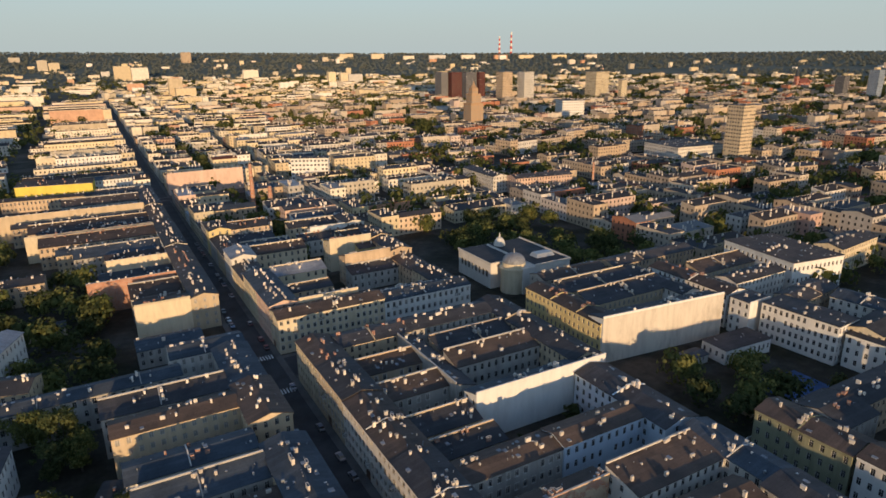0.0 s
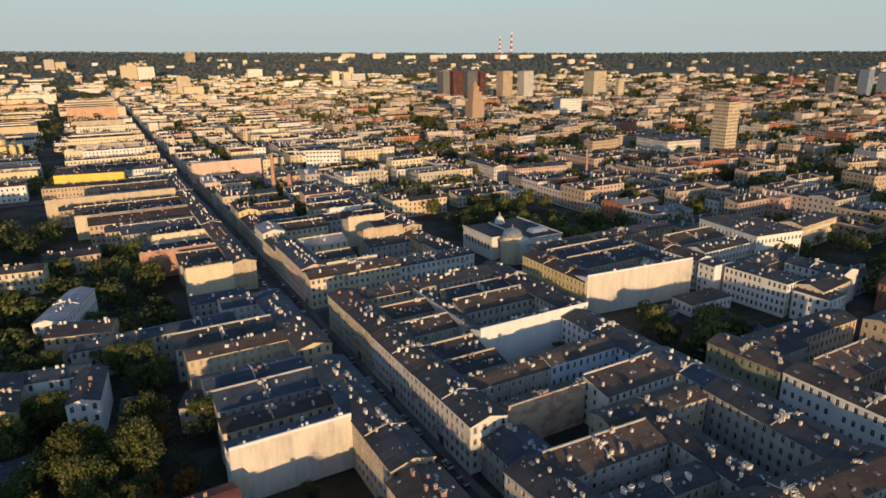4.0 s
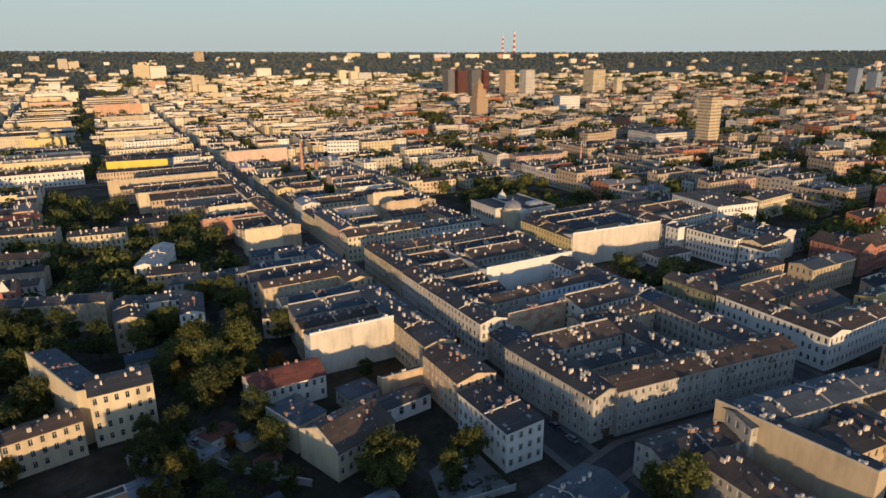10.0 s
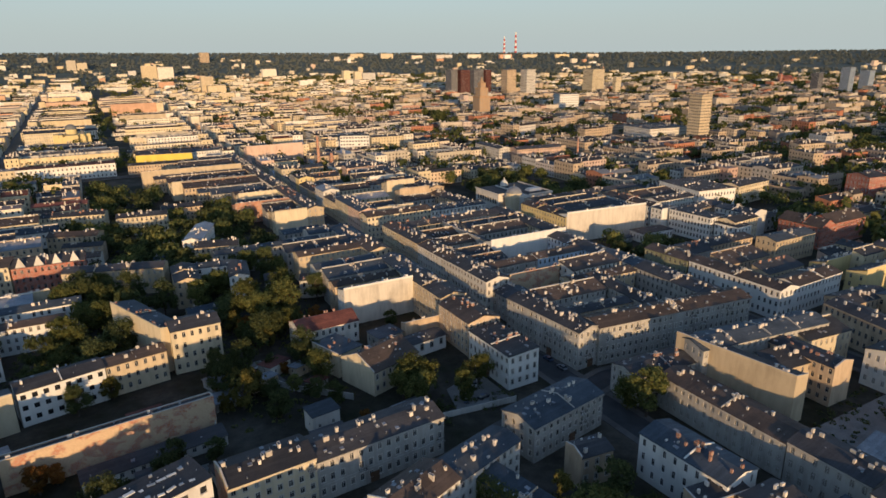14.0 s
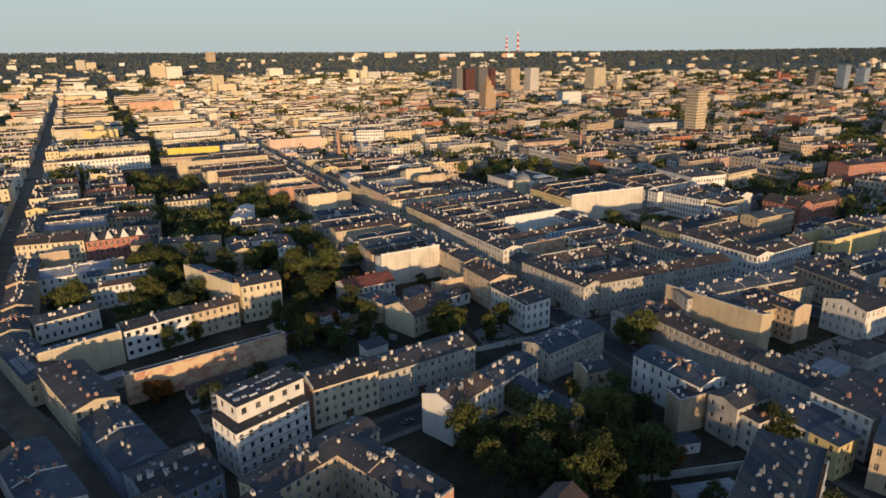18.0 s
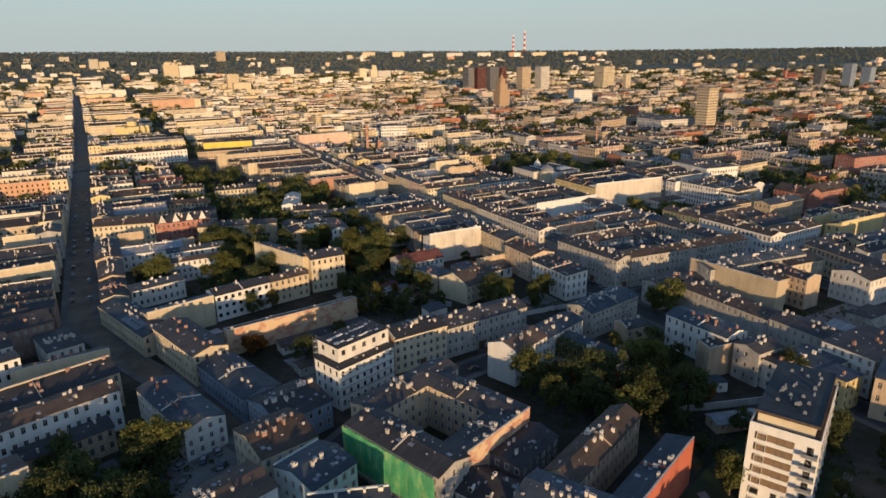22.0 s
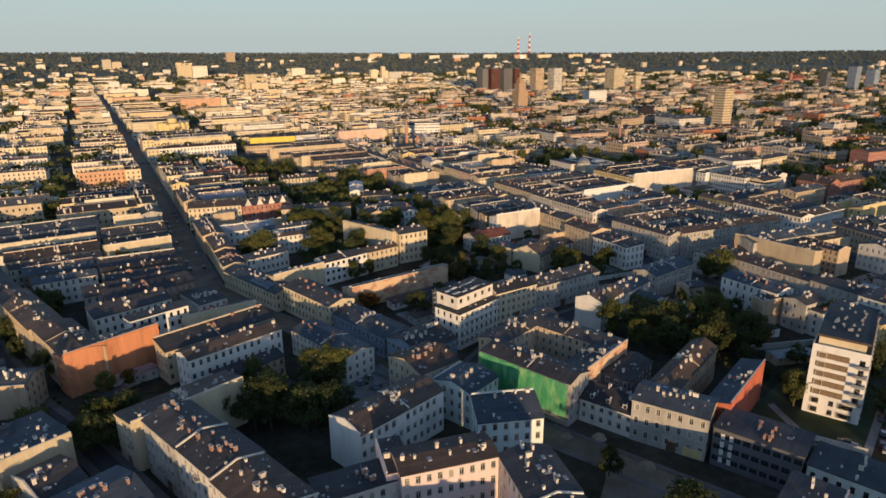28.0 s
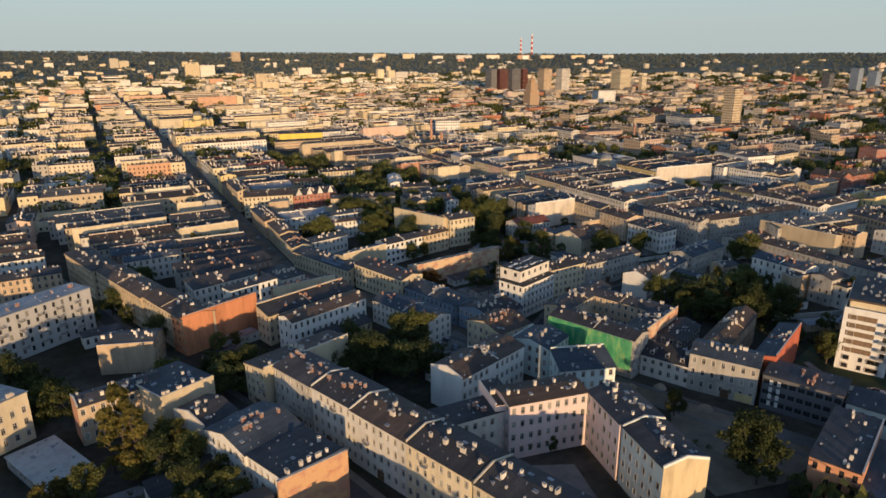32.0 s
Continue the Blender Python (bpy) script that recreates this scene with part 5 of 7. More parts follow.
def far_house(g, x, y, z, w, d, h, roof, rnd, win=False):
    """Walls as one island, roof as another, a few chimneys; the mesh holds one whole distant block."""
    rise = rnd.uniform(0.9, 2.2)
    n = len(g.v)
    e = {'n': (0, 0, rise, rise), 's': (rise, rise, 0, 0), 'gx': (0, 0, 0, 0), 'flat': (0.3,) * 4}[roof]
    c = ((x, y), (x + w, y), (x + w, y + d), (x, y + d))
    g.v += [(px, py, z - 2) for px, py in c] + [(px, py, z + h + k) for (px, py), k in zip(c, e)]
    for q in range(4):
        r = (q + 1) % 4
        g.f.append((n + q, n + r, n + 4 + r, n + 4 + q))
        g.i.append(0)
    t = z + h + 0.12
    o = 0.3
    if roof == 'gx':
        n2 = len(g.v)
        g.v += [(x, y + d / 2, t + rise), (x + w, y + d / 2, t + rise)]
        g.f += [(n + 7, n + 4, n2), (n + 5, n + 6, n2 + 1)]
        g.i += [0, 0]
        g.slab([(x - o, y - o, t), (x + w + o, y - o, t), (x + w + o, y + d / 2, t + rise), (x - o, y + d / 2, t + rise)], 0.15, 1)
        g.slab([(x - o, y + d / 2, t + rise), (x + w + o, y + d / 2, t + rise), (x + w + o, y + d + o, t), (x - o, y + d + o, t)], 0.15, 1)
    else:
        ins = 0.25
        g.slab([(x + ins, y + ins, t + e[0] - 0.3), (x + w - ins, y + ins, t + e[1] - 0.3), (x + w - ins, y + d - ins, t + e[2] - 0.3), (x + ins, y + d - ins, t + e[3] - 0.3)], 0.15, 1)
    for q in range(int(w * d / 60) + 1):
        px, py = x + rnd.uniform(0.8, w - 0.8), y + d * (0.5 + rnd.uniform(-0.42, 0.42))
        sw = rnd.uniform(0.22, 0.6)
        g.box(px - sw, py - 0.27, t, px + sw, py + 0.27, t + rise + rnd.uniform(0.4, 1.2), 2)
    if win:
        fl = max(1, int(h / 3.6))
        for side in (0, 1):
            run = (w, d)[side]
            k = int(run / 3.4)
            for q in range(k):
                for f in range(fl):
                    u, zz = (q + 0.5) / k * run, z + 1.2 + f * (h - 0.8) / fl
                    if side == 0:
                        g.quad((x + u - 0.55, y - 0.03, zz), (x + u + 0.55, y - 0.03, zz), (x + u + 0.55, y - 0.03, zz + 1.7), (x + u - 0.55, y - 0.03, zz + 1.7), 3)
                    else:
                        g.quad((x - 0.03, y + u + 0.55, zz), (x - 0.03, y + u - 0.55, zz), (x - 0.03, y + u - 0.55, zz + 1.7), (x - 0.03, y + u + 0.55, zz + 1.7), 3)


FARTREES = []


def set_house(rnd, *args):
    """One house of a farther block as a thing: walls, roof, chimneys and glazing."""
    g = Geo()
    far_house(g, *args)
    wall, roof = rnd.choice(WALLS_MID), rnd.choice((TARM, TARM, BROWNR, BLUER, TARM, ZINC))
    top = new("house")
    for name, keep, mats, kind in (("wall", (0,), (wall,), ''), ("roof", (1,), (roof,), ''), ("chimneys_and_glazing", (2, 3), (STACK, GLASS), "stuff")):
        k = Geo()
        for f, i in zip(g.f, g.i):
            if i in keep:
                n = len(k.v)
                k.v += [g.v[q] for q in f]
                k.f.append(tuple(range(n, n + len(f))))
                k.i.append(i - keep[0])
        if k.f:
            if name == "wall":
                ids = sorted({q for f, i in zip(g.f, g.i) if i == 0 for q in f})
                at = {q: j for j, q in enumerate(ids)}
                k.v = [g.v[q] for q in ids]
                k.f = [tuple(at[q] for q in f) for f, i in zip(g.f, g.i) if i == 0]
            part(name, k.mesh(name, *mats), top, kind=kind)
    words = {CREAM: "cream", SAND: "sand-coloured", GREY: "grey", TAN: "tan", OFFW: "off-white", WHITE: "white", YELLOW: "yellow", SALMON: "salmon"}
    tagged(top, "%s plastered tenement with a dark roof and chimneys" % words.get(wall, "pale"), "house", "tenement houses")


def far_block(x0, x1, y0, y1, win, sparse=0.0, single=False, turn=0.0):
    rnd = random.Random(int(x0 * 31 + y0 * 17))
    g = Geo()
    make = functools.partial(set_house, rnd) if single else functools.partial(far_house, g)
    y = y0
    while y < y1 - 8:
        p = min(rnd.uniform(16, 28), y1 - y)
        z = ground_z((x0 + x1) / 2, y)
        for side in (0, 1):
            if rnd.random() < sparse:
                FARTREES.append((rnd.uniform(x0, x1), y + p / 2, z))
                continue
            h = rnd.choice((5, 7, 8.5, 9, 11, 12, 13, 14.5, 16))
            if not win and rnd.random() < 0.03:
                h = rnd.uniform(15, 22)
            ln = ((x1 - x0) / 2 - 13) * rnd.uniform(0.6, 1.0)
            fx = x0 if side == 0 else x1 - 12
            if clear_spot(fx, y, 12, p) and (not win or clear_rect(fx, y, 12, p)):
                make(fx, y, z, 12, p - 0.1, h, 'gx' if p < 20 else 'flat', rnd, win)
            wx = x0 + 12 if side == 0 else x1 - 12 - ln
            wd = rnd.uniform(9, 15)
            if ln > 8 and clear_spot(wx, y, ln, p) and (not win or clear_rect(wx, y, ln, p)):
                make(wx, y + rnd.uniform(0.2, max(0.3, p - wd)), z, ln, wd, h - rnd.uniform(0, 3), rnd.choice(('n', 'n', 'gx', 's', 'flat')), rnd, win)
            for q in range(rnd.choice((0, 1, 1, 2, 3, 5, 7))):
                FARTREES.append((rnd.uniform(x0 + 10, x1 - 10), y + rnd.uniform(0, p), z))
        y += p
    lush = random.Random(int(x0 + y0))
    for q in range(int((x1 - x0) * (y1 - y0) / 420) if x0 > 250 else 0):
        FARTREES.append((lush.uniform(x0, x1), lush.uniform(y0, y1), ground_z((x0 + x1) / 2, y0)))
    if turn and g.v:
        mx, my, ca, sa = (x0 + x1) / 2, (y0 + y1) / 2, math.cos(turn), math.sin(turn)
        g.v = [(mx + (v[0] - mx) * ca - (v[1] - my) * sa, my + (v[0] - mx) * sa + (v[1] - my) * ca, v[2]) for v in g.v]
    if g.f:
        ob = tagged(new("city_block", g.mesh("city_block", FARWALLB if x0 >= 270 and y0 < 1300 else FARWALL, FARROOF, STACK, GLASS)), "distant block of pale tenements with dark roofs", "city block", "distant blocks", kind="stuff")


KEEPOUT = []          # (x0, y0, x1, y1) of landmarks


def clear_spot(x, y, w, d):
    return not any(x < b[2] and x + w > b[0] and y < b[3] and y + d > b[1] for b in KEEPOUT)

# ---- landmarks ----
def slab_tower(x, y, w, d, h, rot, wall, label, floors, gap=3.2, cols_white=False, group="high-rise buildings"):
    KEEPOUT.append((x - 8, y - 8, x + w + 14, y + d + 14))
    top = house(x, y, w, d, h, rot=rot, roof='flat', wall=wall, cover=TARM, near=False, chim=2, floors=floors, gap=gap, wsize=(1.9, 1.6), label=label, thing="tower_block", group=group)
    return tagged(top, category="tower block")


DKRED = plaster("dark_red_cladding", (0.11, 0.04, 0.035), 0.25)
slab_tower(561, 401, 18, 18, 58, 0, SAND, "beige concrete office tower with rows of windows", 16, 2.6)
# dark grey bodies stand in for the shaded sides of two red slabs
slab_tower(735, 1310, 18, 30, 66, 0, DARKG, "dark grey body standing for the shaded side of a red office slab", 18, 3.0)
slab_tower(757, 1300, 32, 24, 66, 0, DKRED, "dark red office slab", 18, 3.0)
slab_tower(784, 1280, 28, 24, 66, 0, DARKG, "dark grey body standing for the shaded side of a red office slab", 18, 3.0)
slab_tower(813, 1270, 16, 22, 66, 0, DKRED, "dark red office slab", 18, 3.0)
slab_tower(816, 1180, 26, 26, 68, 0, TAN, "tan high-rise apartment slab", 19, 3.0)
slab_tower(856, 1155, 26, 26, 68, 0, OFFW, "pale striped high-rise apartment slab", 19, 3.0)
slab_tower(1086, 1180, 40, 38, 63, 0, CREAM, "wide cream high-rise apartment slab", 18, 3.4)
slab_tower(1132, 1142, 18, 12, 44, 0, CREAM, "cream high-rise apartment slab", 13, 3.4)
slab_tower(704, 842, 38, 36, 31, -20, WHITE, "white block with a blank bright wall", 7, 3.4)
slab_tower(1532, 850, 20, 20, 50, 0, DARKG, "dark glass hotel tower", 14, 3.0)
slab_tower(1567, 795, 22, 22, 64, 0, BLUEG, "blue-grey glass office tower", 17, 3.0)
slab_tower(1675, 806, 24, 24, 54, 0, BLUEG, "blue-grey glass office tower", 15, 3.0)
slab_tower(526, 3810, 50, 30, 122, 0, TAN, "tall far apartment tower on the skyline", 30, 5)


def stepped_tower(x, y):
    """A brown tower in three stages under a pointed cap."""
    KEEPOUT.append((x - 18, y - 18, x + 18, y + 18))
    top = new("stepped_tower")
    glass_ = Geo()
    for half, z0, z1 in ((11.0, 0, 36), (8.2, 36, 50), (5.0, 50, 58)):
        g = Geo()
        g.box(x - half, y - half, z0, x + half, y + half, z1)
        g.box(x - half - 0.4, y - half - 0.4, z1 - 1.2, x + half + 0.4, y + half + 0.4, z1 - 0.3)
        part("stage", g.mesh("stage", BTOWER), top)
        n = int(half * 2 / 3.2)
        for q in range(n):
            u = -half + (q + 0.5) * 2 * half / n
            for k in range(int((z1 - z0 - 2) / 3.6)):
                zz = z0 + 1.4 + 3.6 * k
                glass_.quad((x + u - 0.7, y - half - 0.05, zz), (x + u + 0.7, y - half - 0.05, zz), (x + u + 0.7, y - half - 0.05, zz + 2.1), (x + u - 0.7, y - half - 0.05, zz + 2.1))
                glass_.quad((x - half - 0.05, y + u + 0.7, zz), (x - half - 0.05, y + u - 0.7, zz), (x - half - 0.05, y + u - 0.7, zz + 2.1), (x - half - 0.05, y + u + 0.7, zz + 2.1))
    part("glazing", glass_.mesh("glazing", GLASS), top, kind="stuff")
    c = Geo()
    c.tube(x, y, 58, 63, 5.4, 2.2, 8)
    c.tube(x, y, 63, 69, 2.0, 0.1, 8)
    part("cap", c.mesh("cap", BTOWER), top)
    tagged(top, "brown stepped tower with a pointed cap", "tower block", "high-rise buildings")


BTOWER = plaster("brown_tower_plaster", (0.40, 0.27, 0.16), 0.3)
stepped_tower(526, 838)
slab_tower(153, 541, 32, 14, 23, -25, WHITE, "white six-storey apartment block", 6, 3.0)
house(-51, 562, 52, 12, 15.5, rot=-10, roof='n', wall=BRIGHTY, blank='s', near=False, chim=6, cover=TARM, label="long building with a bright yellow wall")
house(-60, 546, 62, 11, 9.0, rot=-6, roof='gx', wall=TAN, near=False, chim=8, cover=TARM)
house(2, 578, 37, 14, 13.4, roof='gx', wall=WHITE, near=False, chim=6)
house(-160, 828, 52, 24, 17, roof='gx', wall=CREAM, near=False, chim=6, cover=TARM, label="large cream palace with rows of windows")
KEEPOUT.append((-162, 815, -104, 856))
house(54, 552, 60, 14, 15.0, roof='s', wall=SALMON, blank='s', near=False, chim=10, label="row with a long pale salmon fire wall")
house(294, 404, 52, 16, 13.6, rot=-8, roof='gx', wall=SALMON, cover=TARM, near=False, chim=8)
house(283, 420, 14, 50, 13.6, rot=-2, roof='gy', wall=OFFW, cover=TARM, near=False, chim=8)
house(266, 70, 14, 26, 13, rot=0, roof='gy', wall=RBRICK, cover=BROWNR, near=False, chim=4, rise=4, label="red brick school wing with a steep tiled roof")
house(280, 72, 34, 15, 13, rot=0, roof='gx', wall=RBRICK, cover=BROWNR, near=False, chim=5, rise=4, label="red brick school with a steep tiled roof")
house(402, 118, 60, 18, 20, rot=-8, roof='gx', wall=RBRICK, cover=TARM, near=False, chim=6, label="large red brick factory building")
house(271.2, 158.6, 32, 41, 17.2, rot=-8, roof='flat', wall=WHITE, cover=BROWNR, near=False, chim=10, street='sw', floors=3, label="large white palace with a balustraded roofline")
house(322, 165, 40, 14, 14, rot=6, roof='gx', wall=CREAM, cover=TARM, near=False, chim=8)
house(520, 440, 60, 50, 16, rot=-6, roof='flat', wall=OFFW, cover=TARM, near=False, chim=12, label="large pale office palace with a roof cupola")


def smokestack(x, y, h, r, mat, label, bands=None):
    g = Geo()
    n = 24
    hs = [h * q / n for q in range(n + 1)]
    for q in range(n):
        r0, r1 = r * (1 - 0.45 * q / n), r * (1 - 0.45 * (q + 1) / n)
        g.tube(x, y, hs[q] + ground_z(x, y) - 1, hs[q + 1] + ground_z(x, y) - 1, r0, r1, 14, (q // 3) % 2 if bands else 0)
    rim = g.mesh("smokestack", mat, bands or mat, smooth=False)
    tagged(new("smokestack", rim), label, "smokestack", "smokestacks")


KEEPOUT.append((93, 439, 115, 455))
RED = plain("red_mast_paint", (0.45, 0.05, 0.04), 0.7)
smokestack(98, 449, 38, 2.0, OBRICK, "tapered orange brick factory chimney")
smokestack(109, 444, 22, 2.4, OBRICK, "short orange brick factory chimney")
smokestack(371, 400, 22, 1.3, OBRICK, "slim orange brick factory chimney")
smokestack(2717, 3835, 150, 9, RED, "tall red and white banded power station chimney", WHITE)
smokestack(2650, 3882, 122, 8, RED, "tall red and white banded power station chimney", WHITE)


def palace():
    """The domed palace: two wings on a corner rotunda."""
    top = new("domed_palace")
    HOUSES.append((pose(158, 222, 0).inverted(), 42, 50, 14))
    a = Geo()
    a.box(161, 240, 0, 177, 270, 12.4)
    a.box(177, 226, 0, 198, 268, 13.2)
    a.box(170, 226, 0, 177, 240, 12.8)
    part("wall", a.mesh("wall", OFFW), top)
    r = Geo()
    r.box(161.6, 240.6, 12.4, 176.4, 269.4, 12.6)
    r.box(177.6, 226.6, 13.2, 197.4, 267.4, 13.4)
    part("roof", r.mesh("roof", TARM), top)
    c = Geo()
    for x0, y0, x1, y1, z in ((160.6, 239.6, 177.0, 240.0, 12.1), (160.6, 240, 161, 270.4, 12.1), (177, 225.6, 198.4, 226, 12.9), (198, 226, 198.4, 268.4, 12.9)):
        c.box(x0, y0, z, x1, y1, z + 1.1)
    part("balustrade", c.mesh("balustrade", COPE), top)
    t = Geo()
    t.tube(169.5, 233, 0, 11.5, 6.2, 6.2, 24)
    t.tube(169.5, 233, 11.5, 12.4, 6.8, 6.8, 24)
    t.tube(169.5, 233, 12.4, 14.6, 5.6, 5.6, 24)
    part("rotunda", t.mesh("rotunda", CREAM), top)
    for name, x, y, z, rad, k, mat in (("dome", 169.5, 233, 14.6, 5.5, 0.8, ZINC), ("small_dome", 181, 262, 13.4, 3.0, 1.5, OFFW)):
        g = Geo()
        n = 8
        for q in range(n):
            a0, a1 = 1.5708 * q / n, 1.5708 * (q + 1) / n
            g.tube(x, y, z + rad * k * math.sin(a0), z + rad * k * math.sin(a1), rad * math.cos(a0), max(0.05, rad * math.cos(a1)), 24)
        g.tube(x, y, z + rad * k, z + rad * k + 2.2, 0.5, 0.1, 8)
        part(name, g.mesh(name, mat), top)
    v = Geo()
    v.box(184, 234, 13.4, 195, 240, 15.2, taper=0.8)
    part("skylight", v.mesh("skylight", METAL), top)
    arch = win_mesh(1.5, 3.2, True)
    for q in range(7):
        part("window", arch, top, m=pose(180 + q * 2.6, 225.93, 5.5))
    for q in range(8):
        part("window", arch, top, m=pose(160.93, 243 + q * 3.3, 5.5, 0, 0, 270))
    tagged(top, "pale stone palace with a corner rotunda and grey dome", "palace")


palace()

GOLD = plain("grey_dome_sheet", (0.16, 0.16, 0.15), 0.55)


def domed_church():
    """A yellow church with a gilded central dome and four small ones, seen far off."""
    top = new("domed_church")
    HOUSES.append((pose(-128, 800, 0).inverted(), 44, 44, 16))
    a = Geo()
    a.box(-122, 806, 0, -92, 836, 13)
    a.box(-114, 800, 0, -100, 842, 15)
    a.box(-128, 814, 0, -86, 828, 15)
    part("wall", a.mesh("wall", YELLOW), top)
    for name, x, y, z, rad in (("dome", -107, 821, 15, 6.5), ("small_dome", -119, 809, 13, 2.6), ("small_dome", -95, 809, 13, 2.6), ("small_dome", -119, 833, 13, 2.6), ("small_dome", -95, 833, 13, 2.6)):
        g = Geo()
        prof = [(rad, z - 1), (rad, z + rad * 0.9)] + [(max(0.05, rad * 1.05 * math.cos(1.5708 * q / 7)), z + rad * (0.9 + math.sin(1.5708 * q / 7))) for q in range(8)]
        for pr, pz in prof:
            g.v += [(x + pr * math.cos(0.314159 * i), y + pr * math.sin(0.314159 * i), pz) for i in range(20)]
        for k in range(len(prof) - 1):
            g.f += [(20 * k + i, 20 * k + (i + 1) % 20, 20 * k + 20 + (i + 1) % 20, 20 * k + 20 + i) for i in range(20)]
            g.i += [1 if k == 0 else 0] * 20
        part(name, g.mesh(name, GOLD, YELLOW), top)
    for q in range(5):
        part("window", win_mesh(1.5, 4.0, True), top, m=pose(-112.5 + q * 2.8, 799.93, 4))
    tagged(top, "yellow church with a central dome and four small ones", "church")


def spired_church():
    top = new("brick_church")
    x, y = 1813, 1138
    HOUSES.append((pose(x - 14, y - 10, 0).inverted(), 70, 26, 16))
    a = Geo()
    a.box(x, y - 9, 0, x + 50, y + 9, 18)
    part("nave", a.mesh("nave", RBRICK), top)
    r = Geo()
    r.slab([(x, y - 10, 18), (x + 50, y - 10, 18), (x + 50, y, 30), (x, y, 30)], 0.3)
    r.slab([(x, y, 30), (x + 50, y, 30), (x + 50, y + 10, 18), (x, y + 10, 18)], 0.3)
    part("roof", r.mesh("roof", TILER), top)
    t = Geo()
    t.box(x - 10, y - 5, 0, x, y + 5, 36)
    part("tower", t.mesh("tower", RBRICK), top)
    s = Geo()
    s.tube(x - 5, y, 36, 66, 6, 0.1, 8)
    part("spire", s.mesh("spire", BLUER), top)
    tagged(top, "red brick church with a pointed spire", "church")


domed_church()
spired_church()
KEEPOUT += [(-134, 795, -80, 846), (1796, 1122, 1870, 1152)]

# blocks of the middle distance
for fx0, fx1, fy0, fy1 in ((53, 138, 373, 530), (-163, -100, 331, 530), (-300, -179, 252, 530), (152, 262, 348, 530), (276, 380, 210, 395),
                           (276, 380, 430, 530), (276, 380, 24, 118), (276, 380, 150, 204), (394, 500, 40, 120), (394, 500, 150, 400), (394, 500, 415, 520), (276, 380, -180, 0), (394, 500, -180, 30)):
    far_block(fx0, fx1, fy0, fy1, True, 0.03, fx0 == 53)

# far blocks: columns between streets running with the main street
cols = [(-640, -525), (-510, -395), (-380, -300), (-300, -179), (-163, 39), (53, 140), (154, 262), (276, 380), (394, 500)]
xx = 514
while xx < 3400:
    cols.append((xx, xx + 104))
    xx += 118


def bend(x, y):
    """Sideways drift of the two long streets far out, which the blocks beside them follow."""
    if -170 < x < 140:
        k = min(1.0, max(0.0, (x + 163) / 202))
        main, second = max(0, y - 430) * 0.0092, -(max(0, y - 700) * 0.0125)
        return main * k + second * (1 - k)
    return -(max(0, y - 700) * 0.0125) if -300 <= x <= -170 else 0.0


for (cx0, cx1) in cols:
    yy = 548 if cx0 < 500 else -200
    while yy < 3300:
        hh = 150 + (int(cx0 * 7 + yy * 3) % 70)
        mx, my = (cx0 + cx1) / 2, yy + hh / 2
        d = math.hypot(mx, my)
        ang = math.degrees(math.atan2(mx + 60, my + 120))
        if d < 2900 and (-30 < ang < 72):
            far_block(cx0 + bend(cx0, my), cx1 + bend(cx1, my), yy, yy + hh - 14, d < 1000, min(0.86, max(0.42 if cx0 > 270 else 0.3 if cx0 < -170 else 0.08, (d - 900) / 1800)),
                      turn=0.0 if -310 < cx0 < 145 and yy < 1700 else radians(((int(cx0 * 13 + yy * 7) % 29) - 14) * 0.9))
        yy += hh
# the side of the town behind the camera and to its west, which shades what is seen
for cx0, cx1 in [(-640, -525), (-510, -395), (-380, -310)]:
    for yy in (-420, -240, -60, 120, 300):
        far_block(cx0, cx1, yy, yy + 165, False, 0.1)
for cx0, cx1 in [(-300, -205), (-140, -60), (-30, 40), (60, 150), (170, 260)]:
    for yy in (-620, -440, -260) if cx0 < 100 else (-620, -440):
        far_block(cx0, cx1, yy, yy + 115 if yy == -260 else yy + 165, False, 0.1)

# ---- trees ----
def leaf_mat(name, a, b_, c):
    m = bpy.data.materials.new(name)
    m.use_nodes = True
    nt = m.node_tree
    nt.nodes.remove(nt.nodes["Principled BSDF"])
    geo = nt.nodes.new("ShaderNodeNewGeometry")
    col = own_shift(nt, ramp(nt, geo.outputs["Random Per Island"], ((0.0, a), (0.5, b_), (1.0, c))), 0.25)
    df, tl, mx = nt.nodes.new("ShaderNodeBsdfDiffuse"), nt.nodes.new("ShaderNodeBsdfTranslucent"), nt.nodes.new("ShaderNodeMixShader")
    mx.inputs[0].default_value = 0.4
    nt.links.new(col, df.inputs["Color"])
    nt.links.new(col, tl.inputs["Color"])
    nt.links.new(df.outputs[0], mx.inputs[1])
    nt.links.new(tl.outputs[0], mx.inputs[2])
    nt.links.new(mx.outputs[0], nt.nodes["Material Output"].inputs["Surface"])
    return m


LEAF = leaf_mat("green_leaves", (0.062, 0.076, 0.028), (0.12, 0.13, 0.042), (0.19, 0.18, 0.058))
LEAFD = leaf_mat("dark_green_leaves", (0.045, 0.056, 0.025), (0.080, 0.094, 0.037), (0.125, 0.13, 0.05))
LEAFY = leaf_mat("yellow_green_leaves", (0.08, 0.08, 0.026), (0.15, 0.135, 0.04), (0.22, 0.175, 0.05))
LEAFR = leaf_mat("rust_brown_leaves", (0.12, 0.055, 0.015), (0.20, 0.09, 0.025), (0.26, 0.14, 0.04))
BARK = plain("bark", (0.085, 0.065, 0.05), 0.95)


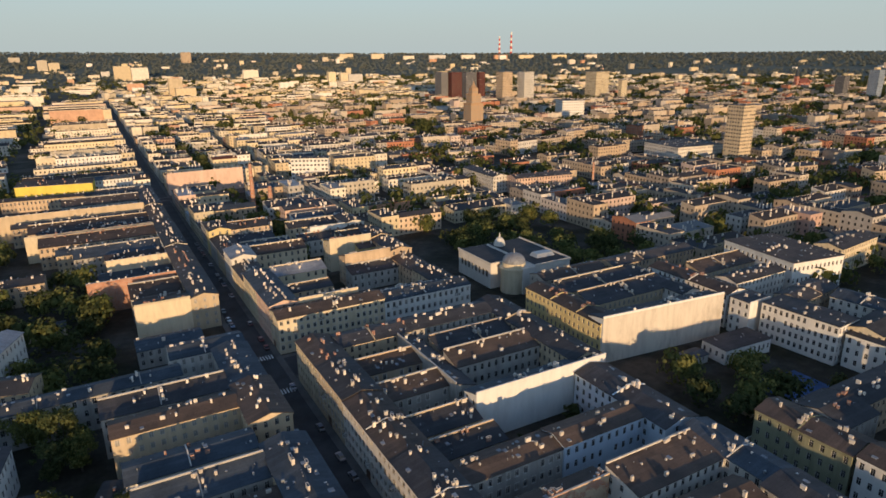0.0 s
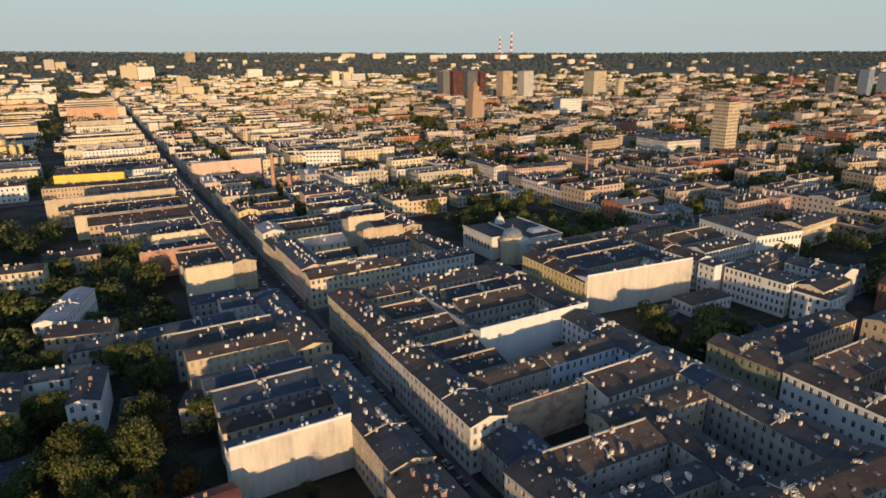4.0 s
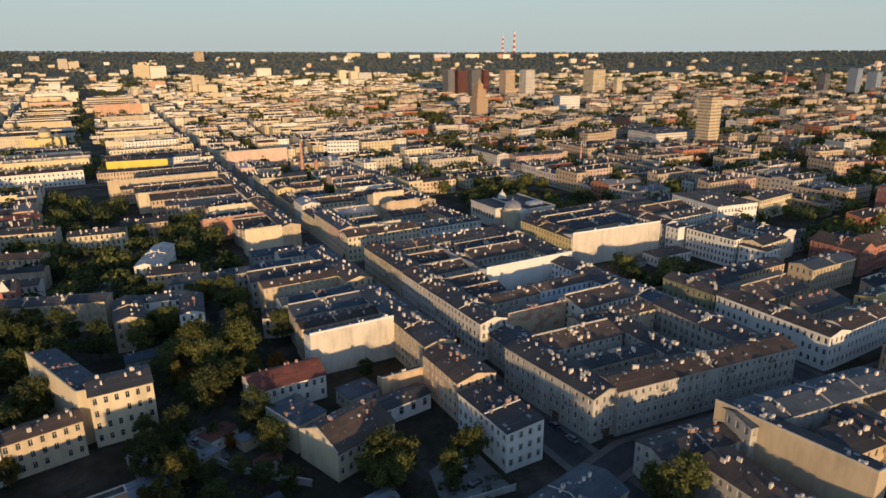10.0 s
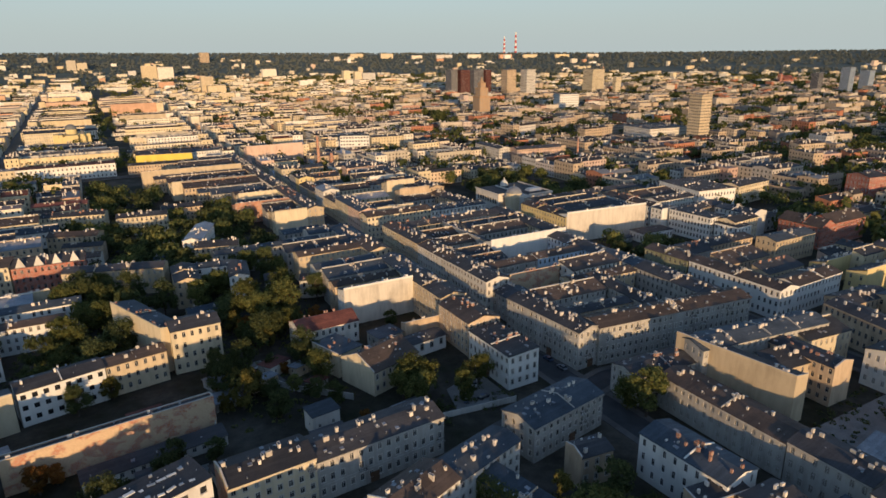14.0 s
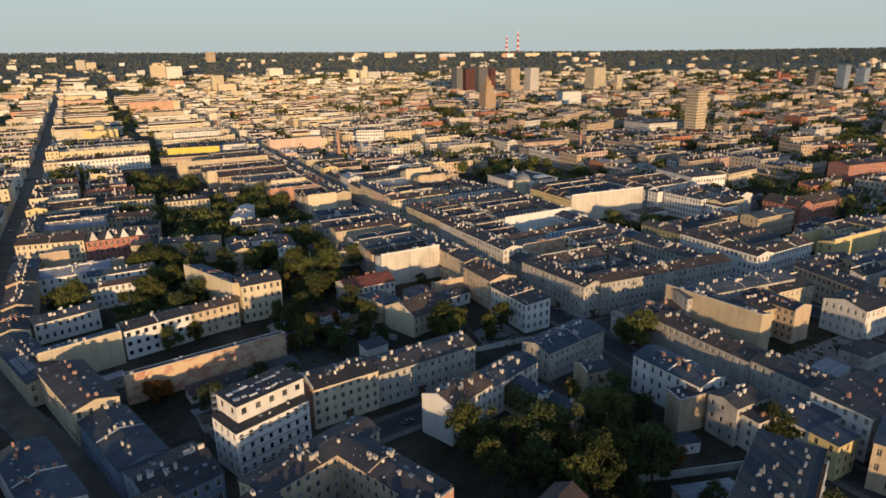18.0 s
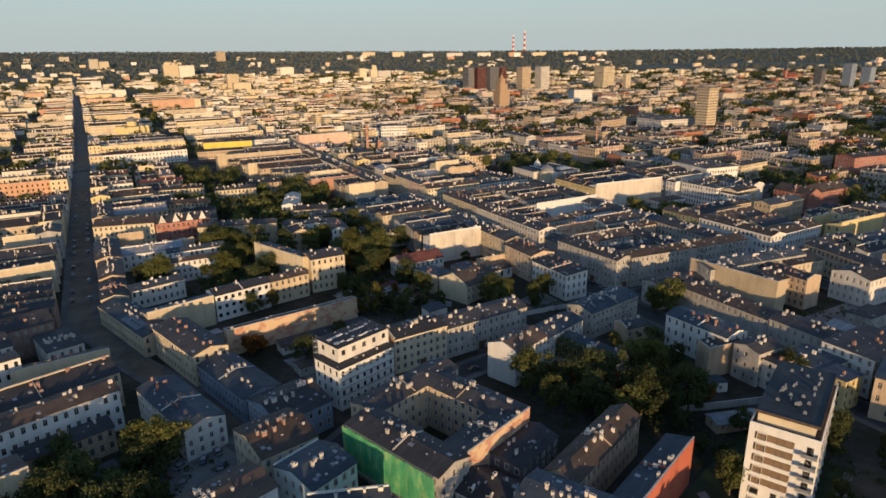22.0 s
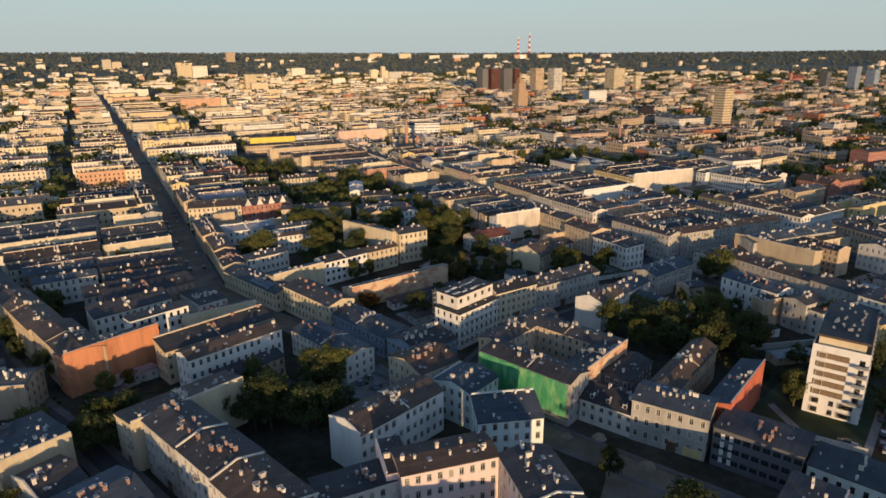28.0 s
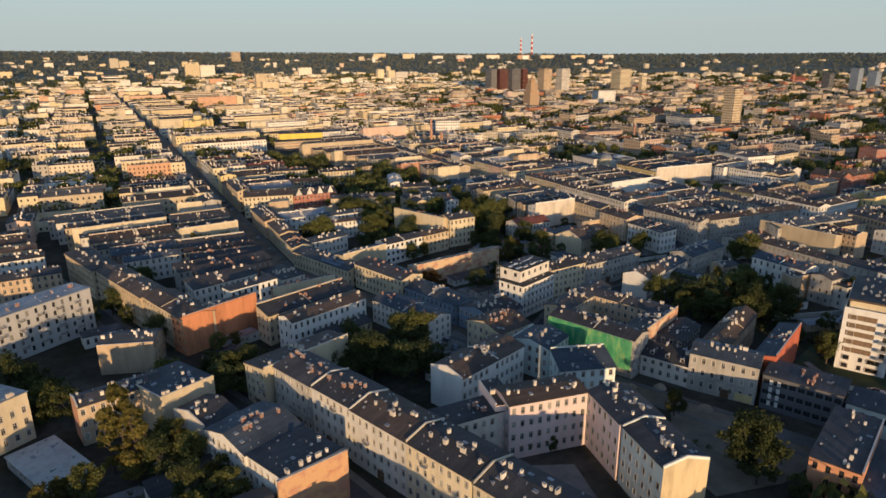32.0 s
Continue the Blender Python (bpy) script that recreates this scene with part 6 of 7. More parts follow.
def tree_thing(seed, rx, rz, height, leaf, n_leaf, size, label, slim=1.0):
    """Tapered trunk with limbs and a crown of leaf clumps round their tips."""
    rnd = random.Random(seed)
    top = new("tree")
    t = Geo()
    t.tube(0, 0, -0.3, height * 0.45, 0.32, 0.2, 8)
    clumps = []
    lean, lx, ly = rnd.uniform(0, 6.283), rnd.uniform(0.8, 1.15), rnd.uniform(0.8, 1.15)
    for q in range(34):
        a, k = rnd.uniform(0, 6.283), rnd.random() ** 0.45
        zz = height - rz + rnd.uniform(-0.95, 0.9) * rz
        bulge = 1 + 0.22 * math.sin(2 * a + lean) + 0.12 * math.sin(5 * a + 2 * lean)
        rr = rx * k * bulge * math.sqrt(max(0.08, 1 - ((zz - (height - rz)) / rz) ** 2)) * slim
        clumps.append((lx * rr * math.cos(a), ly * rr * math.sin(a), zz, rx * rnd.choice((0.16, 0.2, 0.24, 0.3, 0.36))))
    for cx, cy, cz, cr in clumps[:9]:
        a, b = Vector((0, 0, height * 0.36)), Vector((cx * 0.8, cy * 0.8, cz - cr * 0.3))
        ax = (b - a).normalized()
        u = ax.orthogonal().normalized()
        v = ax.cross(u)
        n = len(t.v)
        for p, r in ((a, 0.13), (b, 0.04)):
            t.v += [tuple(p + u * r * math.cos(1.2566 * i) + v * r * math.sin(1.2566 * i)) for i in range(5)]
        for i in range(5):
            j = (i + 1) % 5
            t.f.append((n + i, n + j, n + 5 + j, n + 5 + i))
            t.i.append(0)
    part("trunk", t.mesh("trunk", BARK), top)
    g = Geo()
    weights = [c[3] ** 2 for c in clumps]
    for cx, cy, cz, cr in rnd.choices(clumps, weights, k=int(n_leaf * 1.6)):
        d = Vector((rnd.gauss(0, 1), rnd.gauss(0, 1), rnd.gauss(0, 0.8)))
        d.normalize()
        p = Vector((cx, cy, cz)) + d * cr * rnd.uniform(0.35, 1.2)
        nn = (d * 0.8 + Vector((rnd.uniform(-0.9, 0.9), rnd.uniform(-0.9, 0.9), rnd.uniform(-0.4, 1.0)))).normalized()
        u = nn.orthogonal().normalized()
        v = nn.cross(u)
        s = size * rnd.uniform(0.5, 1.05)
        a = rnd.uniform(0, 6.283)
        uu, vv = u * math.cos(a) + v * math.sin(a), v * math.cos(a) - u * math.sin(a)
        g.quad(tuple(p - uu * s), tuple(p - vv * s * 0.62 + nn * s * 0.2), tuple(p + uu * s), tuple(p + vv * s * 0.62 + nn * s * 0.2))
    part("crown", g.mesh("crown", leaf), top)
    return tagged(top, label, "tree", "trees")


KINDS = {
    'g': [tree_thing(1, 4.6, 4.2, 11.5, LEAF, 2300, 0.42, "green broadleaf tree in a courtyard"), tree_thing(2, 4.0, 4.6, 12.0, LEAF, 2200, 0.42, "green broadleaf tree in a courtyard")],
    'd': [tree_thing(3, 5.0, 4.4, 12.0, LEAFD, 2300, 0.42, "dark green leafy tree in the shade"), tree_thing(4, 3.6, 3.6, 9.0, LEAFD, 1700, 0.4, "dark green leafy tree in the shade")],
    'y': [tree_thing(5, 3.6, 4.6, 11.5, LEAFY, 2000, 0.4, "yellowing tree in early autumn"), tree_thing(6, 3.0, 3.0, 8.0, LEAFY, 1500, 0.38, "yellowing tree in early autumn")],
    'r': [tree_thing(7, 3.8, 3.2, 8.5, LEAFR, 1900, 0.4, "rust-brown autumn tree in a yard"), tree_thing(8, 2.6, 2.4, 6.5, LEAFR, 1300, 0.36, "rust-brown autumn tree in a yard")],
    'p': [tree_thing(9, 2.6, 7.0, 16.0, LEAFY, 2300, 0.4, "tall slim poplar, yellow-green")],
    'b': [tree_thing(10, 2.4, 1.8, 4.0, LEAFD, 900, 0.34, "low dark bush beside a wall")],
}
for ks in KINDS.values():
    for base in ks:
        base.matrix_basis = pose(-900, -900 + 30 * len(base.name), 0)
rt = random.Random(5)
used = set()
MID = []             # trees too far off to tell their limbs


def tree(x, y, kind='g', size=1.0):
    if x > 150 or y > 205:
        MID.append((x, y, 0.0, size * 5.4))
        return None
    ks = KINDS[kind]
    base = rt.choice(ks)
    size *= 1.12
    m = pose(x, y, 0, 0, 0, rt.uniform(0, 360)) @ Matrix.Diagonal((size, size, size * rt.uniform(0.9, 1.12), 1))
    if base.name not in used:
        used.add(base.name)
        base.matrix_basis = m
        return base
    ob = copy_thing(base, Matrix())
    ob.matrix_basis = m
    return ob


def grove(x0, y0, x1, y1, n, kinds='gggdy', lo=0.8, hi=1.3):
    for q in range(n):
        for k in range(20):
            x, y = rt.uniform(x0, x1), rt.uniform(y0, y1)
            if free(x, y, 2.2):
                tree(x, y, rt.choice(kinds), rt.uniform(lo, hi))
                break


for x, y, k, s in ((-38, 136, 'g', 1.3), (-25, 129, 'g', 1.25), (-22, 146, 'g', 1.2), (-36, 122, 'g', 1.2), (-33, 110, 'd', 1.1), (-42, 101, 'd', 1.1), (-30, 84, 'd', 0.9)):
    tree(x, y, k, s)
for x, y, k, s in ((-50, 128, 'd', 1.1), (11, 97, 'd', 0.8), (-6, 142, 'd', 1.0), (-70, 157, 'd', 1.2), (-101, 174, 'd', 1.2), (-92, 168, 'g', 1.1), (-82, 176, 'd', 1.1), (-94, 196, 'g', 1.0)):
    tree(x, y, k, s)
for x, y, k, s in ((-60, 92, 'd', 0.7), (-57, 62, 'y', 1.0), (-52, 68, 'y', 0.8), (-26, 34, 'r', 0.7), (-10, 40, 'g', 1.0), (-5, 43, 'g', 1.1), (0, 46, 'd', 0.9), (-22, 118, 'r', 0.8)):
    tree(x, y, k, s)
for x, y, k, s in ((52, -6, 'g', 1.35), (50, 0, 'g', 0.9), (-113, 46, 'r', 1.15), (-109, 48, 'r', 0.9), (-70, 38, 'd', 0.8), (-83, 30, 'd', 0.8), (-94, 90, 'y', 0.9), (-104, 84, 'd', 0.8), (-90, -22, 'g', 0.9)):
    tree(x, y, k, s)
for x, y, k, s in ((-20, -92, 'y', 0.95), (7, -63, 'r', 0.8), (3, -46, 'y', 1.0), (14.5, -31, 'd', 1.25), (14, -44, 'd', 1.0), (38, -70, 'd', 1.0), (-100, -94, 'd', 0.62), (12, -100, 'd', 1.0)):
    tree(x, y, k, s)
grove(-40, -64, 6, -26, 34, 'ddgydr', 0.85, 1.2)
grove(-54, 100, -12, 152, 15, 'gdyrg', 0.8, 1.15)
grove(-62, 48, -22, 94, 22, 'dygbrd', 0.5, 0.95)
grove(-110, 96, -82, 200, 14, 'ddg', 0.9, 1.2)
grove(-105, 215, -4, 345, 60, 'ddgggy', 0.9, 1.4)
grove(-98, 340, -40, 455, 18, 'dggd', 1.0, 1.4)
tree(-150, -13, 'g', 1.35)
tree(-155, -9, 'g', 1.1)
tree(-187, -19, 'd', 0.8)
tree(-217, 19, 'g', 0.75)
tree(-224, -9, 'd', 1.0)
tree(-219, -3, 'g', 0.8)
tree(-24, -96, 'g', 0.9)
grove(-176, -38, -152, 2, 13, 'dddg', 0.9, 1.2)
grove(-205, -20, -186, 6, 7, 'ddgyb', 0.5, 0.75)
grove(-245, 60, -232, 140, 8, 'ddg', 0.6, 0.8)
grove(-270, -100, -225, -45, 9, 'gydb', 0.6, 1.0)
grove(-176, 120, -130, 150, 3, 'dg')
grove(176, 272, 262, 345, 28, 'gggdyd', 1.0, 1.35)
grove(202, 218, 268, 272, 15, 'gggd', 1.0, 1.3)
grove(158, 98, 186, 134, 9, 'gdyd', 0.9, 1.2)
grove(186, 96, 208, 128, 5, 'dd', 0.7, 1.0)
grove(-212, 150, -182, 165, 5, 'ddg', 0.8, 1.0)
grove(-30, 176, -12, 198, 4, 'dg')
grove(60, 405, 110, 425, 5, 'dg')
grove(280, 90, 390, 150, 12, 'dgg', 0.9, 1.2)
grove(-100, 14, -72, 48, 8, 'dbyr', 0.6, 0.9)
grove(-6, 20, 24, 48, 9, 'gdb', 0.6, 1.0)
grove(-20, -120, 20, -60, 9, 'dbdy', 0.5, 0.9)
grove(-242, -16, -220, 10, 8, 'dgb', 0.6, 0.9)
grove(90, 110, 135, 132, 6, 'db', 0.5, 0.8)
grove(-120, 100, -95, 135, 10, 'ddg', 0.8, 1.1)
grove(-60, 150, -42, 215, 14, 'ddg', 0.8, 1.1)
grove(138, -60, 152, 150, 6, 'dg', 0.5, 0.7)
grove(300, 60, 420, 180, 10, 'dgg', 1.0, 1.3)
grove(-345, 300, -240, 420, 26, 'dgd', 1.0, 1.4)
grove(-365, 480, -180, 534, 18, 'dgd', 1.0, 1.4)
for x, y, k, z in ((-252, -38, 'p', 1.3), (-249, -41, 'p', 1.15), (-255, -41, 'p', 1.1), (-247, -45, 'p', 0.85), (-250, -47, 'y', 0.8), (-238, -43, 'y', 1.0), (-241, -40, 'g', 0.95),
                   (-235, -47, 'd', 0.8), (-244, -50, 'd', 0.9), (-230, -60, 'd', 0.85), (-233, -58, 'y', 0.7), (-266, -50, 'y', 0.95), (-261, -52, 'g', 0.9), (-270, -54, 'y', 0.8), (-238, -66, 'd', 0.9),
                   (-263, 77, 'd', 1.1), (-258, 73, 'd', 1.0), (-275, 62, 'd', 0.9), (-251, 82, 'd', 0.9), (-246, 66, 'd', 0.8), (-276, 6, 'd', 1.1), (-272, 0, 'g', 0.9), (-279, 14, 'd', 1.1), (-270, 10, 'd', 0.9),
                   (-274, -6, 'd', 0.9), (-284, 24, 'd', 1.1), (-266, -6, 'd', 0.8), (-210, 24, 'y', 0.75), (-219, -9, 'g', 1.1), (-215, -15, 'd', 1.1), (-212, -6, 'd', 1.0), (-222, -16, 'd', 0.9), (-235, 43, 'd', 0.85), (-238, 36, 'd', 0.8),
                   (-192, 33, 'd', 0.7), (-198, 30, 'd', 0.7), (-187, -13, 'd', 0.9), (-174, -27, 'd', 1.2), (-178, -24, 'd', 1.0), (-145, -90, 'd', 0.5), (-150, -86, 'd', 0.5), (-190, -76, 'g', 0.6),
                   (-104.5, -124, 'd', 1.25), (-101.5, -120.5, 'd', 1.05), (-107, -128, 'd', 0.8), (-104, -137, 'd', 0.75)):
    tree(x, y, k, z)
tree(-207, 153, 'p', 0.8)
tree(-199, 154, 'p', 0.75)
tree(-190, 155, 'd', 0.9)
FARTREES += [(x, y, 0.0) for x, y in TREESPOTS if free(x, y, 2.5)]

# far trees and woods, too many to count
def far_woods(name, spots, leaf, size, label, n_leaf=30):
    rnd = random.Random(len(spots))
    g = Geo()
    for x, y, z, r in spots:
        lobes = [(0, 0, 0, 1.0)] + [(r * rnd.uniform(-0.6, 0.6), r * rnd.uniform(-0.6, 0.6), r * rnd.uniform(-0.2, 0.6), rnd.uniform(0.4, 0.7)) for q in range(5 if n_leaf > 30 else 0)]
        for q in range(n_leaf):
            lx, ly, lz, lk = rnd.choice(lobes)
            d = Vector((rnd.gauss(0, 1), rnd.gauss(0, 1), rnd.gauss(0, 0.7)))
            d.normalize()
            p = Vector((x + lx, y + ly, z + lz + r * 1.0)) + Vector((d.x * r, d.y * r, d.z * r * 0.9)) * lk * rnd.uniform(0.6, 1.05)
            nn = (d + Vector((rnd.uniform(-0.5, 0.5), rnd.uniform(-0.5, 0.5), rnd.uniform(0, 0.6)))).normalized()
            u = nn.orthogonal().normalized()
            v = nn.cross(u)
            s = r * size * rnd.uniform(0.5, 1.1)
            g.quad(tuple(p - u * s), tuple(p - v * s * 0.8), tuple(p + u * s), tuple(p + v * s * 0.8))
    tagged(new(name, g.mesh(name, leaf)), label, "woods", kind="stuff")


rw = random.Random(9)
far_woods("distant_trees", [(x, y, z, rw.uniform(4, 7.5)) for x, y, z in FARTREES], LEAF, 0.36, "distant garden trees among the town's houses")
far_woods("garden_trees", MID[::2], LEAF, 0.15, "leafy garden trees behind the tenements", 420)
far_woods("garden_trees", MID[1::2], LEAFD, 0.15, "dark leafy garden trees behind the tenements", 420)
ws = []
for q in range(11000):
    ang, d = radians(rw.uniform(-16, 72)), 1700 + 3200 * rw.random() ** 0.6
    x, y = d * math.sin(ang) - 60, d * math.cos(ang) - 120
    if noise.noise(Vector((x * 0.0022, y * 0.0022, 3))) > (0.12 if d < 2600 else -0.12) or d > 3600:
        if clear_spot(x - 6, y - 6, 12, 12):
            ws.append((x, y, ground_z(x, y), rw.uniform(3.5, 7)))
# distance haze is painted into this leaf colour: paler and greyer green
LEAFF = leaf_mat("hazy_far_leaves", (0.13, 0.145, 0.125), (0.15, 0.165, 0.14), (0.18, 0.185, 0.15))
far_woods("woods", ws, LEAFF, 0.62, "woods on the rising land round the town, greyed with painted haze")

# pale housing estates among the far woods
rb = random.Random(21)
est = Geo()
for q in range(240):
    ang, d = radians(rb.uniform(-14, 70)), 2200 + 2000 * rb.random() ** 1.3
    x, y = d * math.sin(ang) - 60, d * math.cos(ang) - 120
    far_house(est, x, y, ground_z(x, y), rb.uniform(14, 50), rb.uniform(10, 16), rb.choice((8, 9, 10, 12, 14, 16, 24)), 'flat', rb)
for q in range(9):
    x, y = 1463 + 160 * q, 3893 - 94 * q - 30 * (q % 3)
    far_house(est, x, y, ground_z(x, y), rb.uniform(70, 120), 14, rb.choice((26, 30, 22)), 'flat', rb)
for x, y, w, d, h in ((-133, 3470, 40, 24, 46), (-90, 3480, 44, 20, 34), (141, 2864, 60, 24, 56), (203, 2858, 62, 24, 50), (216, 1849, 34, 20, 50), (228, 1820, 50, 30, 26), (820, 2309, 28, 22, 44), (861, 2293, 28, 22, 40), (890, 2285, 54, 20, 34), (600, 2700, 60, 20, 40)):
    far_house(est, x, y, ground_z(x, y), w, d, h, 'flat', rb)
tagged(new("housing_estates", est.mesh("housing_estates", FARWALL, FARROOF, STACK, GLASS)), "pale apartment blocks scattered among far woods", "housing estate", kind="stuff")

# ---- single buildings with shapes of their own ----
def modern_tower():
    """White seven-storey apartment house with brown window bands, corner balconies and a set-back top storey."""
    top = new("apartment_tower")
    top.matrix_basis = pose(-17.5, -112.5, 0, 0, 0, 25)
    HOUSES.append((top.matrix_basis.inverted(), 34, 15, 26))
    W, D, Hh = 33.0, 15.2, 22.6
    g = Geo()
    g.box(0, 0, 0, W, D, Hh)
    part("wall", g.mesh("wall", WHITE), top)
    r = Geo()
    r.box(0.3, 0.3, Hh, W - 0.3, D - 0.3, Hh + 0.08)
    part("terrace", r.mesh("terrace", BROWNR), top)
    p = Geo()
    p.box(0.003, 0.003, Hh, W - 0.003, 0.25, Hh + 0.9)
    p.box(0.003, D - 0.25, Hh, W - 0.003, D - 0.003, Hh + 0.9)
    p.box(0.003, 0.25, Hh, 0.25, D - 0.25, Hh + 0.9)
    part("parapet", p.mesh("parapet", WHITE), top)
    s = Geo()
    s.box(2.2, 1.6, Hh + 0.08, W - 1, D - 1.2, Hh + 3.1)
    part("penthouse", s.mesh("penthouse", CREAM), top)
    f = Geo()
    f.box(1.4, 0.8, Hh + 3.1, W - 0.4, D - 0.6, Hh + 3.6)
    part("roof", f.mesh("roof", MEMBRANE), top)
    e = Geo()
    e.box(1.3, 0.7, Hh + 3.05, W - 0.3, 0.8, Hh + 3.8)
    e.box(1.3, 0.8, Hh + 3.05, 1.4, D - 0.5, Hh + 3.8)
    part("fascia", e.mesh("fascia", BROWNR), top)
    band = plaster("brown_facade_panel", (0.22, 0.15, 0.09), 0.2)
    big = {}
    for fl in range(7):
        z = 1.0 + fl * 3.08
        if fl >= 2:
            b = Geo()
            b.box(-0.03, 5.2, z - 0.1, 0.0, D - 1.4, z + 1.75)
            part("band", b.mesh("band", band), top, "brown panel band")
        for y, w in ((D - 3.0, 1.9), (D - 7.0, 1.5), (6.4, 1.5)) if fl >= 2 else ((D - 3.0, 1.9), (D - 7.4, 1.3), (4.0, 3.6)):
            part("window", win_mesh(w, 1.65, True, w > 1.6), top, m=pose(-0.05, y, z, 0, 0, 270))
        for x in (3.5, 7.5, 11.5, 15.5, 19.5, 23.5, 28):
            part("window", win_mesh(1.6, 1.65, True, False), top, m=pose(x, -0.05, z))
        if fl >= 2:
            q = Geo()
            q.box(-1.5, 0.2, z - 0.75, -0.001, 3.6, z - 0.57)
            bal = part("balcony", q.mesh("balcony", WHITE), top)
            rl = Geo()
            rl.box(-1.5, 0.2, z - 0.57, -1.45, 3.6, z + 0.4)
            rl.box(-1.45, 0.2, z - 0.57, -0.01, 0.25, z + 0.4)
            rl.box(-1.45, 3.55, z - 0.57, -0.01, 3.6, z + 0.4)
            part("railing", rl.mesh("railing", METAL), bal, "grey metal balcony railing")
            part("balcony_door", win_mesh(1.4, 2.2, True, False), top, m=pose(-0.05, 1.9, z - 0.5, 0, 0, 270))
    rnd = random.Random(3)
    vent = Geo()
    vent.box(-0.4, -0.22, 0, 0.4, 0.22, 0.5)
    vent.box(-0.25, -0.12, 0.5, 0.25, 0.12, 0.8)
    vm = vent.mesh("vent", METAL)
    for q in range(26):
        part("vent", vm, top, m=pose(rnd.uniform(3, W - 3), D / 2 + rnd.choice((-3.4, -1.0, 1.2, 3.2)) + rnd.uniform(-0.5, 0.5), Hh + 3.6, 0, 0, rnd.choice((0, 90))))
    tagged(top, "white seven-storey apartment house with brown panel bands and balconies", "apartment house")


modern_tower()


def netting():
    """Green scaffold netting hung before the facade, open below the first floor."""
    m, nt, b = shader("green_scaffold_net", 0.8, spec=0.1)
    n = noise_at(nt, place_of(nt, 1, 1, 0.4), 0.5, 5, 0.65)
    nt.links.new(ramp(nt, n, ((0.3, (0.05, 0.26, 0.12)), (0.52, (0.12, 0.40, 0.17)), (0.68, (0.32, 0.50, 0.20)))), b.inputs["Base Color"])
    clear, both = nt.nodes.new("ShaderNodeBsdfTransparent"), nt.nodes.new("ShaderNodeMixShader")
    clear.inputs["Color"].default_value = (0.75, 0.9, 0.75, 1)
    both.inputs[0].default_value = 0.78
    nt.links.new(clear.outputs[0], both.inputs[1])
    nt.links.new(b.outputs[0], both.inputs[2])
    nt.links.new(both.outputs[0], nt.nodes["Material Output"].inputs["Surface"])
    top = new("scaffold_netting")
    top.matrix_basis = pose(-94.5, -70, 0, 0, 0, 19)
    rnd = random.Random(8)
    n_y, n_z = 30, 10
    g = Geo()
    for j in range(n_z + 1):
        for i in range(n_y + 1):
            g.v.append((-1.3 + 0.14 * math.sin(i * 1.3 + j * 0.4) + rnd.uniform(-0.05, 0.05), 0.2 + 33.8 * i / n_y, 3.6 + 11.2 * j / n_z))
    for j in range(n_z):
        for i in range(n_y):
            a = j * (n_y + 1) + i
            g.f.append((a + 1, a, a + n_y + 1, a + n_y + 2))
            g.i.append(0)
    part("net", g.mesh("net", m, smooth=True), top)
    for i in range(12):
        q = Geo()
        q.tube(-1.15, 0.5 + i * 3.0, 0, 15.2, 0.06, 0.06, 6)
        part("pole", q.mesh("pole", METAL), top)
    for j in range(6):
        q = Geo()
        q.box(-1.1, 0.3, 2.4 + j * 2.1, -0.45, 33.8, 2.46 + j * 2.1)
        part("deck", q.mesh("deck", SILL), top)
    tagged(top, "green scaffold netting in front of a tenement facade", "scaffold")


netting()


def scaffold(x, y, w, d, h, rot, z0=0.0):
    top = new("scaffold")
    top.matrix_basis = pose(x, y, z0, 0, 0, rot)
    nx = max(1, round(w / 2.2))
    for i in range(nx + 1):
        for yy in (0, d):
            g = Geo()
            g.tube(w * i / nx, yy, 0, h, 0.06, 0.06, 6)
            part("pole", g.mesh("pole", METAL), top)
    for j in range(1, int(h / 2.1) + 1):
        g = Geo()
        g.box(0, 0, j * 2.1 - 0.05, w, d, j * 2.1)
        part("deck", g.mesh("deck", SILL), top)
        g = Geo()
        g.box(0, -0.03, j * 2.1 + 0.95, w, 0.03, j * 2.1 + 1.02)
        part("rail", g.mesh("rail", METAL), top)
    tagged(top, "grey tube scaffold standing against a new building", "scaffold")


# the new white house: a set-back upper part, ledges and a scaffold
house(-95.5, -4, 21.4, 11, 19.6, rot=18, roof='flat', wall=OFFW, cover=TARM, chim=0, dark=True, gap=3.6, wsize=(1.6, 1.8), label="set-back upper storeys of a new white house", seed=4)
scaffold(-99.8, 6.4, 1.4, 1.2, 20.5, 18)
for k in range(5):
    g = Geo()
    g.box(0.3, -0.5, 2.6 + 2.6 * k, 22.5, -0.004, 2.75 + 2.6 * k)
    ob = new("ledge", g.mesh("ledge", CONCRETE))
    ob.matrix_basis = pose(-97, -8.5, 0, 0, 0, 18)
    tagged(ob, "thin concrete balcony slab on a white facade", "balcony slab", "balcony slabs")
# brick end of the ornate tenement
g = Geo()
g.box(-0.06, 0.15, 0, -0.01, 11.85, 13.4)
end_ = new("brick_cladding", g.mesh("brick_cladding", OBRICK))
end_.matrix_basis = pose(-72, 5, 0, 0, 0, 4)
tagged(end_, "bare orange brick end wall of an ornate tenement", "brick wall", kind="structure")


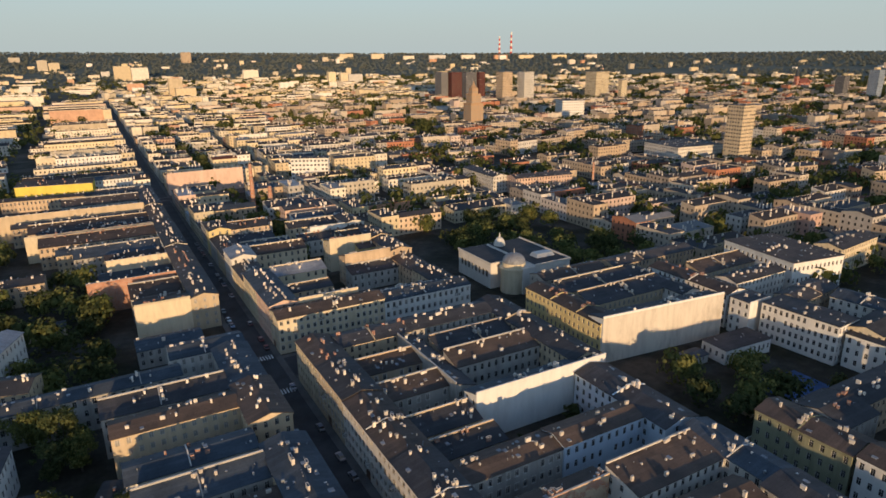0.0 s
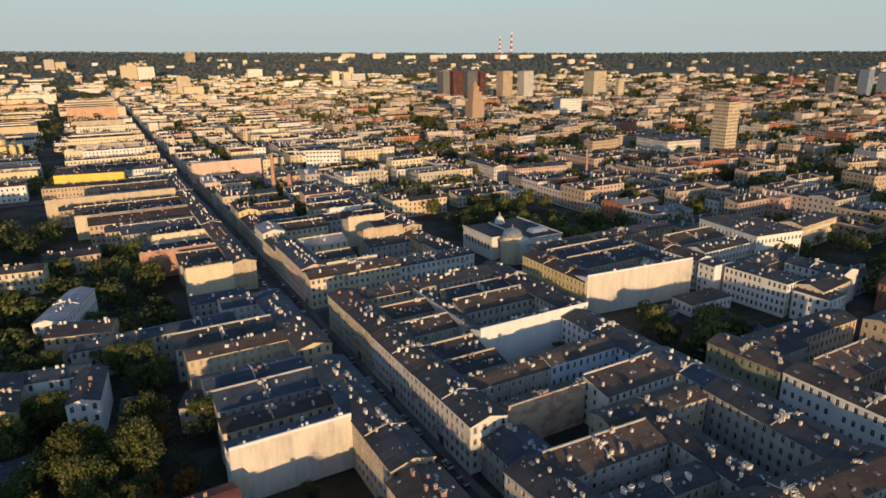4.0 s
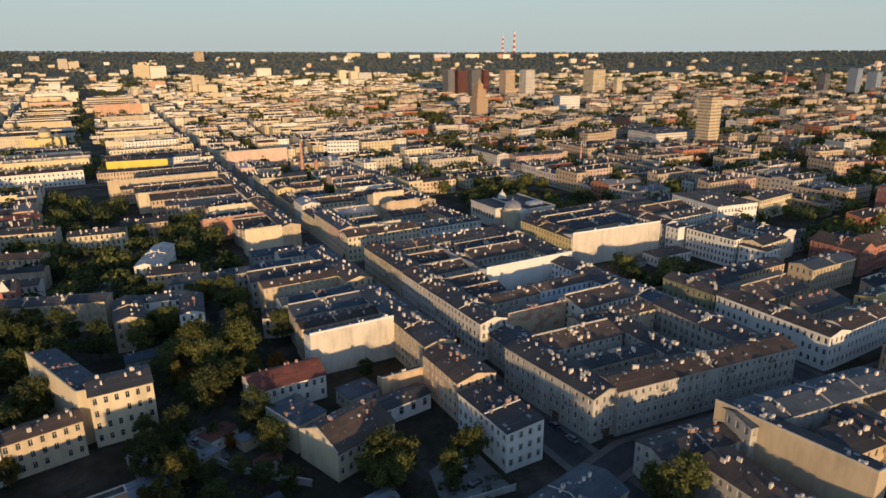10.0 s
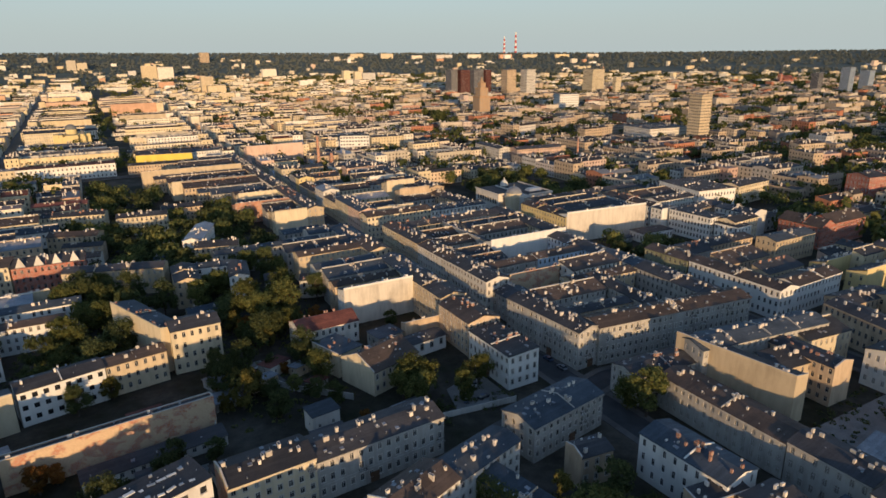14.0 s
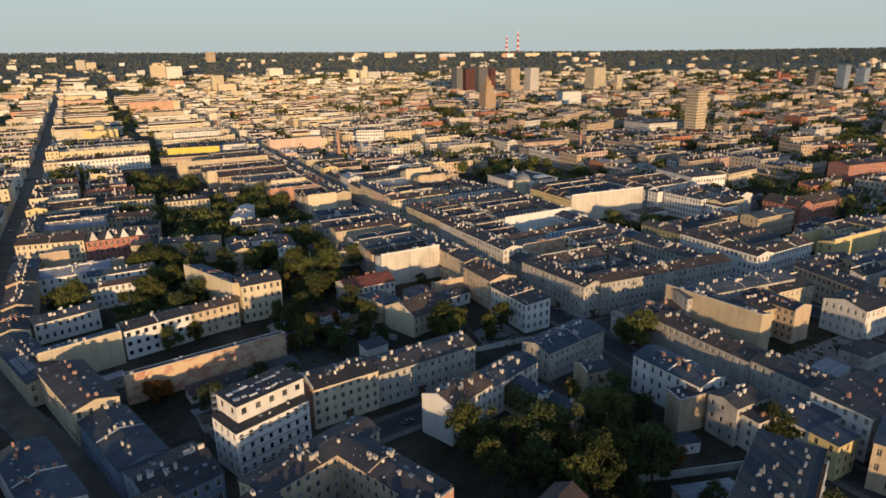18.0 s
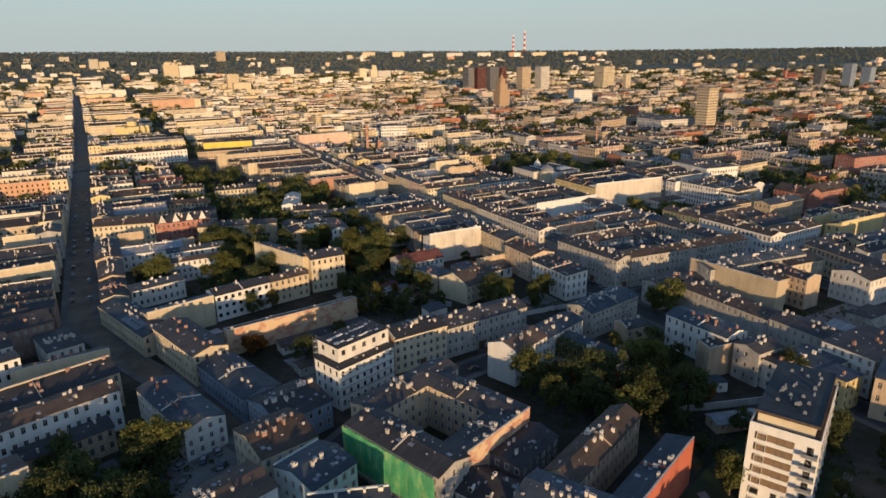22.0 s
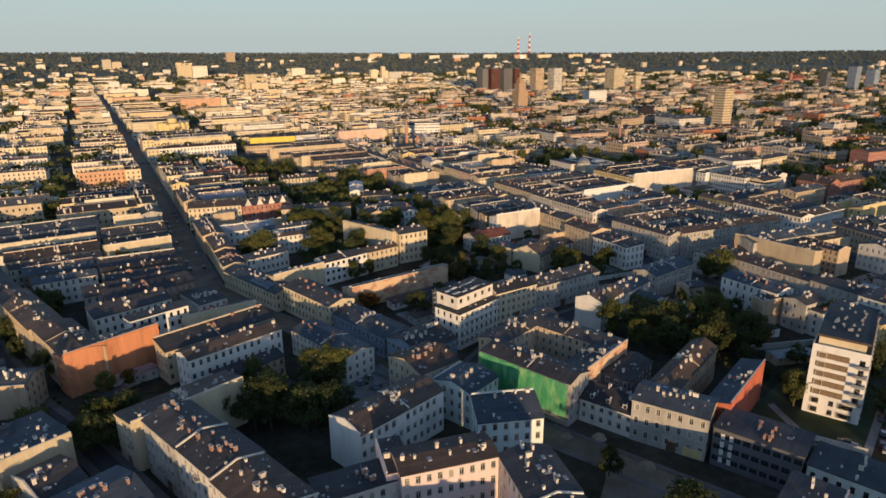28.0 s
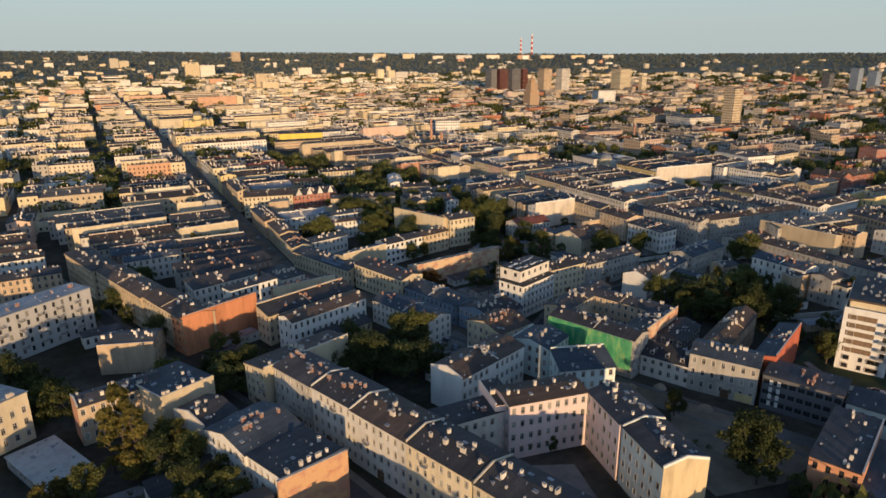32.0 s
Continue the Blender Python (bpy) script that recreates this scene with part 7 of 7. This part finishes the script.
def ivy(x, y, rot, x0, y0, x1, y1, z0, z1, n, label):
    """Leaves that creep over a wall or roof."""
    rnd = random.Random(n)
    g = Geo()
    for q in range(n):
        u, v = rnd.random(), rnd.random()
        p = Vector((x0 + (x1 - x0) * u, y0 + (y1 - y0) * v, z0 + (z1 - z0) * rnd.random() + rnd.uniform(0.05, 0.35)))
        nn = Vector((rnd.uniform(-0.6, 0.6), rnd.uniform(-0.9, 0.1), rnd.uniform(0.3, 1))).normalized()
        a = nn.orthogonal().normalized()
        b = nn.cross(a)
        s = rnd.uniform(0.15, 0.34)
        g.quad(tuple(p - a * s), tuple(p - b * s * 0.7), tuple(p + a * s), tuple(p + b * s * 0.7))
    ob = new("ivy", g.mesh("ivy", LEAF))
    ob.matrix_basis = pose(x, y, 0, 0, 0, rot)
    tagged(ob, label, "ivy", kind="stuff")


ivy(-10, -40, 13, -0.4, 0.5, 3.6, 26.5, 8.75, 8.9, 2200, "green ivy covering a low courtyard roof")
ivy(-10, -40, 13, -0.45, 0.5, -0.12, 26.5, 2.2, 8.5, 2600, "green ivy hanging down a courtyard wall")


def cladding(x, y, rot, y0, y1, h, mat, label):
    g = Geo()
    g.box(-0.06, y0, 0, -0.01, y1, h)
    ob = new("end_wall", g.mesh("end_wall", mat))
    ob.matrix_basis = pose(x, y, 0, 0, 0, rot)
    tagged(ob, label, "end wall", kind="structure")


cladding(-109, 204, -18, 0.1, 10.9, 12.6, REDW, "red painted end wall of a long tenement")
# stepped gables on the red brick house
for q in range(4):
    g = Geo()
    g.v = [(-2.2, 0, 0), (2.2, 0, 0), (0, 0, 5.2), (-2.2, 0.5, 0), (2.2, 0.5, 0), (0, 0.5, 5.2)]
    g.f = [(0, 1, 2), (5, 4, 3), (0, 2, 5, 3), (1, 4, 5, 2), (0, 3, 4, 1)]
    g.i = [0] * 5
    ob = new("gable", g.mesh("gable", OFFW))
    ob.matrix_basis = pose(-130, 222, 0, 0, 0, -2) @ pose(4 + 7.6 * q, -0.1, 13.4)
    tagged(ob, "pale pointed gable over a red brick front", "gable", "gables")

# balconies of the white apartment block
for f in range(4):
    for q in range(6):
        part("railing", RAILING, part("balcony", BALCONY, white_block, "small balcony with an iron railing", pose(4.8 + 7.2 * q, -0.01, 3.7 + 3.6 * f)))
# dormers of the low house
for q in range(3):
    g = Geo()
    g.box(0, -0.9, 0, 2.6, 0.9, 1.7, taper=0.9)
    dm = part("dormer", g.mesh("dormer", OFFW), low_house, "white dormer in a dark roof", pose(1.3, 3.2 + 5.2 * q, 8.0))
    part("dormer_window", win_mesh(1.0, 1.1, True), dm, m=pose(-0.03, 0, 0.35, 0, 0, 270))
# white shutters on the dark modern house, a yellow shopfront on its neighbour
g = Geo()
g.box(-0.12, -0.5, 0, -0.01, 0.5, 1.6)
shut = g.mesh("shutter", WHITE)
for f in range(4):
    for y in (17.2, 19.4):
        part("shutter", shut, loggia_house, "white shutter", pose(0, y, 1.6 + 2.4 * f))
g = Geo()
g.box(-0.2, 0.8, 0.3, -0.01, 6.0, 3.0)
part("shopfront", g.mesh("shopfront", YELLOW), grey_house, "yellow painted shopfront")

# ---- yards, cars, small things ----
def patch(name, pts, mat, z, label, category):
    g = Geo()
    g.slab([(x, y, z) for x, y in pts], 0.25)
    return tagged(new(name, g.mesh(name, mat)), label, category, kind="structure")


LAWN = paving("short_grass", (0.028, 0.040, 0.013), 3.0)
CLAY = paving("blue_sports_floor", (0.05, 0.09, 0.20), 1.0)
CONC = paving("yard_concrete", (0.19, 0.18, 0.165), 2.0)
patch("lawn", [(-42, -128), (14, -106), (6, -78), (-40, -92)], LAWN, 0.16, "mown grass round an apartment house", "lawn")
patch("path", [(-40, -112), (-37.5, -112.8), (-28, -92), (-30.5, -91.5)], CONC, 0.2, "pale concrete garden path", "path")
patch("path", [(-38, -124), (-37, -126), (12, -107), (11, -105)], CONC, 0.2, "pale concrete garden path", "path")
patch("sports_ground", [(186, 92), (209, 92), (209, 116), (188, 118)], CLAY, 0.16, "blue sports ground of a school", "sports ground")
patch("yard", [(2, 24), (22, 24), (22, 46), (6, 40)], CONC, 0.16, "worn concrete car park behind a white house", "yard")
patch("yard", [(-64, 74), (-40, 74), (-44, 94), (-66, 90)], CONC, 0.16, "worn concrete courtyard beside a garden", "yard")
patch("yard", [(-150, -36), (-124, -26), (-128, -4), (-150, -10)], CONC, 0.16, "paved car park between houses", "yard")
patch("yard", [(-150, -122), (-143, -98), (-155, -92), (-166, -112)], CONC, 0.16, "pale earth courtyard of a pink tenement", "yard")
patch("yard", [(-100, 14), (-76, 18), (-72, 38), (-104, 36)], CONC, 0.16, "paved yard before a garage row", "yard")
patch("yard", [(60, -66), (130, -66), (130, -36), (60, -36)], CONC, 0.16, "dark paved backyard", "yard")


EARTH = paving("dug_earth", (0.155, 0.125, 0.09), 2.0)
patch("square", [(-93, -84), (-86, -100), (-79, -118), (-84, -130), (-100, -131), (-120, -126), (-116, -106), (-101, -94)][::-1], EARTH, 0.2, "dug-up earth square with sandy tracks", "square")
patch("path", [(-86, -104), (-74, -122), (-78, -126), (-90, -107)][::-1], SLABS, 0.24, "pale broken concrete strip across a square", "path")
patch("yard", [(-268, -70), (-236, -62), (-242, -48), (-272, -52)], CONC, 0.16, "pale concrete yard behind a garage row", "yard")


def car_mesh():
    """A saloon: body with wheel arches suggested by the sill line, cabin, lamps."""
    g = Geo()
    prof = [(-2.1, 0.35), (-2.12, 0.75), (-1.95, 0.92), (-1.2, 0.98), (1.0, 0.98), (2.0, 0.85), (2.12, 0.6), (2.1, 0.35)]
    n = len(prof)
    for y, k in ((-0.86, 0.97), (0.86, 0.97)):
        g.v += [(x, y * (1.0 if z < 0.8 else 0.95), z) for x, z in prof]
    for q in range(n):
        r = (q + 1) % n
        g.f.append((q, r, n + r, n + q))
        g.i.append(0)
    g.f.append(tuple(reversed(range(n))))
    g.f.append(tuple(range(n, 2 * n)))
    g.i += [0, 0]
    return g


def car_thing():
    paint, nt, b = shader("car_paint", 0.3, 0.3, 0.6)
    oi = nt.nodes.new("ShaderNodeObjectInfo")
    nt.links.new(ramp(nt, oi.outputs["Random"], ((0.0, (0.55, 0.55, 0.56)), (0.2, (0.03, 0.03, 0.035)), (0.38, (0.28, 0.29, 0.30)), (0.55, (0.05, 0.07, 0.14)), (0.7, (0.6, 0.6, 0.6)), (0.85, (0.22, 0.03, 0.03)), (0.95, (0.12, 0.13, 0.13)))), b.inputs["Base Color"])
    tyre = plain("tyre_rubber", (0.02, 0.02, 0.02), 0.9)
    top = new("car")
    part("body", car_mesh().mesh("body", paint), top)
    c = Geo()
    n = 0
    c.v = [(-1.75, -0.78, 0.97), (1.05, -0.78, 0.97), (1.05, 0.78, 0.97), (-1.75, 0.78, 0.97), (-1.2, -0.62, 1.42), (0.35, -0.62, 1.42), (0.35, 0.62, 1.42), (-1.2, 0.62, 1.42)]
    c.f = [(0, 1, 5, 4), (1, 2, 6, 5), (2, 3, 7, 6), (3, 0, 4, 7)]
    c.i = [0] * 4
    part("cabin_glass", c.mesh("cabin_glass", GLASS), top)
    r = Geo()
    r.box(-1.22, -0.64, 1.42, 0.37, 0.64, 1.47)
    part("roof", r.mesh("roof", paint), top)
    w = Geo()
    k = 12
    for y in (-0.1, 0.1):
        w.v += [(0.32 * math.cos(6.2832 * q / k), y, 0.32 * math.sin(6.2832 * q / k)) for q in range(k)]
    for q in range(k):
        s = (q + 1) % k
        w.f.append((q, s, k + s, k + q))
    w.f += [tuple(range(k)), tuple(range(2 * k - 1, k - 1, -1))]
    w.i = [0] * len(w.f)
    wm = w.mesh("wheel", tyre)
    for x in (-1.3, 1.3):
        for y in (-0.8, 0.8):
            part("wheel", wm, top, m=pose(x, y, 0.32))
    return tagged(top, "parked saloon car beside the kerb", "car", "parked cars")


CAR = car_thing()
rk = random.Random(17)
cars = 0


def park(x, y, rot, z=0.17):
    global cars
    m = pose(x, y, z, 0, 0, rot + rk.uniform(-3, 3))
    if cars == 0:
        CAR.matrix_basis = m
    else:
        copy_thing(CAR, m)
    cars += 1


for y in range(-40, 400, 9):
    for x in (42.4, 49.6):
        if rk.random() < 0.5 and not (8 < y < 32) and not (198 < y < 224):
            park(x, y + rk.uniform(-1, 1), 90 if x > 46 else 270, 0.05)
for x, y, r in ((-52, 82, 30), (-47, 86, 30), (8, 30, 60), (11, 34, 60), (16, 38, 60), (14, 29, 10), (-128, -22, 70), (-124, -19, 70), (-120, -16, 70), (-132, -25, 70), (-136, -12, 100), (-88, 24, 10), (-82, 27, 10), (-94, 22, 10)):
    park(x, y, r)
for x, y, r in ((-34, -4.6, 8), (-46, -6, 8), (-58, -6, 15), (-20, 1, 12), (96, 14, -6), (110, 12, -6), (70, 18, 0), (-30, -118, 110), (-22, -122, 25), (-16, -119, 25), (-232, 62, 108), (-237, 76, 108), (-245, 100, 106), (-203, -62, 110), (-230, 4, 120), (-212, -36, 112)):
    park(x, y, r, 0.12)
for y in range(130, 420, 14):
    for x in (-174.6, -167.4):
        if rk.random() < 0.45:
            park(x, y, 90, 0.2)


def yard_wall(x0, y0, x1, y1, h, mat, label):
    a, b = Vector((x0, y0)), Vector((x1, y1))
    run = (b - a).length
    ang = math.degrees(math.atan2(y1 - y0, x1 - x0))
    top = new("yard_wall")
    top.matrix_basis = pose(x0, y0, 0, 0, 0, ang)
    n = max(1, round(run / 3.2))
    for q in range(n):
        g = Geo()
        g.box(run * q / n + 0.17, -0.09, 0, run * (q + 1) / n - 0.17, 0.09, h)
        part("panel", g.mesh("panel", mat), top)
    g = Geo()
    g.box(0, -0.17, 0, 0.34, 0.17, h + 0.15)
    pm = g.mesh("pier", mat)
    for q in range(n + 1):
        part("pier", pm, top, m=pose(run * q / n - 0.17, 0, 0))
    g = Geo()
    g.box(0, -0.15, h, run, 0.15, h + 0.08)
    part("coping", g.mesh("coping", COPE), top)
    tagged(top, label, "wall", "yard walls")


yard_wall(-6, -62, 30, -74, 2.4, CONCRETE, "grey concrete yard wall with piers")
yard_wall(-57, 94, -40, 66, 2.2, CONCRETE, "grey concrete wall along a garden")
yard_wall(-40, 66, -24, 50, 2.2, CONCRETE, "grey concrete wall along a garden")
yard_wall(-70, 40, -66, 60, 2.2, CONCRETE, "grey concrete wall of a backyard")
yard_wall(-48, -90, -30, -122, 1.8, OFFW, "low pale wall beside a lawn")
yard_wall(-13, 26, 22, 22, 2.0, OFFW, "low pale wall of a car park")
yard_wall(60, -52, 100, -62, 2.2, CONCRETE, "grey concrete wall of a backyard")
yard_wall(-252, -36, -226, -58, 2.2, CONCRETE, "grey concrete wall of a backyard")
yard_wall(155, 96, 190, 92, 2.0, OFFW, "pale wall of the school grounds")


def shed(x, y, w, d, h, rot, wall, cover, label="low shed with a felt roof in a backyard"):
    if all(free(x + w * i / 2, y + d * j / 2, -0.2) for i in (0, 1, 2) for j in (0, 1, 2)):
        tagged(house(x, y, w, d, h, rot=rot, roof=rk.choice(('n', 's', 'gx')), wall=wall, cover=cover, chim=0, near=False, floors=1, rise=0.6, gap=3.0, wsize=(0.9, 1.2), thing="shed", group="sheds", label=label), category="shed")


for x, y, w, d, h, r in ((-64, 78, 8, 6, 3, 20), (-52, 70, 10, 5, 2.8, 20), (-44, 78, 9, 7, 3.4, 25), (-36, 74, 7, 5, 3, 20), (-66, 64, 9, 6, 3, 10), (-78, 62, 8, 5, 3, 8), (-90, 66, 10, 5, 3, 7), (-34, 60, 6, 5, 3, 20), (-16, 30, 9, 5, 3, 10)):
    shed(x, y, w, d, h, r, rk.choice((GREY, OFFW, TAN)), rk.choice((TARM, ZINC, TILER)))
for x, y, w, d, h, r in ((-102, 20, 9, 6, 3.4, 7), (-90, 34, 12, 5, 3, 7), (-56, 24, 12, 6, 4, 5), (-44, 24, 10, 7, 4.4, 5), (-30, 24, 9, 6, 3.6, 5), (-20, 28, 8, 6, 4.2, 10), (-72, 26, 8, 6, 3.2, 6), (-42, 36, 9, 6, 6.2, 8), (12, 64, 8, 5, 3, 0)):
    shed(x, y, w, d, h, r, rk.choice((GREY, OFFW, TAN)), rk.choice((TARM, BROWNR, BLUER)))
for x, y, w, d, h, r in ((-170, -14, 10, 6, 3, 18), (-186, -8, 9, 5, 3, 18), (-156, -40, 10, 5, 3, 16), (-110, 60, 14, 6, 3.2, 8), (-130, 62, 10, 6, 3.4, 14), (72, -34, 12, 7, 4, 0), (84, -60, 14, 8, 4.5, 8), (108, -58, 16, 10, 5, 0), (70, -54, 10, 7, 3.6, 3)):
    shed(x, y, w, d, h, r, rk.choice((GREY, OFFW, TAN)), rk.choice((TARM, ZINC, BLUER)))
for x, y, w, d, h, r in ((16, -86, 14, 8, 3.4, 20), (-4, -76, 16, 6, 3, -18), (10, -58, 10, 6, 3, -18), (-40, -76, 10, 8, 4, 24), (168, 104, 12, 7, 3.6, 0), (178, 136, 10, 6, 3.2, 0), (-246, 2, 16, 8, 4, -20), (-222, 10, 12, 6, 3.2, 18), (-214, 22, 14, 6, 3.2, 18)):
    shed(x, y, w, d, h, r, rk.choice((GREY, OFFW, TAN)), rk.choice((TARM, ZINC, BLUER)))


# undergrowth of the yards and gardens
def undergrowth(rects, per, leaf, label):
    rnd = random.Random(77)
    g = Geo()
    for x0, y0, x1, y1 in rects:
        for q in range(int((x1 - x0) * (y1 - y0) * per)):
            x, y, r = rnd.uniform(x0, x1), rnd.uniform(y0, y1), rnd.uniform(0.5, 1.5)
            if not free(x, y, 0.9):
                continue
            for k in range(22):
                d = Vector((rnd.gauss(0, 1), rnd.gauss(0, 1), abs(rnd.gauss(0, 0.8))))
                d.normalize()
                p = Vector((x, y, 0.1)) + d * r * rnd.uniform(0.5, 1.05)
                nn = (d + Vector((rnd.uniform(-0.6, 0.6), rnd.uniform(-0.6, 0.6), rnd.uniform(0, 0.8)))).normalized()
                u = nn.orthogonal().normalized()
                v = nn.cross(u)
                s = rnd.uniform(0.18, 0.42)
                g.quad(tuple(p - u * s), tuple(p - v * s * 0.7), tuple(p + u * s), tuple(p + v * s * 0.7))
    tagged(new("undergrowth", g.mesh("undergrowth", leaf)), label, "undergrowth", kind="stuff")


undergrowth([(-62, 48, -22, 94), (-110, 96, -82, 200), (-60, 100, -10, 160), (-105, 215, -8, 300)], 0.09, LEAF, "green shrubs and weeds in the gardens")
undergrowth([(-40, -64, 6, -26), (-165, -38, -134, 2), (-205, -28, -182, 24), (-270, -100, -225, -45), (-100, 14, -72, 48), (-6, 20, 24, 48), (-20, -120, 20, -60),
             (-150, -60, -135, -40), (-135, -112, -104, -100), (-245, 0, -205, 60), (60, -70, 130, -30), (-130, 100, -95, 140)], 0.07, LEAFD, "dark shrubs and weeds in the courtyards")

# boards and rolls lying on the roof of the new house
stock = new("building_material")
stock.matrix_basis = pose(-95.5, -4, 19.6, 0, 0, 18)
for q in range(16):
    g = Geo()
    bw, bd = rk.uniform(0.8, 2.4), rk.uniform(0.6, 1.2)
    g.box(-bw / 2, -bd / 2, 0, bw / 2, bd / 2, rk.uniform(0.1, 0.45))
    part("board", g.mesh("board", WHITE if q % 3 else METAL), stock, m=pose(1.8 + 2.3 * (q % 8), 2.6 + 4.6 * (q // 8) + rk.uniform(-0.8, 0.8), 0.40, 0, 0, rk.uniform(-15, 15)))
tagged(stock, "white insulation boards stacked on a flat roof", "building material")

# dark panels on a low roof by the second street
panels = new("solar_panels")
panels.matrix_basis = pose(-149, 64, 0, 0, 0, 18)
PANEL = plain("dark_panel_glass", (0.015, 0.02, 0.035), 0.15, spec=0.6)
g = Geo()
g.box(-1.1, -0.75, 0, 1.1, 0.75, 0.06)
pm_ = g.mesh("panel", PANEL)
for i in range(2):
    for j in range(9):
        part("panel", pm_, panels, m=pose(1.6 + 2.4 * i, 8 + 1.75 * j, 9.36 + 0.68 * i, 0, -15, 0))
tagged(panels, "rows of dark solar panels on a low felt roof", "solar panels")
for x, y, r in ((-143, -5, 60), (-140, -14, 70), (-131, -11, 70), (-155, -14, 20), (-151, -18, 25), (-146, -20, 70), (-136, -19, 70), (-147, -9, 60)):
    if free(x, y, 1.5):
        park(x, y, r)
# heaps of sand where the street is dug up
SANDM = paving("dug_sand", (0.24, 0.19, 0.13), 3.0)
for x, y, r in ((-90, -79, 2.2), (-94, -88, 1.6), (-88, -96, 2.6), (-98, -74, 1.8), (-84, -106, 1.9), (-104, -66, 1.5)):
    g = Geo()
    for k, (rr, zz) in enumerate(((1.0, 0), (0.8, 0.28), (0.5, 0.5), (0.12, 0.62))):
        g.v += [(x + r * rr * math.cos(0.5236 * i) * rk.uniform(0.85, 1.15), y + r * rr * math.sin(0.5236 * i) * rk.uniform(0.85, 1.15), 0.02 + r * zz) for i in range(12)]
    for k in range(3):
        g.f += [(12 * k + i, 12 * k + (i + 1) % 12, 12 * k + 12 + (i + 1) % 12, 12 * k + 12 + i) for i in range(12)]
    g.f.append(tuple(range(36, 48)))
    g.i = [0] * len(g.f)
    tagged(new("sand_mound", g.mesh("sand_mound", SANDM, smooth=True)), "pale mound of sand beside a dug-up street", "sand mound", "sand mounds")
for x, y, r in ((-146, -30, 20), (-142, -28.5, 20), (-138, -27, 20), (-134, -25.6, 20), (-130, -24.2, 20), (-146, -14, 20), (-142, -12.4, 20), (-132, -9, 20), (-128, -17, 110), (-30, -116, 115), (-24, -124, 25), (-8, -114, 25), (-2, -111, 25)):
    if free(x, y, 1.2):
        park(x, y, r, 0.17)
